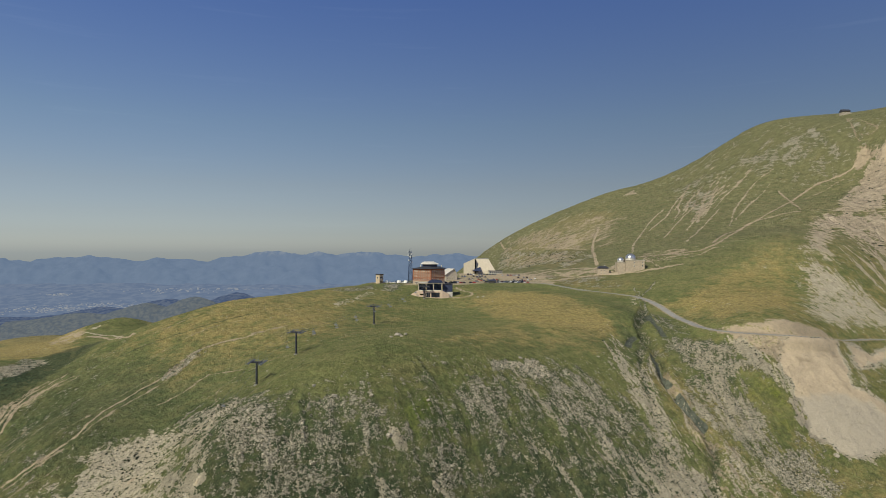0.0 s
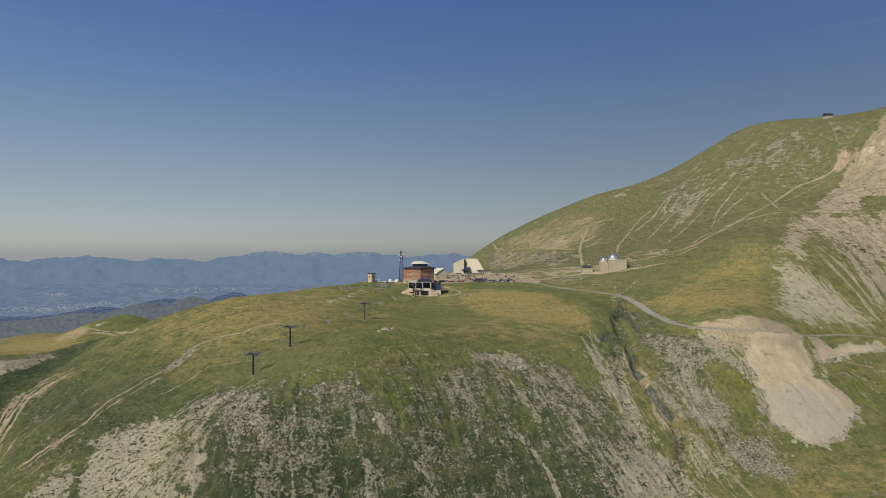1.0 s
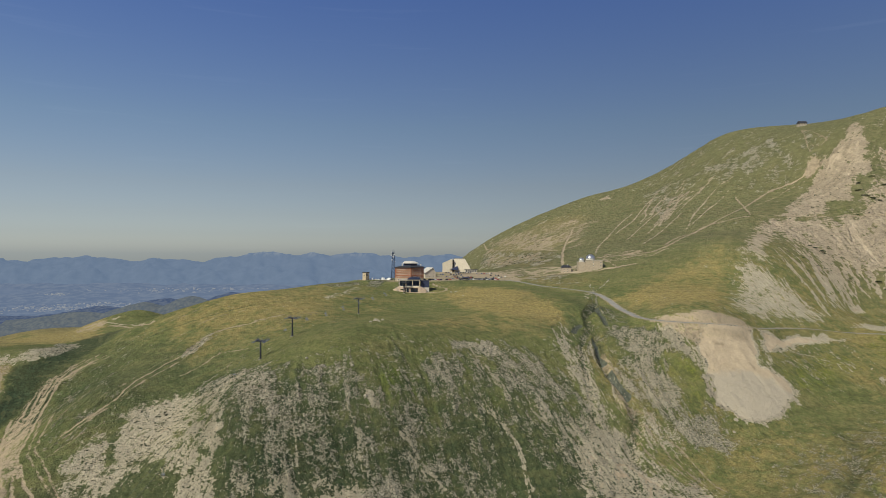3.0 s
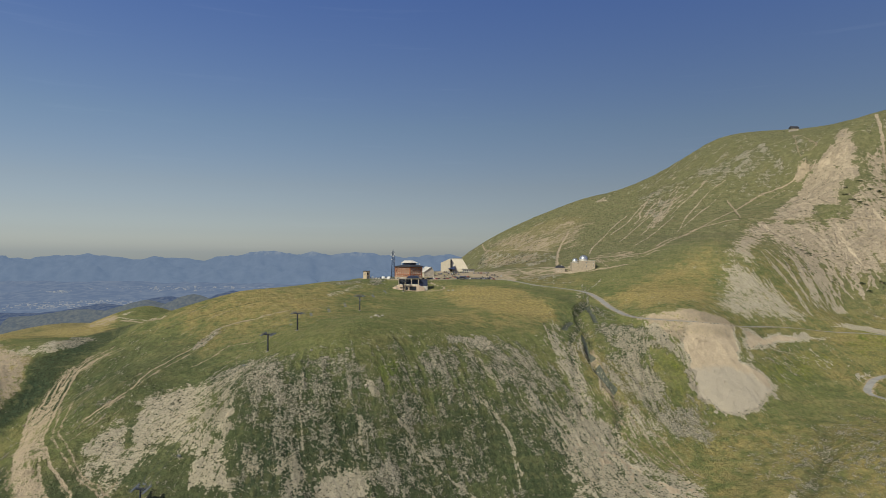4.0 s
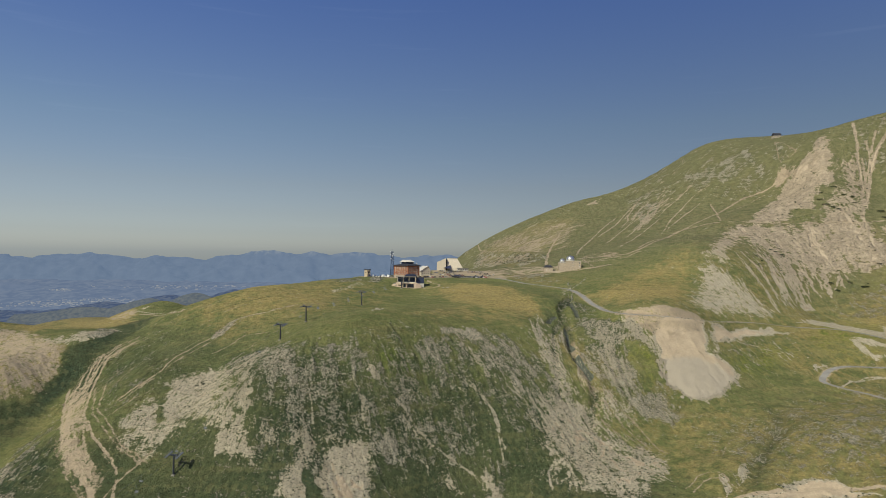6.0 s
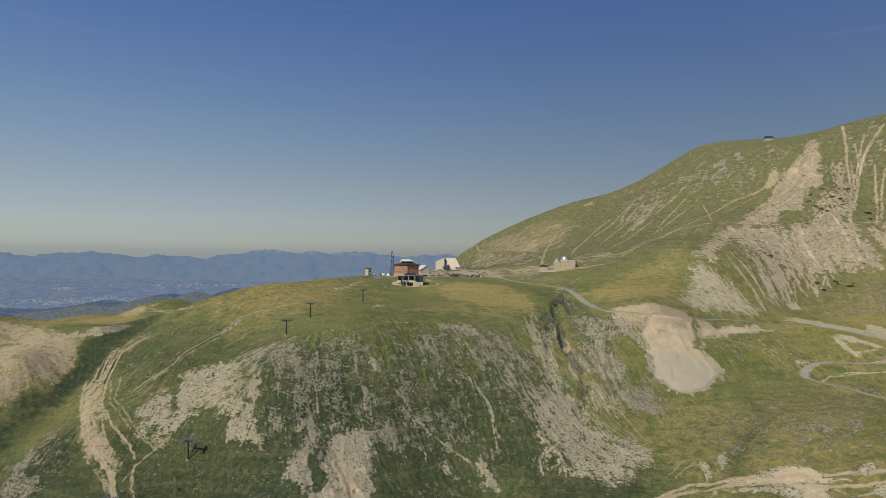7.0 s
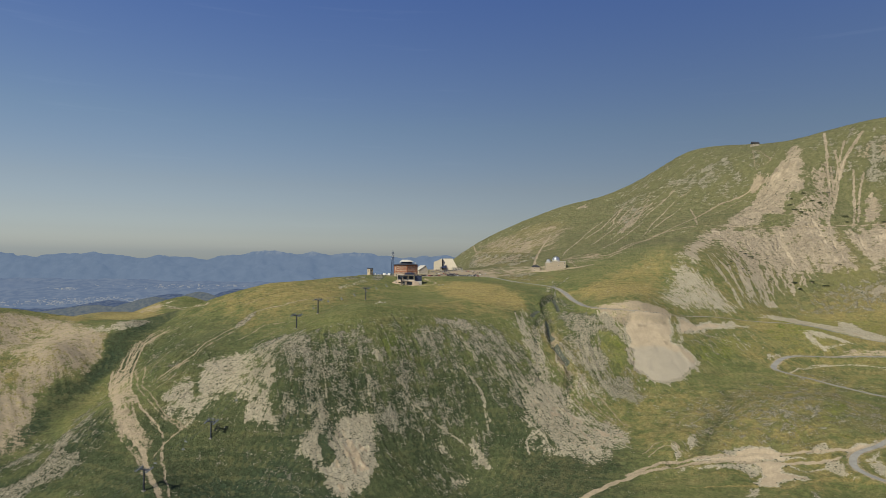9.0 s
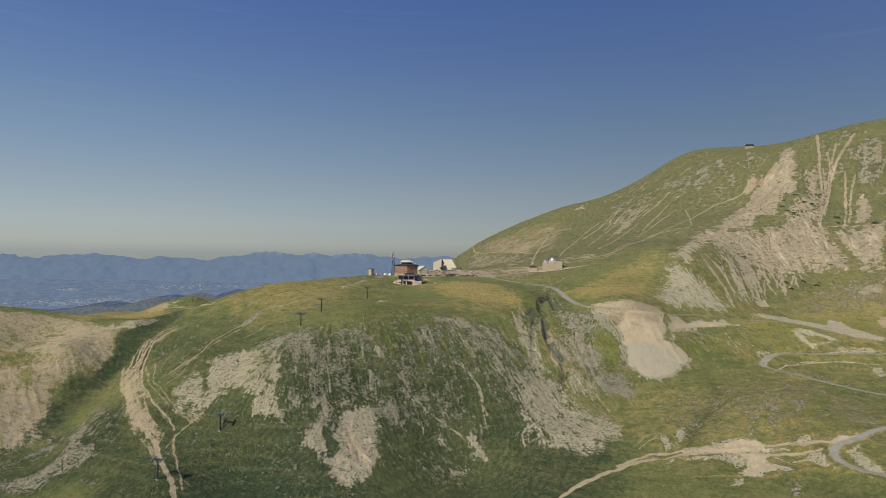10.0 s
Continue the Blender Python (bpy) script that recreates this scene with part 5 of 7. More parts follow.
YARD = [(-72, 607), (-40, 604), (-36, 574), (0, 574), (22, 584), (40, 606), (70, 612), (104, 600), (112, 632), (96, 690), (70, 700), (18, 700), (10, 650), (-30, 622), (-70, 622)]


def YARD_Z(x, y):
    return 0.6 + 6.5 * fade(y, 625, 690)


def road_heights(path):
    h = broad_height(path[:, 0], path[:, 1])
    d = inside_by(path[:, 0], path[:, 1], YARD, 40)
    w = fade(d, -14, 0)
    h = h * (1 - w) + YARD_Z(path[:, 0], path[:, 1]) * w
    pad = np.r_[[h[0]] * 4, h, [h[-1]] * 4]
    return np.convolve(pad, np.ones(9) / 9, "valid")


GROUND_Z, MASKS, FALL = lay_land()
HEIGHTS = GROUND_Z.reshape(len(GY), len(GX))


def ground_at(x, y):
    """Height of the finished ground sheet."""
    i = int(np.clip(np.searchsorted(GX, x) - 1, 0, len(GX) - 2))
    j = int(np.clip(np.searchsorted(GY, y) - 1, 0, len(GY) - 2))
    u, v = (x - GX[i]) / (GX[i + 1] - GX[i]), (y - GY[j]) / (GY[j + 1] - GY[j])
    h = HEIGHTS
    return float((h[j, i] * (1 - u) + h[j, i + 1] * u) * (1 - v) + (h[j + 1, i] * (1 - u) + h[j + 1, i + 1] * u) * v)


def grid_mesh(name, x, y, z, columns, rows, smooth=True):
    me = bpy.data.meshes.new(name)
    n = columns * rows
    me.vertices.add(n)
    me.vertices.foreach_set("co", np.c_[x, y, z].astype(np.float32).ravel())
    i = np.arange(n).reshape(rows, columns)
    quads = np.stack([i[:-1, :-1], i[:-1, 1:], i[1:, 1:], i[1:, :-1]], -1).reshape(-1, 4)
    me.loops.add(quads.size)
    me.loops.foreach_set("vertex_index", quads.ravel().astype(np.int32))
    me.polygons.add(len(quads))
    me.polygons.foreach_set("loop_start", (np.arange(len(quads)) * 4).astype(np.int32))
    me.polygons.foreach_set("use_smooth", np.full(len(quads), smooth))
    me.update(calc_edges=True)
    return me


def build_ground():
    me = grid_mesh("ground", MX, MY, GROUND_Z, len(GX), len(GY))
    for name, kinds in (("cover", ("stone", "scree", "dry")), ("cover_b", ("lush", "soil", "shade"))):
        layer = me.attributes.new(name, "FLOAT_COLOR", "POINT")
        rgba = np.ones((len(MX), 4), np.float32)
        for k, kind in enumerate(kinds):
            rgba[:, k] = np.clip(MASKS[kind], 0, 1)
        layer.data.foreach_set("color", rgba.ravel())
    layer = me.attributes.new("fall", "FLOAT_VECTOR", "POINT")
    layer.data.foreach_set("vector", FALL.astype(np.float32).ravel())
    layer = me.attributes.new("slate", "FLOAT", "POINT")
    layer.data.foreach_set("value", np.clip(MASKS["slate"], 0, 1).astype(np.float32))
    layer = me.attributes.new("slope", "FLOAT", "POINT")
    layer.data.foreach_set("value", FALL[:, 2].astype(np.float32))
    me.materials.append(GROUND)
    return tagged(new("ground", me), "stony mountain pasture of dry olive grass, pale scree and bare limestone", "mountain", kind="structure")


build_ground()


def build_road(name, line, width, label):
    """A strip of asphalt with a slight camber and real edges, laid on its bench."""
    path = smooth_line(line, 4.0)
    h = road_heights(path)
    way = np.gradient(path, axis=0)
    way /= np.linalg.norm(way, axis=1)[:, None]
    side = np.c_[-way[:, 1], way[:, 0]]
    offsets = ((-0.5, -0.25), (-0.5, 0.12), (-0.17, 0.18), (0.17, 0.18), (0.5, 0.12), (0.5, -0.25))
    x = np.stack([path[:, 0] + side[:, 0] * width * o for o, _ in offsets], 1)
    y = np.stack([path[:, 1] + side[:, 1] * width * o for o, _ in offsets], 1)
    z = np.stack([h + up for _, up in offsets], 1)
    me = grid_mesh(name, x.ravel(), y.ravel(), z.ravel(), len(offsets), len(path), smooth=False)
    me.materials.append(ASPHALT)
    return tagged(new(name, me), label, "road", kind="structure")


build_road("road_pass", *ROADS["pass_road"], "narrow worn grey asphalt road crossing the grassy saddle")
build_road("road_hairpin", *ROADS["hairpin_road"], "grey asphalt mountain road turning in a hairpin")
build_road("road_lower", *ROADS["lower_road"], "grey asphalt mountain road bending round a grassy bank")


# ---- the far country ----
def build_range(name, material, y0, depth, x0, x1, peaks, base, foot, label, seed, rugged=22.0, columns=220, rows=26):
    """A far mountain range: a crest of overlapping summits with spurs running down to its foot."""
    s, d = np.meshgrid(np.linspace(x0, x1, columns), np.linspace(0, 1, rows))
    crest = np.full(s.shape, float(base))
    for at, high, wide in peaks:
        crest = np.maximum(crest, base + (high - base) * np.exp(-np.abs((s - at) / wide) ** 1.6))
    crest = crest + rugged * 0.5 * (cloud_noise(s, s * 0, 210, 6, seed) - 0.5) + rugged * 0.22 * (cloud_noise(s, s * 0, 60, 4, seed + 2) - 0.5)
    rise = 1 - np.abs(1 - d / 0.72) ** 1.35
    spur = cloud_noise(s + 160 * d, d * 500, 230, 5, seed + 9) - 0.5
    z = foot + (crest - foot) * np.where(d < 0.72, rise, 1 - (d - 0.72) * 0.8)
    z = z + rugged * 3.0 * spur * np.sin(np.pi * np.clip(d / 0.72, 0, 1)) ** 0.8
    y = y0 + depth * d + 40 * (cloud_noise(s, d * 100, 300, 3, seed + 4) - 0.5)
    me = grid_mesh(name, s.ravel(), y.ravel(), z.ravel(), columns, rows)
    me.materials.append(material)
    return tagged(new(name, me), label, "far mountains", kind="structure")


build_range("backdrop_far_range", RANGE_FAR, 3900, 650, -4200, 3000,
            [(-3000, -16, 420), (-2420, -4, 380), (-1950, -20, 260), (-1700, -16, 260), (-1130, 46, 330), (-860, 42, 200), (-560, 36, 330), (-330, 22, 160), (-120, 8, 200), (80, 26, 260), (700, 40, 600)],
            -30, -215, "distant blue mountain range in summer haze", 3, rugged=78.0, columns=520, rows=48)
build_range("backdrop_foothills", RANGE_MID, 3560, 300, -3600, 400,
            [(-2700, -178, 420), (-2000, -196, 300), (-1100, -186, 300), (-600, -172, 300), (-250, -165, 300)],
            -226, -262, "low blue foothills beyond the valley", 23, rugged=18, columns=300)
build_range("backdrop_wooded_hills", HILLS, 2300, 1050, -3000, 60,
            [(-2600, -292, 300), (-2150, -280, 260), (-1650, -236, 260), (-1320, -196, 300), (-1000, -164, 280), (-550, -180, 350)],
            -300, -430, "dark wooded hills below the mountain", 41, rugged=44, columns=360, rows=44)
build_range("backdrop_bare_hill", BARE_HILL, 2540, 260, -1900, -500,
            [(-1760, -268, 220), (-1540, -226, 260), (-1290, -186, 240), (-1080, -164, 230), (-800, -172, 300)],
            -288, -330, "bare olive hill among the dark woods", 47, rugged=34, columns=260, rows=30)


def plain_height(x, y):
    """The valley floor rises gently towards the far range."""
    return -322 + 0.158 * (y - 3000) + 12 * (cloud_noise(x, y, 260, 4, 61) - 0.5)


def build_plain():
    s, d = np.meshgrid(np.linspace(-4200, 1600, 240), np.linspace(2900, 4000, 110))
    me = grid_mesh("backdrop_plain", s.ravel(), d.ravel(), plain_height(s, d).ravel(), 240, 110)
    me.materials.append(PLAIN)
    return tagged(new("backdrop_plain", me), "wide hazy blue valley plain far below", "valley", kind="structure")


build_plain()

# ---- tools for the things ----
PLASTER = worn("cream_plaster", (0.41, 0.335, 0.240), 0.74)
RED_PLASTER = worn("faded_red_plaster", (0.31, 0.112, 0.055), 0.70)
WHITE_PLASTER = worn("pale_plaster", (0.49, 0.425, 0.32), 0.86)
PINK_PLASTER = worn("pinkish_cream_plaster", (0.54, 0.41, 0.30), 0.80)
CONCRETE = worn("weathered_concrete", (0.52, 0.48, 0.41), 0.72)
TAN_PLASTER = worn("tan_plaster", (0.60, 0.47, 0.30), 0.78)
DARK_ROOF = worn("dark_roof_sheet", (0.045, 0.045, 0.050), 0.7, rough=0.6)
BLUE_ROOF = worn("dark_blue_sheet", (0.035, 0.045, 0.085), 0.7, rough=0.45)
GREY_ROOF = worn("grey_roof_sheet", (0.30, 0.29, 0.27), 0.75, rough=0.6)
PALE_ROOF = worn("pale_roof_sheet", (0.50, 0.465, 0.40), 0.8, rough=0.6)
DOME_METAL = worn("polished_dome_metal", (0.50, 0.50, 0.50), 0.80, rough=0.34, metal=0.85, relief=0.005)
STEEL = worn("galvanised_steel", (0.115, 0.128, 0.150), 0.7, rough=0.75)
DARK_STEEL = worn("dark_painted_steel", (0.030, 0.034, 0.044), 0.7, rough=0.55)
MAST_PAINT = worn("blue_grey_mast_paint", (0.050, 0.075, 0.135), 0.7, rough=0.55)
DISH_WHITE = worn("dish_grey", (0.34, 0.35, 0.37), 0.85, rough=0.5)
FRAME_WHITE = worn("window_frame_paint", (0.66, 0.60, 0.48), 0.85, rough=0.6)
RUBBER = worn("tyre_rubber", (0.020, 0.020, 0.021), 0.8, rough=0.9)
# darkness of unlit rooms put into the colour; the kiosk walls share it
DARK_ROOM = worn("unlit_room_wall", (0.06, 0.055, 0.05), 0.7)


def make_pane():
    n = Nodes("window_glass_dark")
    return n.finish((0.018, 0.024, 0.034), 0.12, 0.0, specular=0.6)


def make_rock(name, low, high):
    n = Nodes(name)
    a = n.span(n.noise(0.8, 6.0, 0.68), 0.3, 0.7)
    b = n.span(n.noise(5.0, 4.0, 0.7), 0.3, 0.72)
    tint = n.node("ShaderNodeNewGeometry").outputs["Random Per Island"]
    c = n.mix(a, low, high)
    c = n.mix(n.math("MULTIPLY", tint, 0.45), c, tuple(v * 0.55 for v in low))
    c = n.mix(n.math("MULTIPLY", b, 0.35), c, tuple(v * 0.6 for v in low))
    return n.finish(c, 0.95, 0.0, n.bump(n.math("ADD", a, n.math("MULTIPLY", b, 0.4)), 0.7, 0.15), specular=0.1)


def make_leaf():
    n = Nodes("juniper_needles")
    tint = n.node("ShaderNodeNewGeometry").outputs["Random Per Island"]
    return n.finish(n.mix(tint, (0.014, 0.024, 0.012), (0.040, 0.055, 0.022)), 0.8, 0.0, specular=0.2)


PANE = make_pane()
LIMESTONE = make_rock("grey_limestone", (0.320, 0.280, 0.200), (0.560, 0.490, 0.360))
PALE_STONE = make_rock("pale_limestone", (0.34, 0.30, 0.23), (0.50, 0.44, 0.34))
LEAF = make_leaf()


def part(name, bm, material, parent=None, label="", smooth=False):
    """Links a bmesh as one mesh object, under a thing or a part."""
    me = bpy.data.meshes.new(name)
    bmesh.ops.recalc_face_normals(bm, faces=bm.faces)
    if smooth:
        for f in bm.faces:
            f.smooth = True
    bm.to_mesh(me)
    bm.free()
    me.materials.append(material)
    ob = new(name, me)
    ob.parent = parent
    return tagged(ob, label)


def again(ob, parent, m):
    """The same mesh once more, as an object of its own."""
    twin = new(ob.name.split(".")[0], ob.data)
    twin.parent = parent
    twin.matrix_local = m
    return twin


def thing(name, m, label, category, group=""):
    ob = new(name)
    ob.empty_display_size = 0.5
    ob.matrix_world = m
    return tagged(ob, label, category, group)


def add_box(bm, x0, x1, y0, y1, z0, z1, m=None):
    vs = [bm.verts.new((x, y, z)) for z in (z0, z1) for x, y in ((x0, y0), (x1, y0), (x1, y1), (x0, y1))]
    for q in ((0, 3, 2, 1), (4, 5, 6, 7), (0, 1, 5, 4), (1, 2, 6, 5), (2, 3, 7, 6), (3, 0, 4, 7)):
        bm.faces.new([vs[i] for i in q])
    if m is not None:
        for v in vs:
            v.co = m @ v.co
    return vs


def box(x0, x1, y0, y1, z0, z1, bevel=0.0):
    bm = bmesh.new()
    add_box(bm, x0, x1, y0, y1, z0, z1)
    if bevel:
        bmesh.ops.bevel(bm, geom=bm.edges[:], offset=bevel, segments=2, affect="EDGES")
    return bm


def add_bar(bm, a, b, r, sides=6, r2=None):
    """A round bar from a to b."""
    a, b = Vector(a), Vector(b)
    q = (b - a).to_track_quat("Z", "Y")
    r2 = r if r2 is None else r2
    rings = []
    for p, rad in ((a, r), (b, r2)):
        rings.append([bm.verts.new(p + q @ Vector((rad * math.cos(2 * math.pi * i / sides), rad * math.sin(2 * math.pi * i / sides), 0))) for i in range(sides)])
    for i in range(sides):
        j = (i + 1) % sides
        bm.faces.new((rings[0][i], rings[0][j], rings[1][j], rings[1][i]))
    bm.faces.new(rings[0][::-1])
    bm.faces.new(rings[1])


def bar(a, b, r, sides=8, r2=None):
    bm = bmesh.new()
    add_bar(bm, a, b, r, sides, r2)
    return bm


def prism(outline, low, high):
    """A solid on a plan outline; low and high may be numbers or a height for each corner."""
    bm = bmesh.new()
    n = len(outline)
    lows = low if isinstance(low, (list, tuple)) else [low] * n
    highs = high if isinstance(high, (list, tuple)) else [high] * n
    a = [bm.verts.new((x, y, z)) for (x, y), z in zip(outline, lows)]
    b = [bm.verts.new((x, y, z)) for (x, y), z in zip(outline, highs)]
    bm.faces.new(a[::-1])
    bm.faces.new(b)
    for i in range(n):
        j = (i + 1) % n
        bm.faces.new((a[i], a[j], b[j], b[i]))
    return bm


def hull(points):
    bm = bmesh.new()
    for p in points:
        bm.verts.new(p)
    bmesh.ops.convex_hull(bm, input=bm.verts[:])
    return bm


def wall_with_openings(length, z0, z1, thick, openings):
    """A wall along x from 0 to length, its outer face at y = 0, with openings (u0, u1, w0, w1) going through it."""
    bm = bmesh.new()
    us = sorted({0.0, length, *[o[0] for o in openings], *[o[1] for o in openings]})
    ws = sorted({z0, z1, *[o[2] for o in openings], *[o[3] for o in openings]})
    for a, b in zip(us, us[1:]):
        run = None
        for c, d in zip(ws, ws[1:]):
            u, w = (a + b) / 2, (c + d) / 2
            solid = not any(o[0] < u < o[1] and o[2] < w < o[3] for o in openings)
            if solid and run is None:
                run = c
            if run is not None and (not solid or d == ws[-1]):
                add_box(bm, a, b, 0, thick, run, d if solid else c)
                run = None
    return bm


def window_unit(parent, width, height, m, made):
    """A framed window; every like window shares the meshes of the first."""
    key = (round(width, 2), round(height, 2))
    if key not in made:
        t = 0.14
        bm = bmesh.new()
        for x0, x1, z0, z1 in ((0, width, 0, t), (0, width, height - t, height), (0, t, t, height - t), (width - t, width, t, height - t), (width / 2 - 0.05, width / 2 + 0.05, t, height - t)):
            add_box(bm, x0, x1, -0.06, 0.12, z0, z1)
        add_box(bm, -0.12, width + 0.12, -0.16, 0.0, -0.10, -0.004)
        first = part("window", bm, FRAME_WHITE, parent)
        first.matrix_local = m
        pane = part("pane", box(t, width - t, 0.04, 0.07, t, height - t), PANE, first)
        made[key] = (first, pane)
        return first
    first, pane = made[key]
    twin = again(first, parent, m)
    again(pane, twin, Matrix())
    return twin


def facade(parent, a, b, z0, z1, material, openings, made, thick=0.4, label=""):
    """A wall from a to b (its outside to the right of that way), with windows in its openings."""
    a, b = Vector((*a, 0)), Vector((*b, 0))
    along = b - a
    m = Matrix.Translation(a) @ Matrix.Rotation(math.atan2(along.y, along.x), 4, "Z")
    wall = part("wall", wall_with_openings(along.length, z0, z1, thick, openings), material, parent, label)
    wall.matrix_local = m
    for u0, u1, w0, w1 in openings:
        window_unit(parent, u1 - u0, w1 - w0, m @ Matrix.Translation((u0, 0.1, w0)), made)
    return wall


def rows_of(length, count, width, levels, margin=1.0):
    """Openings in a regular grid: count across, one row for each (sill, head)."""
    step = (length - 2 * margin) / count
    return [(margin + step * (i + 0.5) - width / 2, margin + step * (i + 0.5) + width / 2, lo, hi) for lo, hi in levels for i in range(count)]

# ---- the houses on the saddle ----
def build_hotel():
    z = 0.6
    h = thing("hotel", pose(-28.5, 592, z) @ Matrix.Diagonal((1, 1, 0.91, 1)), "four-storey faded red hotel with dark eaves and a pale roof lantern", "hotel")
    made = {}
    plan = [(0, 0), (17.0, -5.0), (30.0, 3.5), (30.0, 17.0), (4.0, 19.0)]
    levels = [(4.4, 6.0), (7.6, 9.2), (10.5, 12.0), (13.1, 14.4)]
    for i in range(5):
        a, b = plan[i], plan[(i + 1) % 5]
        length = math.dist(a, b)
        count = max(3, round(length / 2.5))
        ops = rows_of(length, count, 1.35, levels, 0.8)
        facade(h, a, b, 3.4, 15.6, RED_PLASTER, ops, made)
        ground = rows_of(length, max(2, count // 2), 2.2, [(0.4, 2.7)], 1.0)
        facade(h, a, b, -3.0, 3.4, PLASTER, ground, made, thick=0.55, label="cream plastered ground floor")
    for level in (7.0, 9.9, 12.55):
        part("string_course", prism([(-0.12, -0.1), (17.0, -5.14), (30.15, 3.42), (30.14, 17.1), (3.95, 19.1)], level, level + 0.16), PLASTER, h, "thin pale string course")
    part("cornice", prism([(-0.25, -0.2), (17.0, -5.3), (30.35, 3.3), (30.3, 17.3), (3.9, 19.3)], 3.4, 3.75), PLASTER, h, "pale string course")
    inner = [(0.8, 0.8), (16.8, -3.9), (29.0, 4.2), (29.0, 16.2), (4.8, 18.0)]
    # solid core behind the panes, painted dark in place of unlit rooms
    part("core", prism(inner, -2.0, 15.0), DARK_ROOM, h, "dark core standing for the unlit rooms behind the windows")
    eave = [(-1.1, -0.9), (17.1, -6.4), (31.4, 2.9), (31.4, 18.2), (3.2, 20.3)]
    part("eaves", prism(eave, 15.6, 16.1), DARK_ROOF, h, "dark projecting eaves")
    bm = bmesh.new()
    low = [bm.verts.new((x, y, 16.1)) for x, y in eave]
    top = [bm.verts.new((x, y, 17.9)) for x, y in ((8.0, 4.5), (17.0, 1.5), (25.0, 6.0), (25.0, 13.0), (9.0, 14.5))]
    for i in range(5):
        j = (i + 1) % 5
        bm.faces.new((low[i], low[j], top[j], top[i]))
    bm.faces.new(top)
    bm.faces.new(low[::-1])
    part("roof", bm, DARK_ROOF, h)
    part("lantern", prism([(9.0, 4.5), (16.6, 2.2), (23.0, 5.5), (23.0, 12.0), (9.5, 13.4)], 17.6, 20.4), BLUE_ROOF, h, "dark glazed roof lantern")
    bm = bmesh.new()
    low = [bm.verts.new((x, y, 20.4)) for x, y in ((6.6, 3.2), (16.7, 0.2), (25.0, 4.4), (25.0, 13.4), (7.2, 14.8))]
    top = [bm.verts.new((x, y, 23.2)) for x, y in ((10.0, 6.0), (19.5, 6.0), (19.5, 10.0), (10.0, 10.0))]
    bmesh.ops.convex_hull(bm, input=bm.verts[:])
    part("lantern_roof", bm, PALE_ROOF, h, "pale hipped lantern roof")
    for x, y in ((6.5, 10.0), (26.5, 9.0)):
        part("chimney", box(x, x + 1.0, y, y + 1.0, 16.4, 19.4, 0.06), CONCRETE, h)


def build_station():
    z = -9.2
    s = thing("chairlift_station", pose(-27.7, 545, z), "pale concrete top station of the chairlift with an open hall", "lift station")
    # splayed retaining walls
    part("wing_wall", prism([(0, 0.5), (6.2, -1.2), (6.2, 12), (0, 12)], -2.5, [3.2, 6.4, 6.4, 3.2]), PINK_PLASTER, s)
    part("wing_wall", prism([(27.0, -1.2), (33.2, 0.5), (33.2, 12), (27.0, 12)], -2.5, [6.4, 3.2, 3.2, 6.4]), PINK_PLASTER, s)
    lower = wall_with_openings(20.8, -2.5, 6.0, 0.6, [(6.2, 10.2, 0.8, 4.8), (11.4, 18.6, 0.6, 4.8), (1.4, 4.6, 2.6, 3.8)])
    ob = part("lower_wall", lower, PINK_PLASTER, s)
    ob.matrix_local = pose(6.2, -1.2, 0)
    part("back_wall", box(6.2, 27.0, 9.0, 9.5, -2.5, 12.4), MAST_PAINT, s, "blue-grey inner wall of the hall")
    part("hall_floor", box(6.2, 27.0, -0.6, 9.0, 5.6, 6.0), CONCRETE, s)
    for i in range(4):
        x = 11.8 + 1.75 * i
        part("mullion", box(x, x + 0.2, -0.9, -0.75, 0.6, 4.8), FRAME_WHITE, s)
    part("glazing", box(11.4, 24.8, -0.72, -0.68, 0.6, 4.8), PANE, s, "dark glazing")
    for x in (6.2, 12.8, 19.2, 26.4):
        part("pillar", box(x, x + 0.6, -1.2, -0.3, 6.0, 12.2, 0.06), WHITE_PLASTER, s)
    part("lintel", box(6.2, 27.0, -1.3, -0.25, 12.2, 12.9, 0.06), WHITE_PLASTER, s)
    part("parapet", box(7.1, 26.1, -1.15, -0.95, 6.0, 7.0, 0.03), FRAME_WHITE, s)
    part("side_wall", box(6.2, 6.7, -0.3, 9.0, 6.0, 12.2), WHITE_PLASTER, s)
    part("roof_slab", box(5.8, 27.4, -1.6, 10.0, 12.9, 13.3, 0.05), CONCRETE, s)
    bm = bmesh.new()
    outline = [(0, 0.0), (0.5, 1.1), (1.6, 1.9), (4.0, 2.3), (9.0, 2.3), (11.4, 1.9), (12.5, 1.1), (13.0, 0.0)]
    for y in (-2.0, 9.5):
        ring = [bm.verts.new((14.4 + u, y, 13.3 + w)) for u, w in outline]
    bmesh.ops.convex_hull(bm, input=bm.verts[:])
    part("drive_cover", bm, BLUE_ROOF, s, "dark blue cover of the lift drive")
    part("engine_room", box(27.4, 36.0, 3.2, 11.0, 5.2, 11.6, 0.12), BLUE_ROOF, s, "dark blue sheet-clad engine room")
    part("engine_room_roof", box(27.1, 36.3, 2.9, 11.3, 11.6, 11.95), DARK_ROOF, s)
    part("engine_room_base", box(27.4, 36.0, 3.4, 11.0, -1.0, 5.2), CONCRETE, s)


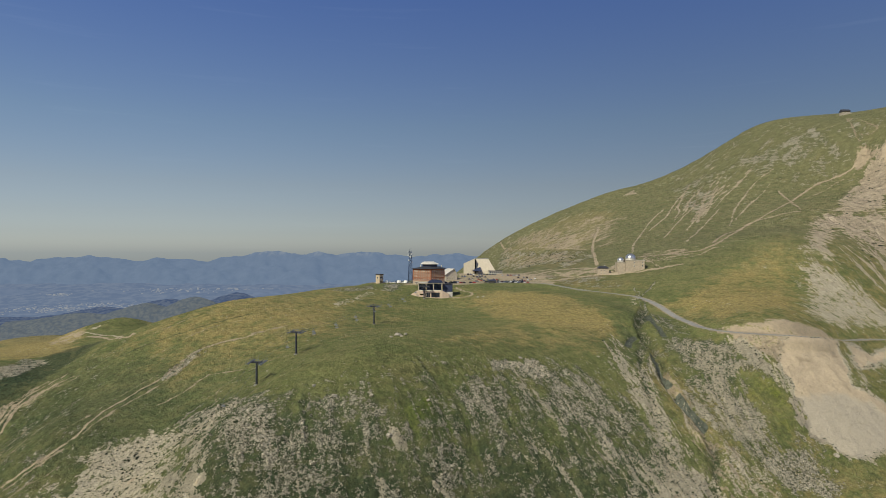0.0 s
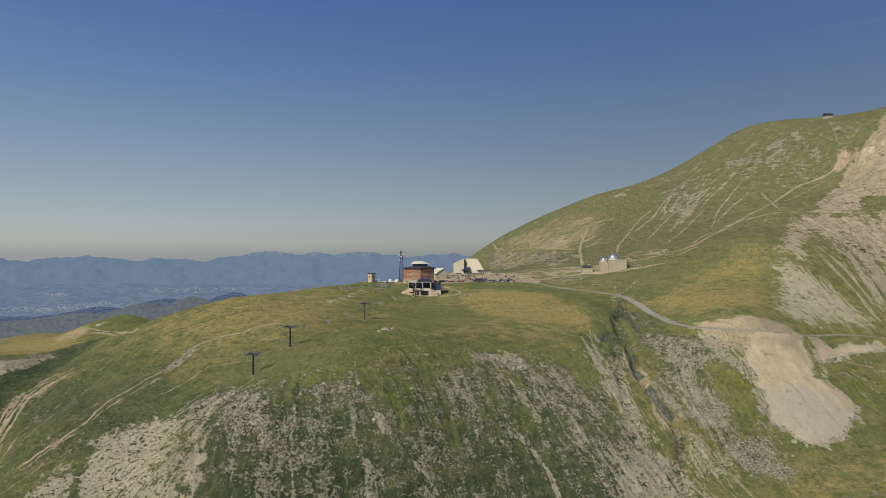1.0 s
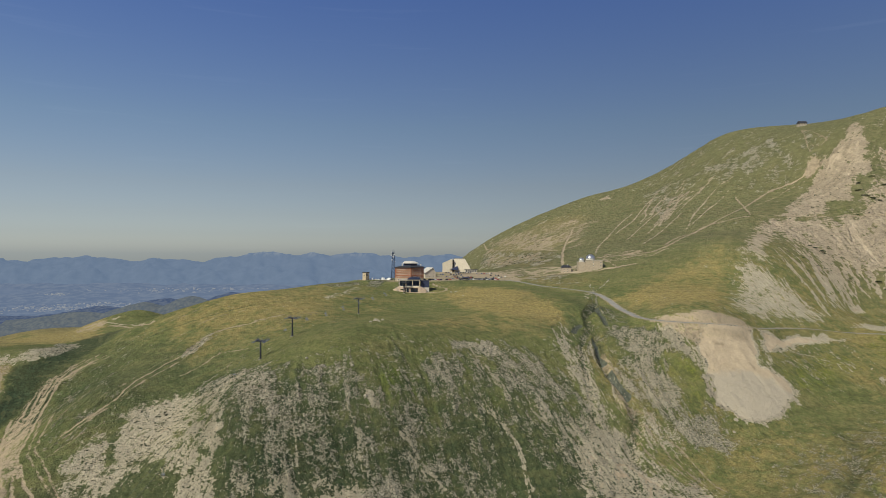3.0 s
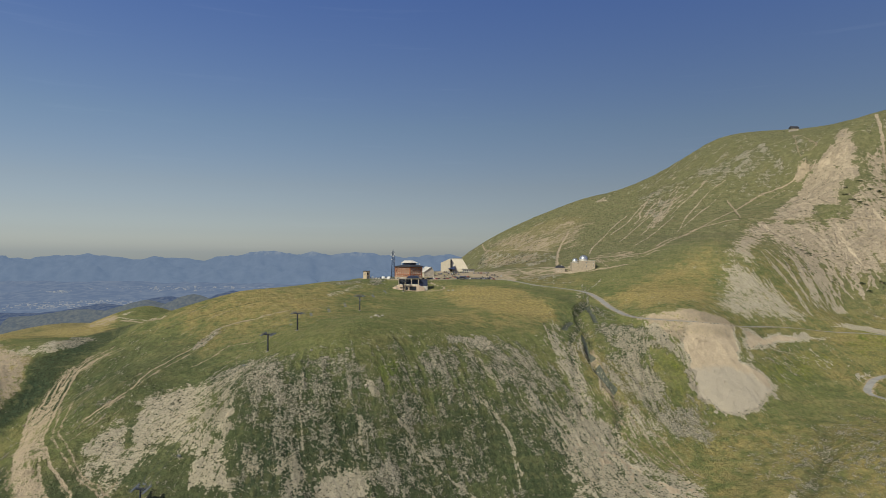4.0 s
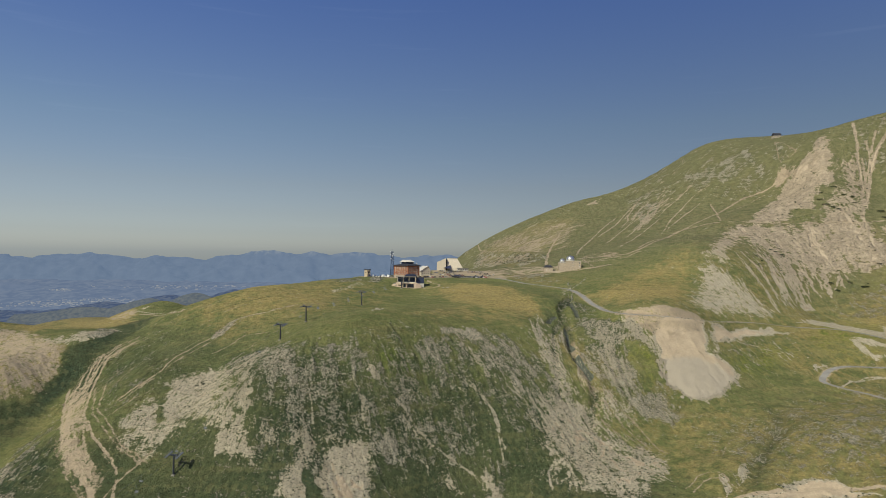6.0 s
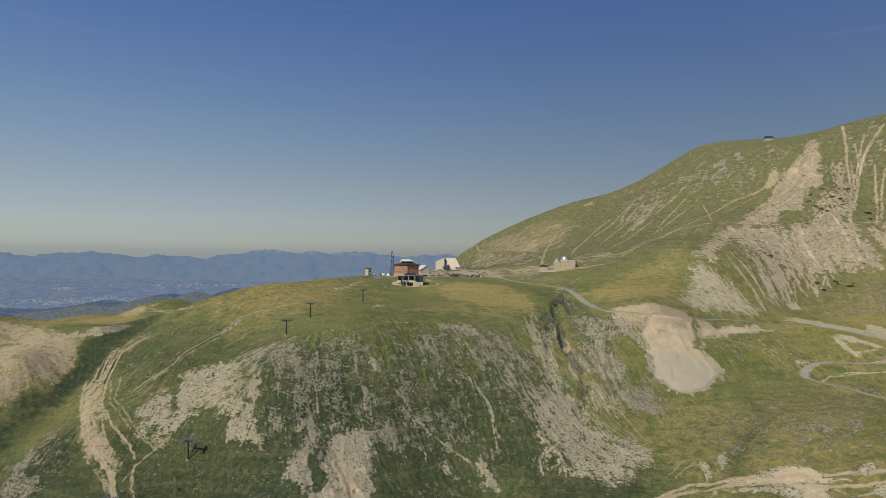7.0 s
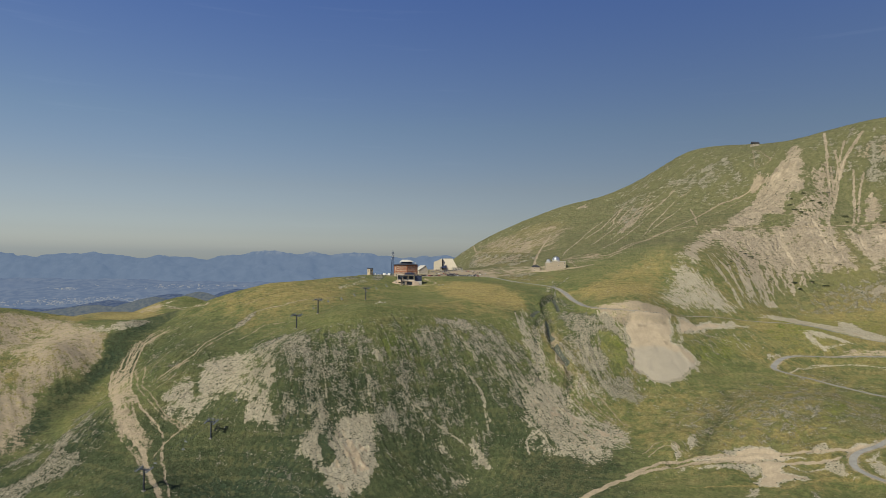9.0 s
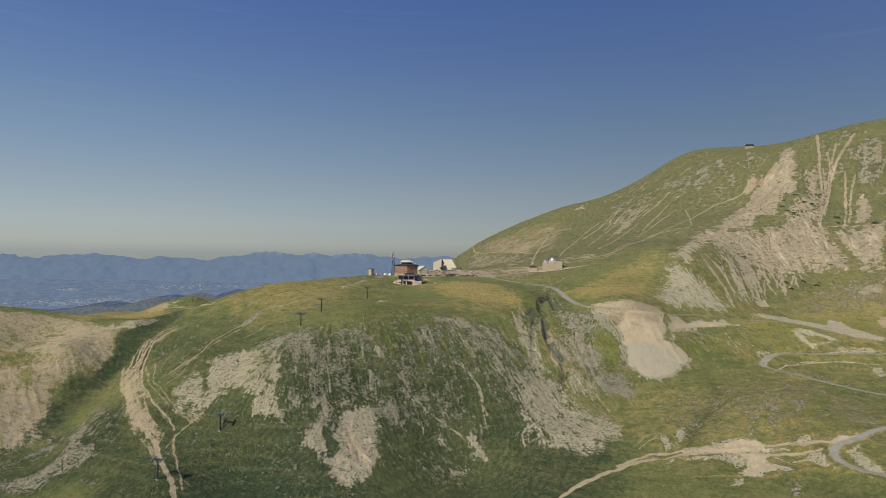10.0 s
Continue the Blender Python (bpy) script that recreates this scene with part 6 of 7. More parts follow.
def build_gable_house():
    z = 2.2
    g = thing("gabled_house", pose(2.5, 640, z, 0, 0, 28) @ Matrix.Diagonal((1, 1, 0.88, 1)), "pale gabled annexe with a pale grey sheet roof behind the hotel", "house")
    made = {}
    facade(g, (0, 0), (13.5, 0), -3, 6.2, WHITE_PLASTER, rows_of(13.5, 4, 1.2, [(1.2, 2.8), (4.0, 5.4)]), made)
    part("gable_wall", hull([(0, 0, 6.2), (13.5, 0, 6.2), (9.8, 0, 12.6), (0, 0.4, 6.2), (13.5, 0.4, 6.2), (9.8, 0.4, 12.6)]), WHITE_PLASTER, g)
    part("side_wall", box(0, 0.4, 0.4, 14, -3, 6.2), WHITE_PLASTER, g)
    part("side_wall", box(13.1, 13.5, 0.4, 14, -3, 6.2), WHITE_PLASTER, g)
    part("back_wall", hull([(0, 14, -3), (13.5, 14, -3), (13.5, 14, 6.2), (0, 14, 6.2), (9.8, 14, 12.6), (0, 14.4, -3), (13.5, 14.4, -3), (13.5, 14.4, 6.2), (0, 14.4, 6.2), (9.8, 14.4, 12.6)]), WHITE_PLASTER, g)
    for a, b in (((-1.0, 5.6), (9.8, 12.9)), ((14.2, 5.1), (9.8, 12.9))):
        part("roof_slope", hull([(a[0], -0.7, a[1]), (b[0], -0.7, b[1]), (a[0], 15, a[1]), (b[0], 15, b[1]), (a[0], -0.7, a[1] + 0.3), (b[0], -0.7, b[1] + 0.3), (a[0], 15, a[1] + 0.3), (b[0], 15, b[1] + 0.3)]), PALE_ROOF, g)


def build_white_hall():
    z = 7.0
    w = thing("mountain_hall", pose(22.6, 690, z), "large pale hall with steep slab-like sloping roofs", "hall")
    part("slab_wing", hull([(0, 0, -3), (12.2, -1, -3), (0, 0, 11.2), (12.2, -1, 16.8), (1.5, 16, -3), (12.2, 16, -3), (1.5, 16, 9.5), (12.2, 16, 15.0)]), WHITE_PLASTER, w, "pale windowless slab wing")
    part("hall_body", hull([(13.8, 1, -3), (35.4, -2, -3), (13.8, 20, -3), (35.4, 20, -3), (14.0, 6, 16.6), (27.8, 6, 16.2), (14.0, 14, 16.6), (27.8, 14, 16.2), (35.0, -1.0, 3.0), (35.0, 20, 3.0), (13.8, 1.2, 3.0)]), WHITE_PLASTER, w)
    # block filling the gap between the wings, its shade put into the colour
    part("recess", box(12.2, 13.8, 4, 15, -3, 15.4), DARK_ROOM, w, "dark block standing for the shaded gap between the wings")
    part("canopy", hull([(9.5, -6, 3.6), (18.5, -6, 2.6), (9.5, 1.5, 3.6), (18.5, 1.5, 7.2), (9.5, -6, 3.9), (18.5, -6, 2.9), (9.5, 1.5, 4.0), (18.5, 1.5, 7.6)]), BLUE_ROOF, w, "dark pitched entrance canopy")
    for x in (10.0, 17.8):
        part("canopy_post", bar((x, -5.6, -1), (x, -5.6, 3.2), 0.15), DARK_STEEL, w)
    part("ridge_cap", box(13.9, 27.9, 5.8, 14.2, 16.4, 16.9, 0.05), GREY_ROOF, w)
    part("roof_window", hull([(24.0, 2.1, 8.6), (27.0, 2.0, 8.6), (24.0, 2.9, 10.0), (27.0, 2.8, 10.0), (24.0, 3.3, 8.6), (27.0, 3.3, 10.0)]), PANE, w, "dark skylight")
    part("annexe", box(27.0, 42.0, -6.0, 2.0, -3, 3.2, 0.08), CONCRETE, w, "low flat-roofed annexe")
    for i in range(6):
        x = 28.0 + 2.3 * i
        win = part("window", box(x, x + 1.7, -6.10, -5.98, 0.6, 2.6), FRAME_WHITE, w)
        part("pane", box(x + 0.12, x + 1.58, -6.14, -6.11, 0.72, 2.48), PANE, win)
    part("annexe_roof", box(26.6, 42.6, -6.6, 2.2, 3.2, 3.6, 0.05), DARK_ROOF, w)


def build_valve_hut():
    z = ground_at(-60, 601)
    k = thing("concrete_hut", pose(-64.2, 600, z), "tall tan concrete service hut with a flat roof", "hut")
    made = {}
    facade(k, (0, 0), (3.6, 0), -2, 8.4, TAN_PLASTER, [(1.1, 2.5, 4.6, 6.2)], made)
    facade(k, (3.6, 0), (6.6, 5.4), -2, 8.4, TAN_PLASTER, [(0.8, 2.6, 0.2, 3.0), (3.4, 5.2, 0.2, 3.0), (0.8, 5.2, 4.6, 6.6)], made)
    part("rear_wall", prism([(6.2, 5.4), (6.2, 5.8), (0, 5.8), (0.0, 0.4), (0.4, 0.4), (0.4, 5.4)], -2, 8.4), TAN_PLASTER, k)
    part("roof_slab", prism([(-0.4, -0.4), (3.9, -0.4), (7.2, 5.4), (7.0, 6.2), (-0.4, 6.2)], 8.4, 8.95), DARK_ROOF, k, "dark flat roof slab")


def build_mast():
    z = ground_at(-31, 606)
    m = thing("radio_mast", pose(-31.5, 606, z), "blue-grey lattice radio mast with dish aerials", "mast")
    high, wide, narrow = 31.0, 2.2, 0.9
    corners = ((-1, -1), (1, -1), (1, 1), (-1, 1))
    for cx, cy in corners:
        part("mast_leg", bar((cx * wide, cy * wide, -1), (cx * narrow, cy * narrow, high), 0.26, 6, 0.18), MAST_PAINT, m)
    for k in range(9):
        a, b = k / 9, (k + 1) / 9
        wa, wb = wide + (narrow - wide) * a, wide + (narrow - wide) * b
        bm = bmesh.new()
        for i in range(4):
            p, q = corners[i], corners[(i + 1) % 4]
            add_bar(bm, (p[0] * wa, p[1] * wa, high * a), (q[0] * wb, q[1] * wb, high * b), 0.13, 5)
            add_bar(bm, (q[0] * wa, q[1] * wa, high * a), (p[0] * wb, p[1] * wb, high * b), 0.13, 5)
            add_bar(bm, (p[0] * wb, p[1] * wb, high * b), (q[0] * wb, q[1] * wb, high * b), 0.13, 5)
        part("bracing", bm, MAST_PAINT, m)
    part("platform", box(-1.7, 1.7, -1.7, 1.7, 24.6, 24.8), MAST_PAINT, m)
    part("platform", box(-1.8, 1.8, -1.8, 1.8, 29.6, 29.8), MAST_PAINT, m)
    for x, y, h, r in ((-2.0, -1.2, 27.0, 0.9), (1.6, -1.6, 28.2, 0.8), (0.2, -1.9, 25.6, 1.0), (-1.3, -1.5, 22.2, 0.8), (1.7, -0.6, 20.4, 0.7), (-2.2, 0.0, 30.6, 0.6)):
        bm = bmesh.new()
        add_bar(bm, (x, y, h), (x - 0.15, y - 0.55, h), r, 12, r * 0.92)
        add_bar(bm, (x, y, h), (x * 0.5, y * 0.5, h), 0.07, 5)
        part("dish", bm, DISH_WHITE, m, "pale drum aerial")
    for x, y in ((-0.8, 0), (0.8, 0.4), (0, -0.8)):
        part("whip_aerial", bar((x, y, high - 0.5), (x, y, high + 2.4), 0.06, 5), MAST_PAINT, m)


def dome_mesh(r, squash, seg=28, rings=9):
    bm = bmesh.new()
    prev = None
    for k in range(rings + 1):
        a = math.pi / 2 * k / rings
        ring = [bm.verts.new((r * math.cos(a) * math.cos(2 * math.pi * i / seg), r * math.cos(a) * math.sin(2 * math.pi * i / seg), r * squash * math.sin(a))) for i in range(seg)] if k < rings else [bm.verts.new((0, 0, r * squash))]
        if prev:
            for i in range(seg):
                j = (i + 1) % seg
                bm.faces.new((prev[i], prev[j], ring[j], ring[i]) if len(ring) > 1 else (prev[i], prev[j], ring[0]))
        prev = ring
    return bm


def build_observatory():
    z = ground_at(194, 642) - 0.4
    o = thing("observatory", pose(179.0, 641, z), "cream observatory building with two silvery metal domes", "observatory")
    made = {}
    main = [(7.6, 0), (26.4, -1.2), (27.6, 11), (8.2, 12)]
    for i in range(4):
        a, b = main[i], main[(i + 1) % 4]
        n = math.dist(a, b)
        ops = [(u, u + 1.3, lo, lo + 1.9) for u in ((n * 0.42, n * 0.86) if i == 0 else (n * 0.3, n * 0.7)) for lo in (4.8, 8.4)]
        facade(o, a, b, -3, 11.6, PLASTER, ops, made)
    part("roof_slab", prism([(7.3, -0.3), (26.7, -1.5), (27.9, 11.3), (7.9, 12.3)], 11.6, 12.1), CONCRETE, o)
    # solid core painted dark where the rooms would be unlit
    part("core", prism([(8.4, 0.7), (25.8, -0.4), (26.9, 10.4), (8.9, 11.3)], -2, 11.2), DARK_ROOM, o)
    part("low_wing", prism([(-0.6, 1.5), (7.5, 0.9), (8.1, 11.0), (-0.4, 11.0)], -3, 9.6), PLASTER, o)
    part("low_wing_roof", prism([(-0.9, 1.2), (7.3, 0.6), (7.9, 11.3), (-0.7, 11.3)], 9.6, 10.0), CONCRETE, o)
    for x, y, r, base in ((14.2, 5.8, 5.3, 12.1), (4.0, 6.0, 3.4, 10.0)):
        part("drum", bar((x, y, base), (x, y, base + 1.6), r * 0.97, 28), CONCRETE, o)
        dome = part("dome", dome_mesh(r, 0.92), DOME_METAL, o, "silvery metal dome", smooth=True)
        dome.matrix_local = pose(x, y, base + 1.6)
        shutter = bmesh.new()
        for k in range(9):
            a = math.pi / 2 * k / 9 * 1.05
            b = math.pi / 2 * (k + 1) / 9 * 1.05
            pa, pb = (math.cos(a) * (r + 0.06), math.sin(a) * (r * 0.92 + 0.06)), (math.cos(b) * (r + 0.06), math.sin(b) * (r * 0.92 + 0.06))
            for s in (-1, 1):
                add_bar(shutter, (s * r * 0.16, -pa[0], pa[1]), (s * r * 0.16, -pb[0], pb[1]), 0.09, 5)
        part("shutter_rail", shutter, STEEL, dome)
    part("retaining_wall", prism([(-16, 6.5), (-1, -1.6), (7.6, -1.8), (7.6, -1.2), (-0.6, -1.0), (-15.6, 7.0)], -5, [-2.2, -0.6, 0.4, 0.4, -0.6, -2.2]), PLASTER, o, "low stone retaining wall")


def build_keeper_house():
    z = ground_at(163, 650) - 0.3
    k = thing("keeper_house", pose(160.0, 648, z), "small cream stone house with a dark sheet roof", "house")
    made = {}
    facade(k, (0, 0), (11.0, -1.0), -3, 6.4, PLASTER, [(u, u + 1.1, lo, lo + 1.5) for u in (2.6, 6.2) for lo in (0.8, 3.6)], made)
    part("walls", prism([(11.0, -0.6), (11.8, 7.5), (0.4, 8.0), (0.0, 0.4), (0.4, 0.4), (0.8, 7.5), (11.3, 7.1), (10.6, -0.5)], -3, 6.4), PLASTER, k)
    part("roof", hull([(-0.5, -0.6, 6.4), (11.6, -1.6, 6.4), (12.3, 8.1, 6.4), (-0.1, 8.6, 6.4), (2.4, 3.8, 9.0), (9.0, 3.2, 9.0)]), DARK_ROOF, k)
    part("chimney", box(7.4, 8.2, 3.0, 3.8, 7.6, 9.9, 0.05), CONCRETE, k)


def build_refuge():
    z = ground_at(690, 1074) + 0.4
    r = thing("summit_refuge", pose(683, 1072, z), "stone mountain refuge with a dark roof on the ridge", "mountain hut")
    made = {}
    facade(r, (0, 0), (13.5, 0), -4, 4.6, REFUGE_STONE, rows_of(13.5, 5, 1.1, [(1.4, 2.8)]), made)
    part("walls", prism([(13.5, 0.4), (13.5, 8.5), (0, 8.5), (0, 0.4), (0.4, 0.4), (0.4, 8.1), (13.1, 8.1), (13.1, 0.4)], -4, 4.6), REFUGE_STONE, r)
    part("roof", hull([(-0.9, -1.2, 4.2), (14.4, -1.2, 4.2), (14.4, 9.7, 4.2), (-0.9, 9.7, 4.2), (-0.6, 4.2, 8.4), (14.1, 4.2, 8.4)]), DARK_ROOF, r)
    part("terrace", prism([(-6, -3.0), (19, -3.0), (19, 0), (-6, 0)], -4, 0.1), REFUGE_STONE, r, "stone terrace")


REFUGE_STONE = worn("refuge_stone", (0.36, 0.31, 0.24), 0.7)
build_hotel()
build_station()
build_gable_house()
build_white_hall()
build_valve_hut()
build_mast()
build_observatory()
build_keeper_house()
build_refuge()

# ---- the chairlift ----
LIFT_TOP = Vector((-9.0, 560.0))
LIFT_LOW = Vector((-151.0, 160.0))
LIFT_WAY = (LIFT_TOP - LIFT_LOW).normalized()
LIFT_SIDE = Vector((LIFT_WAY.y, -LIFT_WAY.x))
LIFT_TURN = math.degrees(math.atan2(LIFT_WAY.y, LIFT_WAY.x)) - 90
GAUGE = 2.6  # from the middle of the line to each rope


FOOTING = worn("stained_footing_concrete", (0.27, 0.25, 0.21), 0.65)


def build_pylon(y, high, tilt):
    t = (y - LIFT_LOW.y) / LIFT_WAY.y
    at = LIFT_LOW + LIFT_WAY * t
    z = ground_at(at.x, at.y)
    p = thing("chairlift_pylon", pose(at.x, at.y, z, 0, 0, LIFT_TURN), "dark steel chairlift pylon with sheave trains and catwalks", "lift pylon", "pylons of the chairlift")
    part("footing", prism([(-0.95, -0.95), (0.95, -0.95), (0.95, 0.95), (-0.95, 0.95)], -1.6, 0.30), FOOTING, p, "weathered concrete footing")
    part("pole", bar((0, 0, 0.4), (0, 0, high - 0.3), 0.56, 12, 0.44), DARK_STEEL, p)
    part("base_flange", bar((0, 0, 0.45), (0, 0, 0.62), 0.75, 12), DARK_STEEL, p)
    head = Matrix.Translation((0, 0, high)) @ Matrix.Rotation(radians(tilt), 4, "X")
    bm = box(-3.2, 3.2, -0.45, 0.45, -0.42, 0.42, 0.05)
    arm = part("crossarm", bm, DARK_STEEL, p)
    arm.matrix_local = head
    bm = bmesh.new()
    for s in (-1, 1):
        add_bar(bm, (s * 1.9, 0, 0.2), (s * 1.6, 0, 1.5), 0.10, 6)
        add_bar(bm, (s * 1.6, 0, 1.5), (s * 0.3, 0, 0.2), 0.08, 6)
    add_bar(bm, (-1.6, 0, 1.5), (1.6, 0, 1.5), 0.08, 6)
    gantry = part("lifting_frame", bm, STEEL, p)
    gantry.matrix_local = head
    for s in (-1, 1):
        bm = bmesh.new()
        add_box(bm, s * GAUGE - 0.09, s * GAUGE + 0.09, -2.3, 2.3, 0.22, 0.42)
        for k in range(6):
            c = -2.1 + 0.84 * k
            add_bar(bm, (s * GAUGE - 0.10, c, 0.52), (s * GAUGE + 0.10, c, 0.52), 0.27, 10)
        train = part("sheave_train", bm, STEEL, p, "row of rope sheaves")
        train.matrix_local = head
        bm = bmesh.new()
        u0, u1 = (s * 3.0, s * 4.4) if s > 0 else (s * 4.4, s * 3.0)
        for k in range(13):
            c = -3.1 + 0.5 * k
            add_box(bm, u0, u1, c, c + 0.44, -0.08, 0.0)
        add_box(bm, u0, u0 + 0.07, -3.2, 3.4, -0.22, 0.04)
        add_box(bm, u1 - 0.07, u1, -3.2, 3.4, -0.22, 0.04)
        outer = u1 if s > 0 else u0
        add_bar(bm, (outer, -3.1, 1.0), (outer, 3.3, 1.0), 0.06, 5)
        for c in (-3.1, -1.0, 1.1, 3.3):
            add_bar(bm, (outer, c, 0), (outer, c, 1.0), 0.06, 5)
        walkway = part("catwalk", bm, STEEL, train, "grated catwalk")
    bm = bmesh.new()
    for s in (-0.22, 0.22):
        add_bar(bm, (s, -0.62, 1.2), (s, -0.55, high - 0.2), 0.035, 5)
    for k in range(int((high - 1.6) / 0.6)):
        add_bar(bm, (-0.22, -0.6, 1.5 + 0.6 * k), (0.22, -0.6, 1.5 + 0.6 * k), 0.025, 5)
    part("ladder", bm, STEEL, p)
    return at, z + high + 0.82, t


PYLONS = [(160.0, 13.0, 14), (217.0, 11.5, 20), (319.0, 11.4, 14), (353.0, 12.4, 6), (447.0, 12.6, 4), (539.5, 10.4, 0)]
TOPS = [build_pylon(*row) for row in PYLONS]
STOPS = [(TOPS[0][2] - 70, TOPS[0][1] - 34)] + [(t, h) for _, h, t in TOPS] + [((LIFT_TOP - LIFT_LOW).length - 12, 2.2)]


def rope_height(t):
    """Height of the rope along the line, with a little sag in each span."""
    for (a, ha), (b, hb) in zip(STOPS, STOPS[1:]):
        if t <= b:
            u = (t - a) / (b - a)
            return ha + (hb - ha) * u - 4 * 0.00022 * (b - a) ** 2 * u * (1 - u)
    return STOPS[-1][1]


def build_rope(side):
    bm = bmesh.new()
    at = np.linspace(STOPS[0][0], STOPS[-1][0], 70)
    pts = []
    for t in at:
        p = LIFT_LOW + LIFT_WAY * t + LIFT_SIDE * GAUGE * side
        pts.append((p.x, p.y, rope_height(t)))
    for a, b in zip(pts, pts[1:]):
        add_bar(bm, a, b, 0.035, 5)
    ob = part("haul_rope", bm, STEEL)
    return tagged(ob, "thin steel haul rope of the chairlift", "cable", "ropes of the chairlift")


CHAIR_GREY = worn("grey_chair_paint", (0.15, 0.155, 0.165), 0.8, rough=0.6)


def build_chair():
    c = thing("lift_chair", Matrix(), "grey four-seat lift chair hanging from the rope", "lift chair", "chairs on the rope")
    bm = bmesh.new()
    add_bar(bm, (0, 0, 0), (0, 0, -1.0), 0.05, 6)
    add_bar(bm, (0, 0, -1.0), (0, 0.55, -1.7), 0.05, 6)
    add_bar(bm, (0, 0.55, -1.7), (0, 0.55, -2.5), 0.05, 6)
    add_bar(bm, (-1.05, 0.55, -2.5), (1.05, 0.55, -2.5), 0.05, 6)
    part("hanger", bm, STEEL, c)
    part("grip", box(-0.12, 0.12, -0.25, 0.25, -0.10, 0.16, 0.02), DARK_STEEL, c)
    for s in (-1, 1):
        bm = bmesh.new()
        add_bar(bm, (s * 1.05, 0.55, -2.5), (s * 1.05, 0.45, -3.6), 0.045, 6)
        add_bar(bm, (s * 1.05, 0.45, -3.6), (s * 1.05, -0.25, -3.6), 0.045, 6)
        part("side_frame", bm, STEEL, c)
    part("seat", box(-1.03, 1.03, -0.22, 0.42, -3.62, -3.50, 0.03), CHAIR_GREY, c)
    part("backrest", box(-1.03, 1.03, 0.43, 0.51, -3.40, -2.80, 0.03), CHAIR_GREY, c)
    bm = bmesh.new()
    add_bar(bm, (-0.9, -0.45, -3.1), (0.9, -0.45, -3.1), 0.035, 6)
    add_bar(bm, (-0.8, -0.55, -4.1), (0.8, -0.55, -4.1), 0.035, 6)
    add_bar(bm, (0, -0.45, -3.1), (0, -0.55, -4.1), 0.03, 6)
    for s in (-1, 1):
        add_bar(bm, (s * 1.05, 0.5, -2.9), (s * 0.9, -0.45, -3.1), 0.035, 6)
    part("safety_bar", bm, STEEL, c)
    return c


build_rope(-1)
build_rope(1)
_first = None
for _side, _start in ((-1, 12.0), (1, 3.0)):
    for _k in range(15):
        _t = _start + 27.0 * _k
        if _t > STOPS[-1][0] - 14 or any(abs(_t - s[0]) < 4.0 for s in STOPS):
            continue
        _p = LIFT_LOW + LIFT_WAY * _t + LIFT_SIDE * GAUGE * _side
        _m = pose(_p.x, _p.y, rope_height(_t) - 0.05, 0, 0, LIFT_TURN + (0 if _side > 0 else 180))
        if _first is None:
            _first = build_chair()
            _first.matrix_world = _m
        else:
            copy_thing(_first, _m)

# ---- cars ----
PAINTS = {
    "white": worn("white_car_paint", (0.72, 0.71, 0.68), 0.9, rough=0.3),
    "silver": worn("silver_car_paint", (0.38, 0.39, 0.40), 0.85, rough=0.3, metal=0.4),
    "black": worn("black_car_paint", (0.020, 0.021, 0.024), 0.8, rough=0.25),
    "blue": worn("blue_car_paint", (0.030, 0.055, 0.150), 0.8, rough=0.28),
    "red": worn("red_car_paint", (0.32, 0.030, 0.022), 0.8, rough=0.3),
    "grey": worn("grey_car_paint", (0.11, 0.115, 0.125), 0.8, rough=0.3),
}


def loft(sections):
    """A closed body through like cross-sections (lists of points)."""
    bm = bmesh.new()
    rings = [[bm.verts.new(p) for p in s] for s in sections]
    for a, b in zip(rings, rings[1:]):
        for i in range(len(a)):
            j = (i + 1) % len(a)
            bm.faces.new((a[i], a[j], b[j], b[i]))
    bm.faces.new(rings[0][::-1])
    bm.faces.new(rings[-1])
    return bm


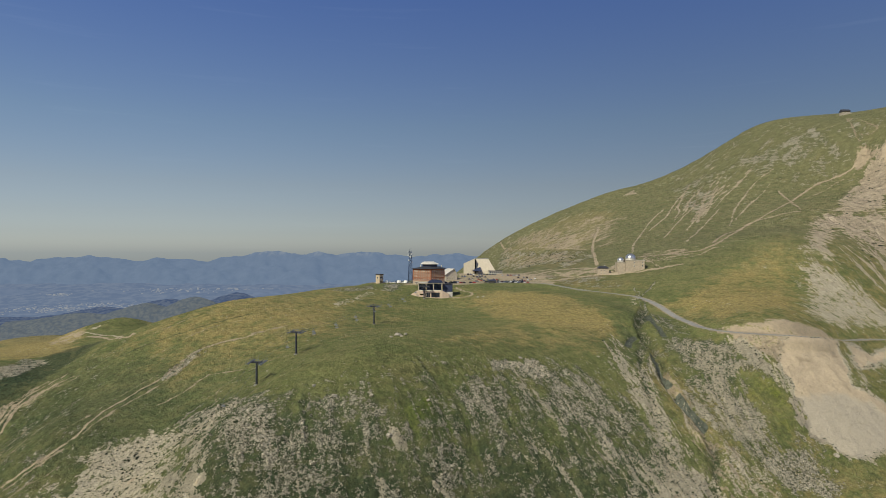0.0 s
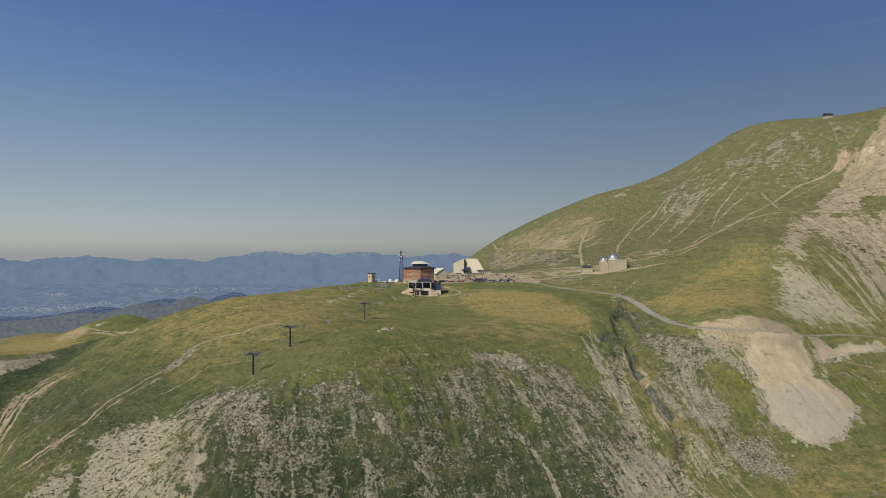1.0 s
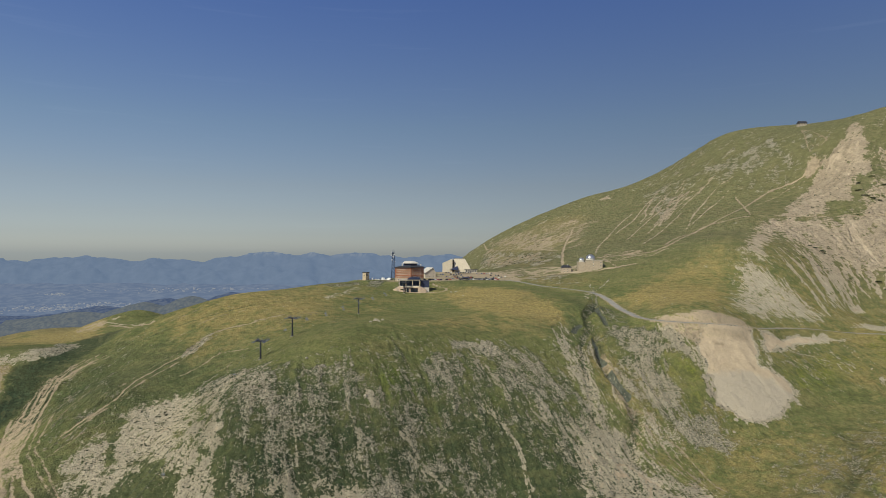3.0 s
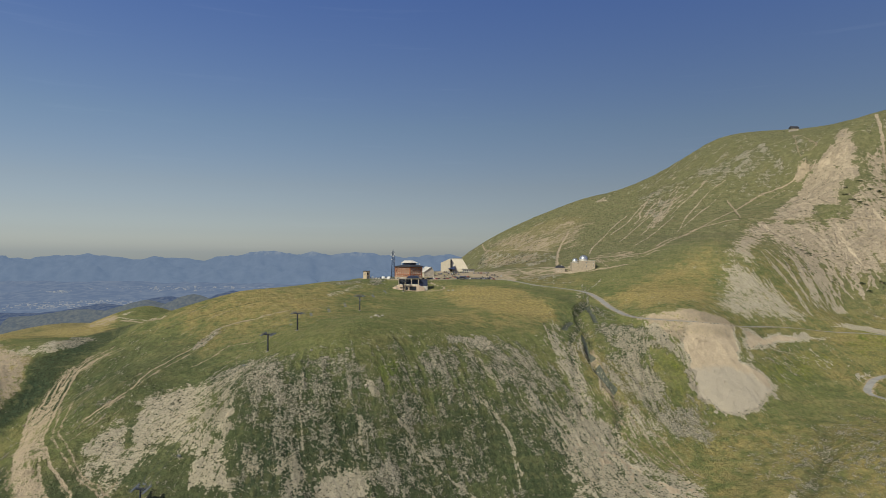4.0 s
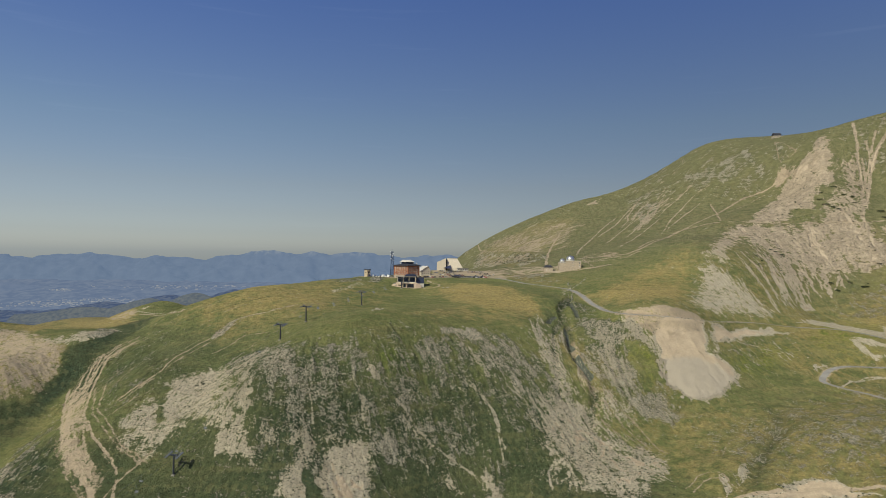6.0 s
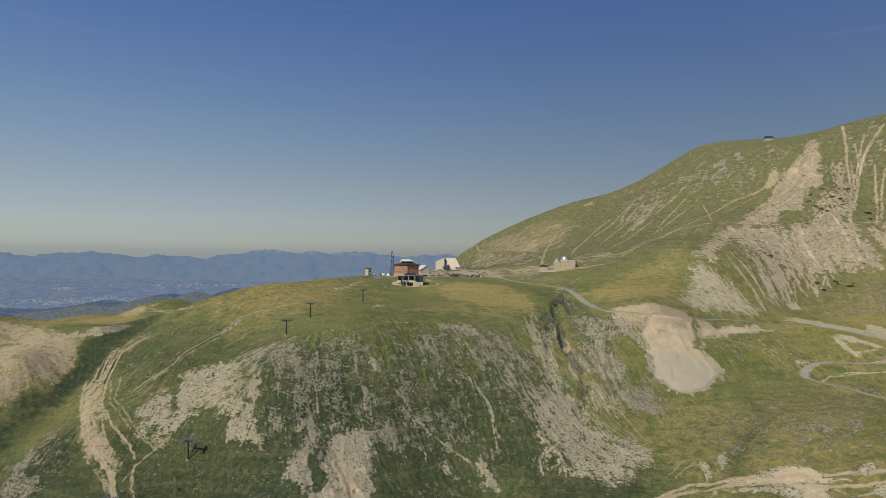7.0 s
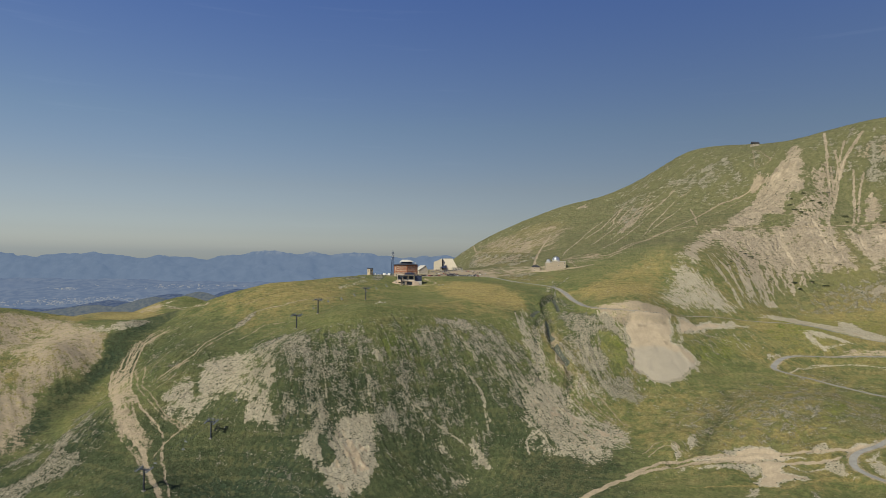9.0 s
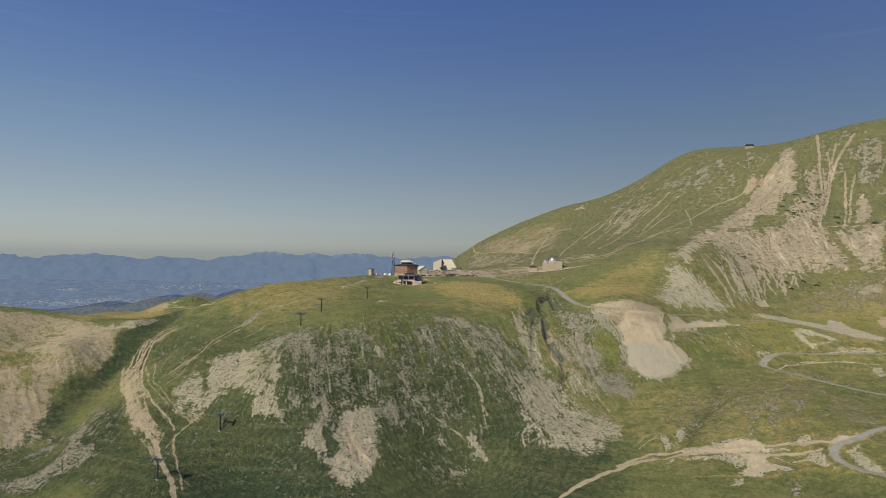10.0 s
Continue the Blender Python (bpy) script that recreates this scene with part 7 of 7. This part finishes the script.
def build_car(colour, van=False):
    words = f"{colour} camper van parked on the gravel" if van else f"{colour} car parked on the gravel yard"
    c = thing("camper_van" if van else "car", Matrix(), words, "van" if van else "car", "vehicles parked by the hotel")
    paint = PAINTS[colour]
    if van:
        length, wide, belt, top = 5.8, 1.05, 1.25, 2.7
        cabin = [(-2.85, 1.0, 0.98), (-2.75, 2.6, 0.94), (1.35, 2.7, 0.94), (2.2, 1.35, 0.9)]
    else:
        length, wide, belt, top = 4.3, 0.88, 0.92, 1.48
        cabin = [(-2.0, 0.90, 0.80), (-1.45, 1.44, 0.66), (0.35, 1.47, 0.66), (1.15, 0.92, 0.80)]
    half = length / 2

    def ring(x, w, lo, hi):
        return [(x, -w, lo), (x, w, lo), (x, w, hi - 0.10), (x, w * 0.92, hi), (x, -w * 0.92, hi), (x, -w, hi - 0.10)]

    part("body", loft([ring(-half, wide * 0.86, 0.42, belt * 0.93), ring(-half + 0.25, wide, 0.26, belt), ring(0, wide, 0.24, belt), ring(half - 0.9, wide, 0.26, belt * 0.97), ring(half - 0.12, wide * 0.88, 0.30, belt * 0.76), ring(half, wide * 0.8, 0.42, belt * 0.66)]), paint, c)
    part("cabin", hull([(x, s * w, z) for x, z, w in cabin for s in (-1, 1)]), PANE if not van else paint, c, "dark window glass" if not van else "")
    if not van:
        part("roof", box(-1.42, 0.32, -0.63, 0.63, 1.45, 1.50, 0.02), paint, c)
    else:
        part("windscreen", hull([(1.46, s * 0.84, 2.5) for s in (-1, 1)] + [(2.20, s * 0.82, 1.42) for s in (-1, 1)] + [(1.50, s * 0.84, 2.55) for s in (-1, 1)] + [(2.26, s * 0.82, 1.42) for s in (-1, 1)]), PANE, c, "dark windscreen")
    for x in (-half + 0.85, half - 0.85):
        for s in (-1, 1):
            wheel = part("wheel", bar((x, s * (wide - 0.20), 0.31), (x, s * (wide + 0.02), 0.31), 0.31, 12), RUBBER, c)
            part("rim", bar((x, s * (wide + 0.01), 0.31), (x, s * (wide + 0.035), 0.31), 0.19, 10), STEEL, wheel)
    for s in (-1, 1):
        part("headlight", box(half - 0.12, half - 0.02, s * wide * 0.6 - 0.15, s * wide * 0.6 + 0.15, belt * 0.58, belt * 0.68), FRAME_WHITE, c)
    return c


def park_cars():
    rng = random.Random(7)
    kinds = {}

    def park(colour, van, x, y, turn):
        m = pose(x, y, ground_at(x, y) + 0.02, 0, 0, turn)
        if (colour, van) in kinds:
            copy_thing(kinds[(colour, van)], m)
        else:
            kinds[(colour, van)] = build_car(colour, van)
            kinds[(colour, van)].matrix_world = m

    usual = ["white", "silver", "black", "grey", "blue", "black", "grey", "black", "blue", "white", "grey", "red"]
    rows = [((27, 676), (2.9, -0.2), 11, 90, 0.85), ((24, 648), (3.1, -0.3), 11, 88, 0.6), ((42, 617), (2.9, -0.25), 15, 96, 0.92), ((66, 640), (3.0, 0.4), 9, 84, 0.7), ((14, 603), (3.2, 1.6), 6, 120, 0.6), ((30, 660), (2.9, -0.2), 9, 270, 0.6), ((44, 625), (2.9, -0.2), 13, 272, 0.75), ((76, 655), (2.9, 0.3), 6, 80, 0.6), ((60, 627.5), (2.5, 0.75), 10, 100, 1.0), ((20, 662), (3.0, 0.2), 8, 92, 0.6), ((2, 610), (3.1, 1.9), 5, 130, 0.7), ((33, 640), (2.9, -0.1), 9, 90, 0.7), ((-58, 613.5), (3.0, 0.3), 8, 96, 0.7), ((60, 668), (3.0, 0.2), 8, 88, 0.6)]
    for (x, y), (dx, dy), count, turn, full in rows:
        for k in range(count):
            if rng.random() < full:
                park(rng.choice(usual), False, x + dx * k + rng.uniform(-0.25, 0.25), y + dy * k + rng.uniform(-0.5, 0.5), turn + rng.uniform(-4, 4) + (180 if rng.random() < 0.3 else 0))
    for k, (x, y) in enumerate(((-55, 609), (-51, 609.6), (-47.5, 608.4), (-43, 611), (-39.5, 610), (-36, 607), (-45, 615))):
        park("white", k in (0, 3, 5), x, y, 100 + 7 * k)
    for x, y, turn, colour in ((-33, 604, 30, "silver"), (8, 598, 60, "black"), (14, 616, 15, "white"), (34, 632, 40, "silver"), (95, 650, 80, "white")):
        park(colour, False, x, y, turn)


def build_kiosk():
    z = ground_at(46, 606)
    k = thing("wooden_kiosk", pose(44, 606, z), "dark wooden kiosk beside the parked cars", "kiosk")
    part("walls", box(0, 6.2, 0, 3.2, -0.6, 2.7, 0.03), DARK_ROOM, k)
    part("roof", hull([(-0.5, -0.6, 2.7), (6.7, -0.6, 2.7), (6.7, 3.8, 2.7), (-0.5, 3.8, 2.7), (-0.3, 1.6, 3.7), (6.5, 1.6, 3.7)]), BLUE_ROOF, k)
    part("counter_board", box(0.8, 5.2, -0.5, 0.0, 1.0, 1.1, 0.02), FRAME_WHITE, k)


park_cars()
build_kiosk()


# ---- stones and shrubs ----
def rough_stone(seed, stretch):
    bm = bmesh.new()
    bmesh.ops.create_icosphere(bm, subdivisions=2, radius=1.0)
    rng = random.Random(seed)
    off = Vector((rng.uniform(0, 50), rng.uniform(0, 50), rng.uniform(0, 50)))
    for v in bm.verts:
        k = 0.72 + 0.55 * noise.noise(v.co * 1.1 + off) + 0.22 * noise.noise(v.co * 3.0 + off)
        v.co = Vector((v.co.x * stretch[0], v.co.y * stretch[1], v.co.z * stretch[2])) * k
    return bm


def build_boulders():
    spots = [(-25.3, 352, 2.2), (-21.0, 356, 1.5), (-28.6, 347, 1.2), (-22.8, 349, 1.1), (30, 541, 1.6), (34.4, 540, 1.5), (-24, 280, 1.7), (225, 360, 2.2), (220, 352, 1.5), (229, 319, 1.0), (-7, 300, 1.3), (41, 520, 1.0), (-50, 288, 1.5), (-60, 292, 1.2), (-33, 290, 1.3), (30, 345, 1.2), (44, 360, 1.4), (56, 352, 1.1)]
    shapes = []
    for k, (x, y, r) in enumerate(spots):
        z = ground_at(x, y)
        m = pose(x, y, z + 0.12 * r, 0, 0, 61 * k) @ Matrix.Scale(r, 4)
        if k < 5:
            ob = part("boulder", rough_stone(k, (1.25, 0.95, 0.72)), PALE_STONE)
            tagged(ob, "pale weathered limestone boulder lying in the grass", "boulder", "boulders in the pasture")
            shapes.append(ob)
        else:
            ob = new("boulder", shapes[k % 5].data)
            tagged(ob, "pale weathered limestone boulder lying in the grass", "boulder", "boulders in the pasture")
        ob.matrix_world = m


def scatter_mesh(name, base_v, base_f, x, y, z, size, turn, squash, material, label, category):
    """Many small copies of one shape joined into one mesh."""
    n, k = len(x), len(base_v)
    c, s = np.cos(turn), np.sin(turn)
    v = np.repeat(base_v[None], n, 0)
    jitter = np.random.default_rng(len(x)).uniform(0.55, 1.45, v.shape)
    v = v * jitter * size[:, None, None]
    v[..., 2] *= squash[:, None]
    px = v[..., 0] * c[:, None] - v[..., 1] * s[:, None] + x[:, None]
    py = v[..., 0] * s[:, None] + v[..., 1] * c[:, None] + y[:, None]
    pz = v[..., 2] + z[:, None]
    f = (base_f[None] + (np.arange(n) * k)[:, None, None]).reshape(-1, base_f.shape[1])
    me = bpy.data.meshes.new(name)
    me.vertices.add(n * k)
    me.vertices.foreach_set("co", np.stack([px, py, pz], -1).astype(np.float32).ravel())
    me.loops.add(f.size)
    me.loops.foreach_set("vertex_index", f.ravel().astype(np.int32))
    me.polygons.add(len(f))
    me.polygons.foreach_set("loop_start", (np.arange(len(f)) * base_f.shape[1]).astype(np.int32))
    me.update(calc_edges=True)
    me.materials.append(material)
    return tagged(new(name, me), label, category, kind="stuff")


def block():
    """An angular lump of rock, a knocked-about wedge."""
    v = np.array([(-1, -0.8, -0.6), (0.9, -1, -0.6), (1, 0.8, -0.6), (-0.8, 1, -0.6), (-0.6, -0.6, 0.7), (0.7, -0.5, 0.45), (0.5, 0.6, 0.8), (-0.7, 0.5, 0.4), (0.0, 0.0, 0.95)], float)
    f = np.array([(0, 1, 5), (0, 5, 4), (1, 2, 6), (1, 6, 5), (2, 3, 7), (2, 7, 6), (3, 0, 4), (3, 4, 7), (4, 5, 8), (5, 6, 8), (6, 7, 8), (7, 4, 8)])
    return v, f


def pick(weight, count, seed):
    """Grid places drawn by weight and by the ground they stand for, shaken off the grid lines."""
    cell = np.outer(np.gradient(GY), np.gradient(GX)).ravel()
    w = np.clip(weight, 0, None) * cell
    rng = np.random.default_rng(seed)
    k = rng.choice(len(w), count, p=w / w.sum())
    x = MX[k] + rng.uniform(-1.2, 1.2, count)
    y = MY[k] + rng.uniform(-1.2, 1.2, count)
    z = np.array([ground_at(a, b) for a, b in zip(x, y)])
    return x, y, z, rng


def scatter_all():
    v, f = block()
    near = (MX > -330) & (MX < 330) & (MY > 140) & (MY < 460)
    stone, scree = np.clip(MASKS["stone"], 0, 1), np.clip(MASKS["scree"], 0, 1)
    x, y, z, rng = pick(np.where(near & (scree < 0.9) & (MX > -255), np.clip(np.maximum(stone, 0.9 * scree) - 0.40, 0, 0.3), 0), 26000, 1)
    size = 0.12 + 0.46 * rng.random(len(x)) ** 4
    scatter_mesh("loose_stones", v, f, x, y, z, size, rng.uniform(0, 6.3, len(x)), rng.uniform(0.45, 0.8, len(x)), LIMESTONE, "grey limestone blocks strewn among the grass", "stones")
    brow = near & (MY > 255) & (MY < 372) & (MX > -110) & (MX < 110)
    x, y, z, rng = pick(np.where(brow, np.clip(stone - 0.50, 0, 1) ** 1.2, 0), 1500, 4)
    size = 0.18 + 0.55 * rng.random(len(x)) ** 4
    scatter_mesh("outcrop_blocks", v, f, x, y, z, size, rng.uniform(0, 6.3, len(x)), rng.uniform(0.5, 0.9, len(x)), LIMESTONE, "pale limestone outcrop blocks along the brow", "stones")
    # low dark tufts and dwarf juniper on the stony slopes
    rng = np.random.default_rng(3)
    blades_v, blades_f = [], []
    for k in range(16):
        a, tilt, r = rng.uniform(0, 6.3), rng.uniform(0.1, 1.0), rng.uniform(0.5, 1.0)
        base = np.array([math.cos(a), math.sin(a), 0]) * r * 0.5
        out = np.array([math.cos(a) * tilt, math.sin(a) * tilt, 1.0 - 0.5 * tilt]) * r
        side = np.array([-math.sin(a), math.cos(a), 0]) * 0.32
        i = len(blades_v)
        blades_v += [base - side, base + side, base + out * 0.8 + side * 0.6, base + out * 0.8 - side * 0.6]
        blades_f.append([i, i + 1, i + 2, i + 3])
    bv, bf = np.array(blades_v), np.array(blades_f)
    x, y, z, rng = pick(np.where(near, np.where((scree > 0.9) | (MX < -255), 0, np.clip(np.maximum(stone, scree) - 0.42, 0, 0.3) + 0.0004), 0), 4500, 5)
    size = 0.35 + 0.55 * rng.random(len(x)) ** 2
    scatter_mesh("dwarf_shrubs", bv, bf, x, y, z, size, rng.uniform(0, 6.3, len(x)), rng.uniform(0.5, 0.9, len(x)), LEAF, "low dark dwarf shrubs and tufts among the stones", "shrubs")
    face = (MX > 90) & (MX < 250) & (MY > 690) & (MY < 1250)
    x, y, z, rng = pick(np.where(face, np.clip(stone - 0.3, 0, 0.3), 0), 420, 9)
    size = 0.7 + 1.2 * rng.random(len(x)) ** 2
    scatter_mesh("hillside_shrubs", bv, bf, x, y, z, size, rng.uniform(0, 6.3, len(x)), rng.uniform(0.5, 0.8, len(x)), LEAF, "scattered dark shrubs on the stony west face", "shrubs")
    far = (MX > 420) & (MX < 860) & (MY > 560) & (MY < 900)
    x, y, z, rng = pick(np.where(far, 0.02 + np.clip(scree, 0, 0.6), 0), 420, 6)
    size = 0.9 + 1.4 * rng.random(len(x)) ** 3
    scatter_mesh("mountain_shrubs", bv, bf, x, y, z, size, rng.uniform(0, 6.3, len(x)), rng.uniform(0.4, 0.7, len(x)), LEAF, "scattered dark shrubs on the mountain flank", "shrubs")


def build_junipers():
    spots = [(472, 688), (478, 687), (484, 683), (640, 819), (645, 802), (655, 798), (650, 784), (609, 787), (614, 779), (619, 773), (688, 829), (677, 766), (707, 784), (669, 749), (719, 736), (609, 800), (617, 813), (529, 649), (555, 652), (572, 646), (531, 638), (607, 670)]
    first = None
    for k, (x, y) in enumerate(spots):
        m = pose(x, y, ground_at(x, y) + 0.2, 0, 0, 47 * k) @ Matrix.Diagonal((1.0 + 0.25 * (k % 4), 0.9 + 0.2 * (k % 3), 0.8 + 0.1 * (k % 3), 1))
        label = "dark spreading juniper shrub on the pale slope"
        if first is None:
            rng = random.Random(5)
            bm = bmesh.new()
            for _ in range(170):
                a, r, h = rng.uniform(0, 6.28), 3.0 * rng.random() ** 0.5, 0
                h = 1.5 * (1 - (r / 3.2) ** 2) * rng.uniform(0.5, 1.0)
                p = Vector((r * math.cos(a), r * math.sin(a), h))
                q = Euler((rng.uniform(-0.9, 0.9), rng.uniform(-0.9, 0.9), rng.uniform(0, 6.28)))
                s = rng.uniform(0.3, 0.6)
                tri = [Vector((-s, -s * 0.5, 0)), Vector((s, -s * 0.5, 0)), Vector((s * 0.5, s * 0.6, s * 0.3)), Vector((-s * 0.5, s * 0.6, s * 0.3))]
                vs = []
                for t in tri:
                    t.rotate(q)
                    vs.append(bm.verts.new(p + t))
                bm.faces.new(vs)
            first = part("juniper_shrub", bm, LEAF)
            ob = first
        else:
            ob = new("juniper_shrub", first.data)
        ob.matrix_world = m
        tagged(ob, label, "shrub", "junipers on the mountain")


def build_town():
    """Pale roofs and walls of a far town on the plain."""
    rng = np.random.default_rng(8)
    # (x, y, spread along x, spread along y, houses)
    quarters = ((-2060, 3330, 150, 38, 210), (-1780, 3420, 110, 34, 110), (-2480, 3260, 120, 25, 50), (-1640, 3780, 190, 34, 90), (-1180, 3820, 120, 20, 60), (-2250, 3660, 40, 16, 36))
    x = np.concatenate([rng.normal(q[0], q[2], q[4]) for q in quarters])
    y = np.concatenate([rng.normal(q[1], q[3], q[4]) for q in quarters])
    n = len(x)
    z = plain_height(x, y) + 1
    v = np.array([(a, b, c) for c in (0, 1) for a, b in ((-1, -1), (1, -1), (1, 1), (-1, 1))], float)
    f = np.array([(0, 3, 2, 1), (4, 5, 6, 7), (0, 1, 5, 4), (1, 2, 6, 5), (2, 3, 7, 6), (3, 0, 4, 7)])
    size = 2.2 + 4.2 * rng.random(n) ** 3
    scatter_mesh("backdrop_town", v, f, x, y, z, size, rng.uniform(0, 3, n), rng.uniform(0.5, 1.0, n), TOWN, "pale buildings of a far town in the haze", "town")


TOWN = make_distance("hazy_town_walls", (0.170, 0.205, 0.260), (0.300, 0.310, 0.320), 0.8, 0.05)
build_boulders()
scatter_all()
build_junipers()
build_town()
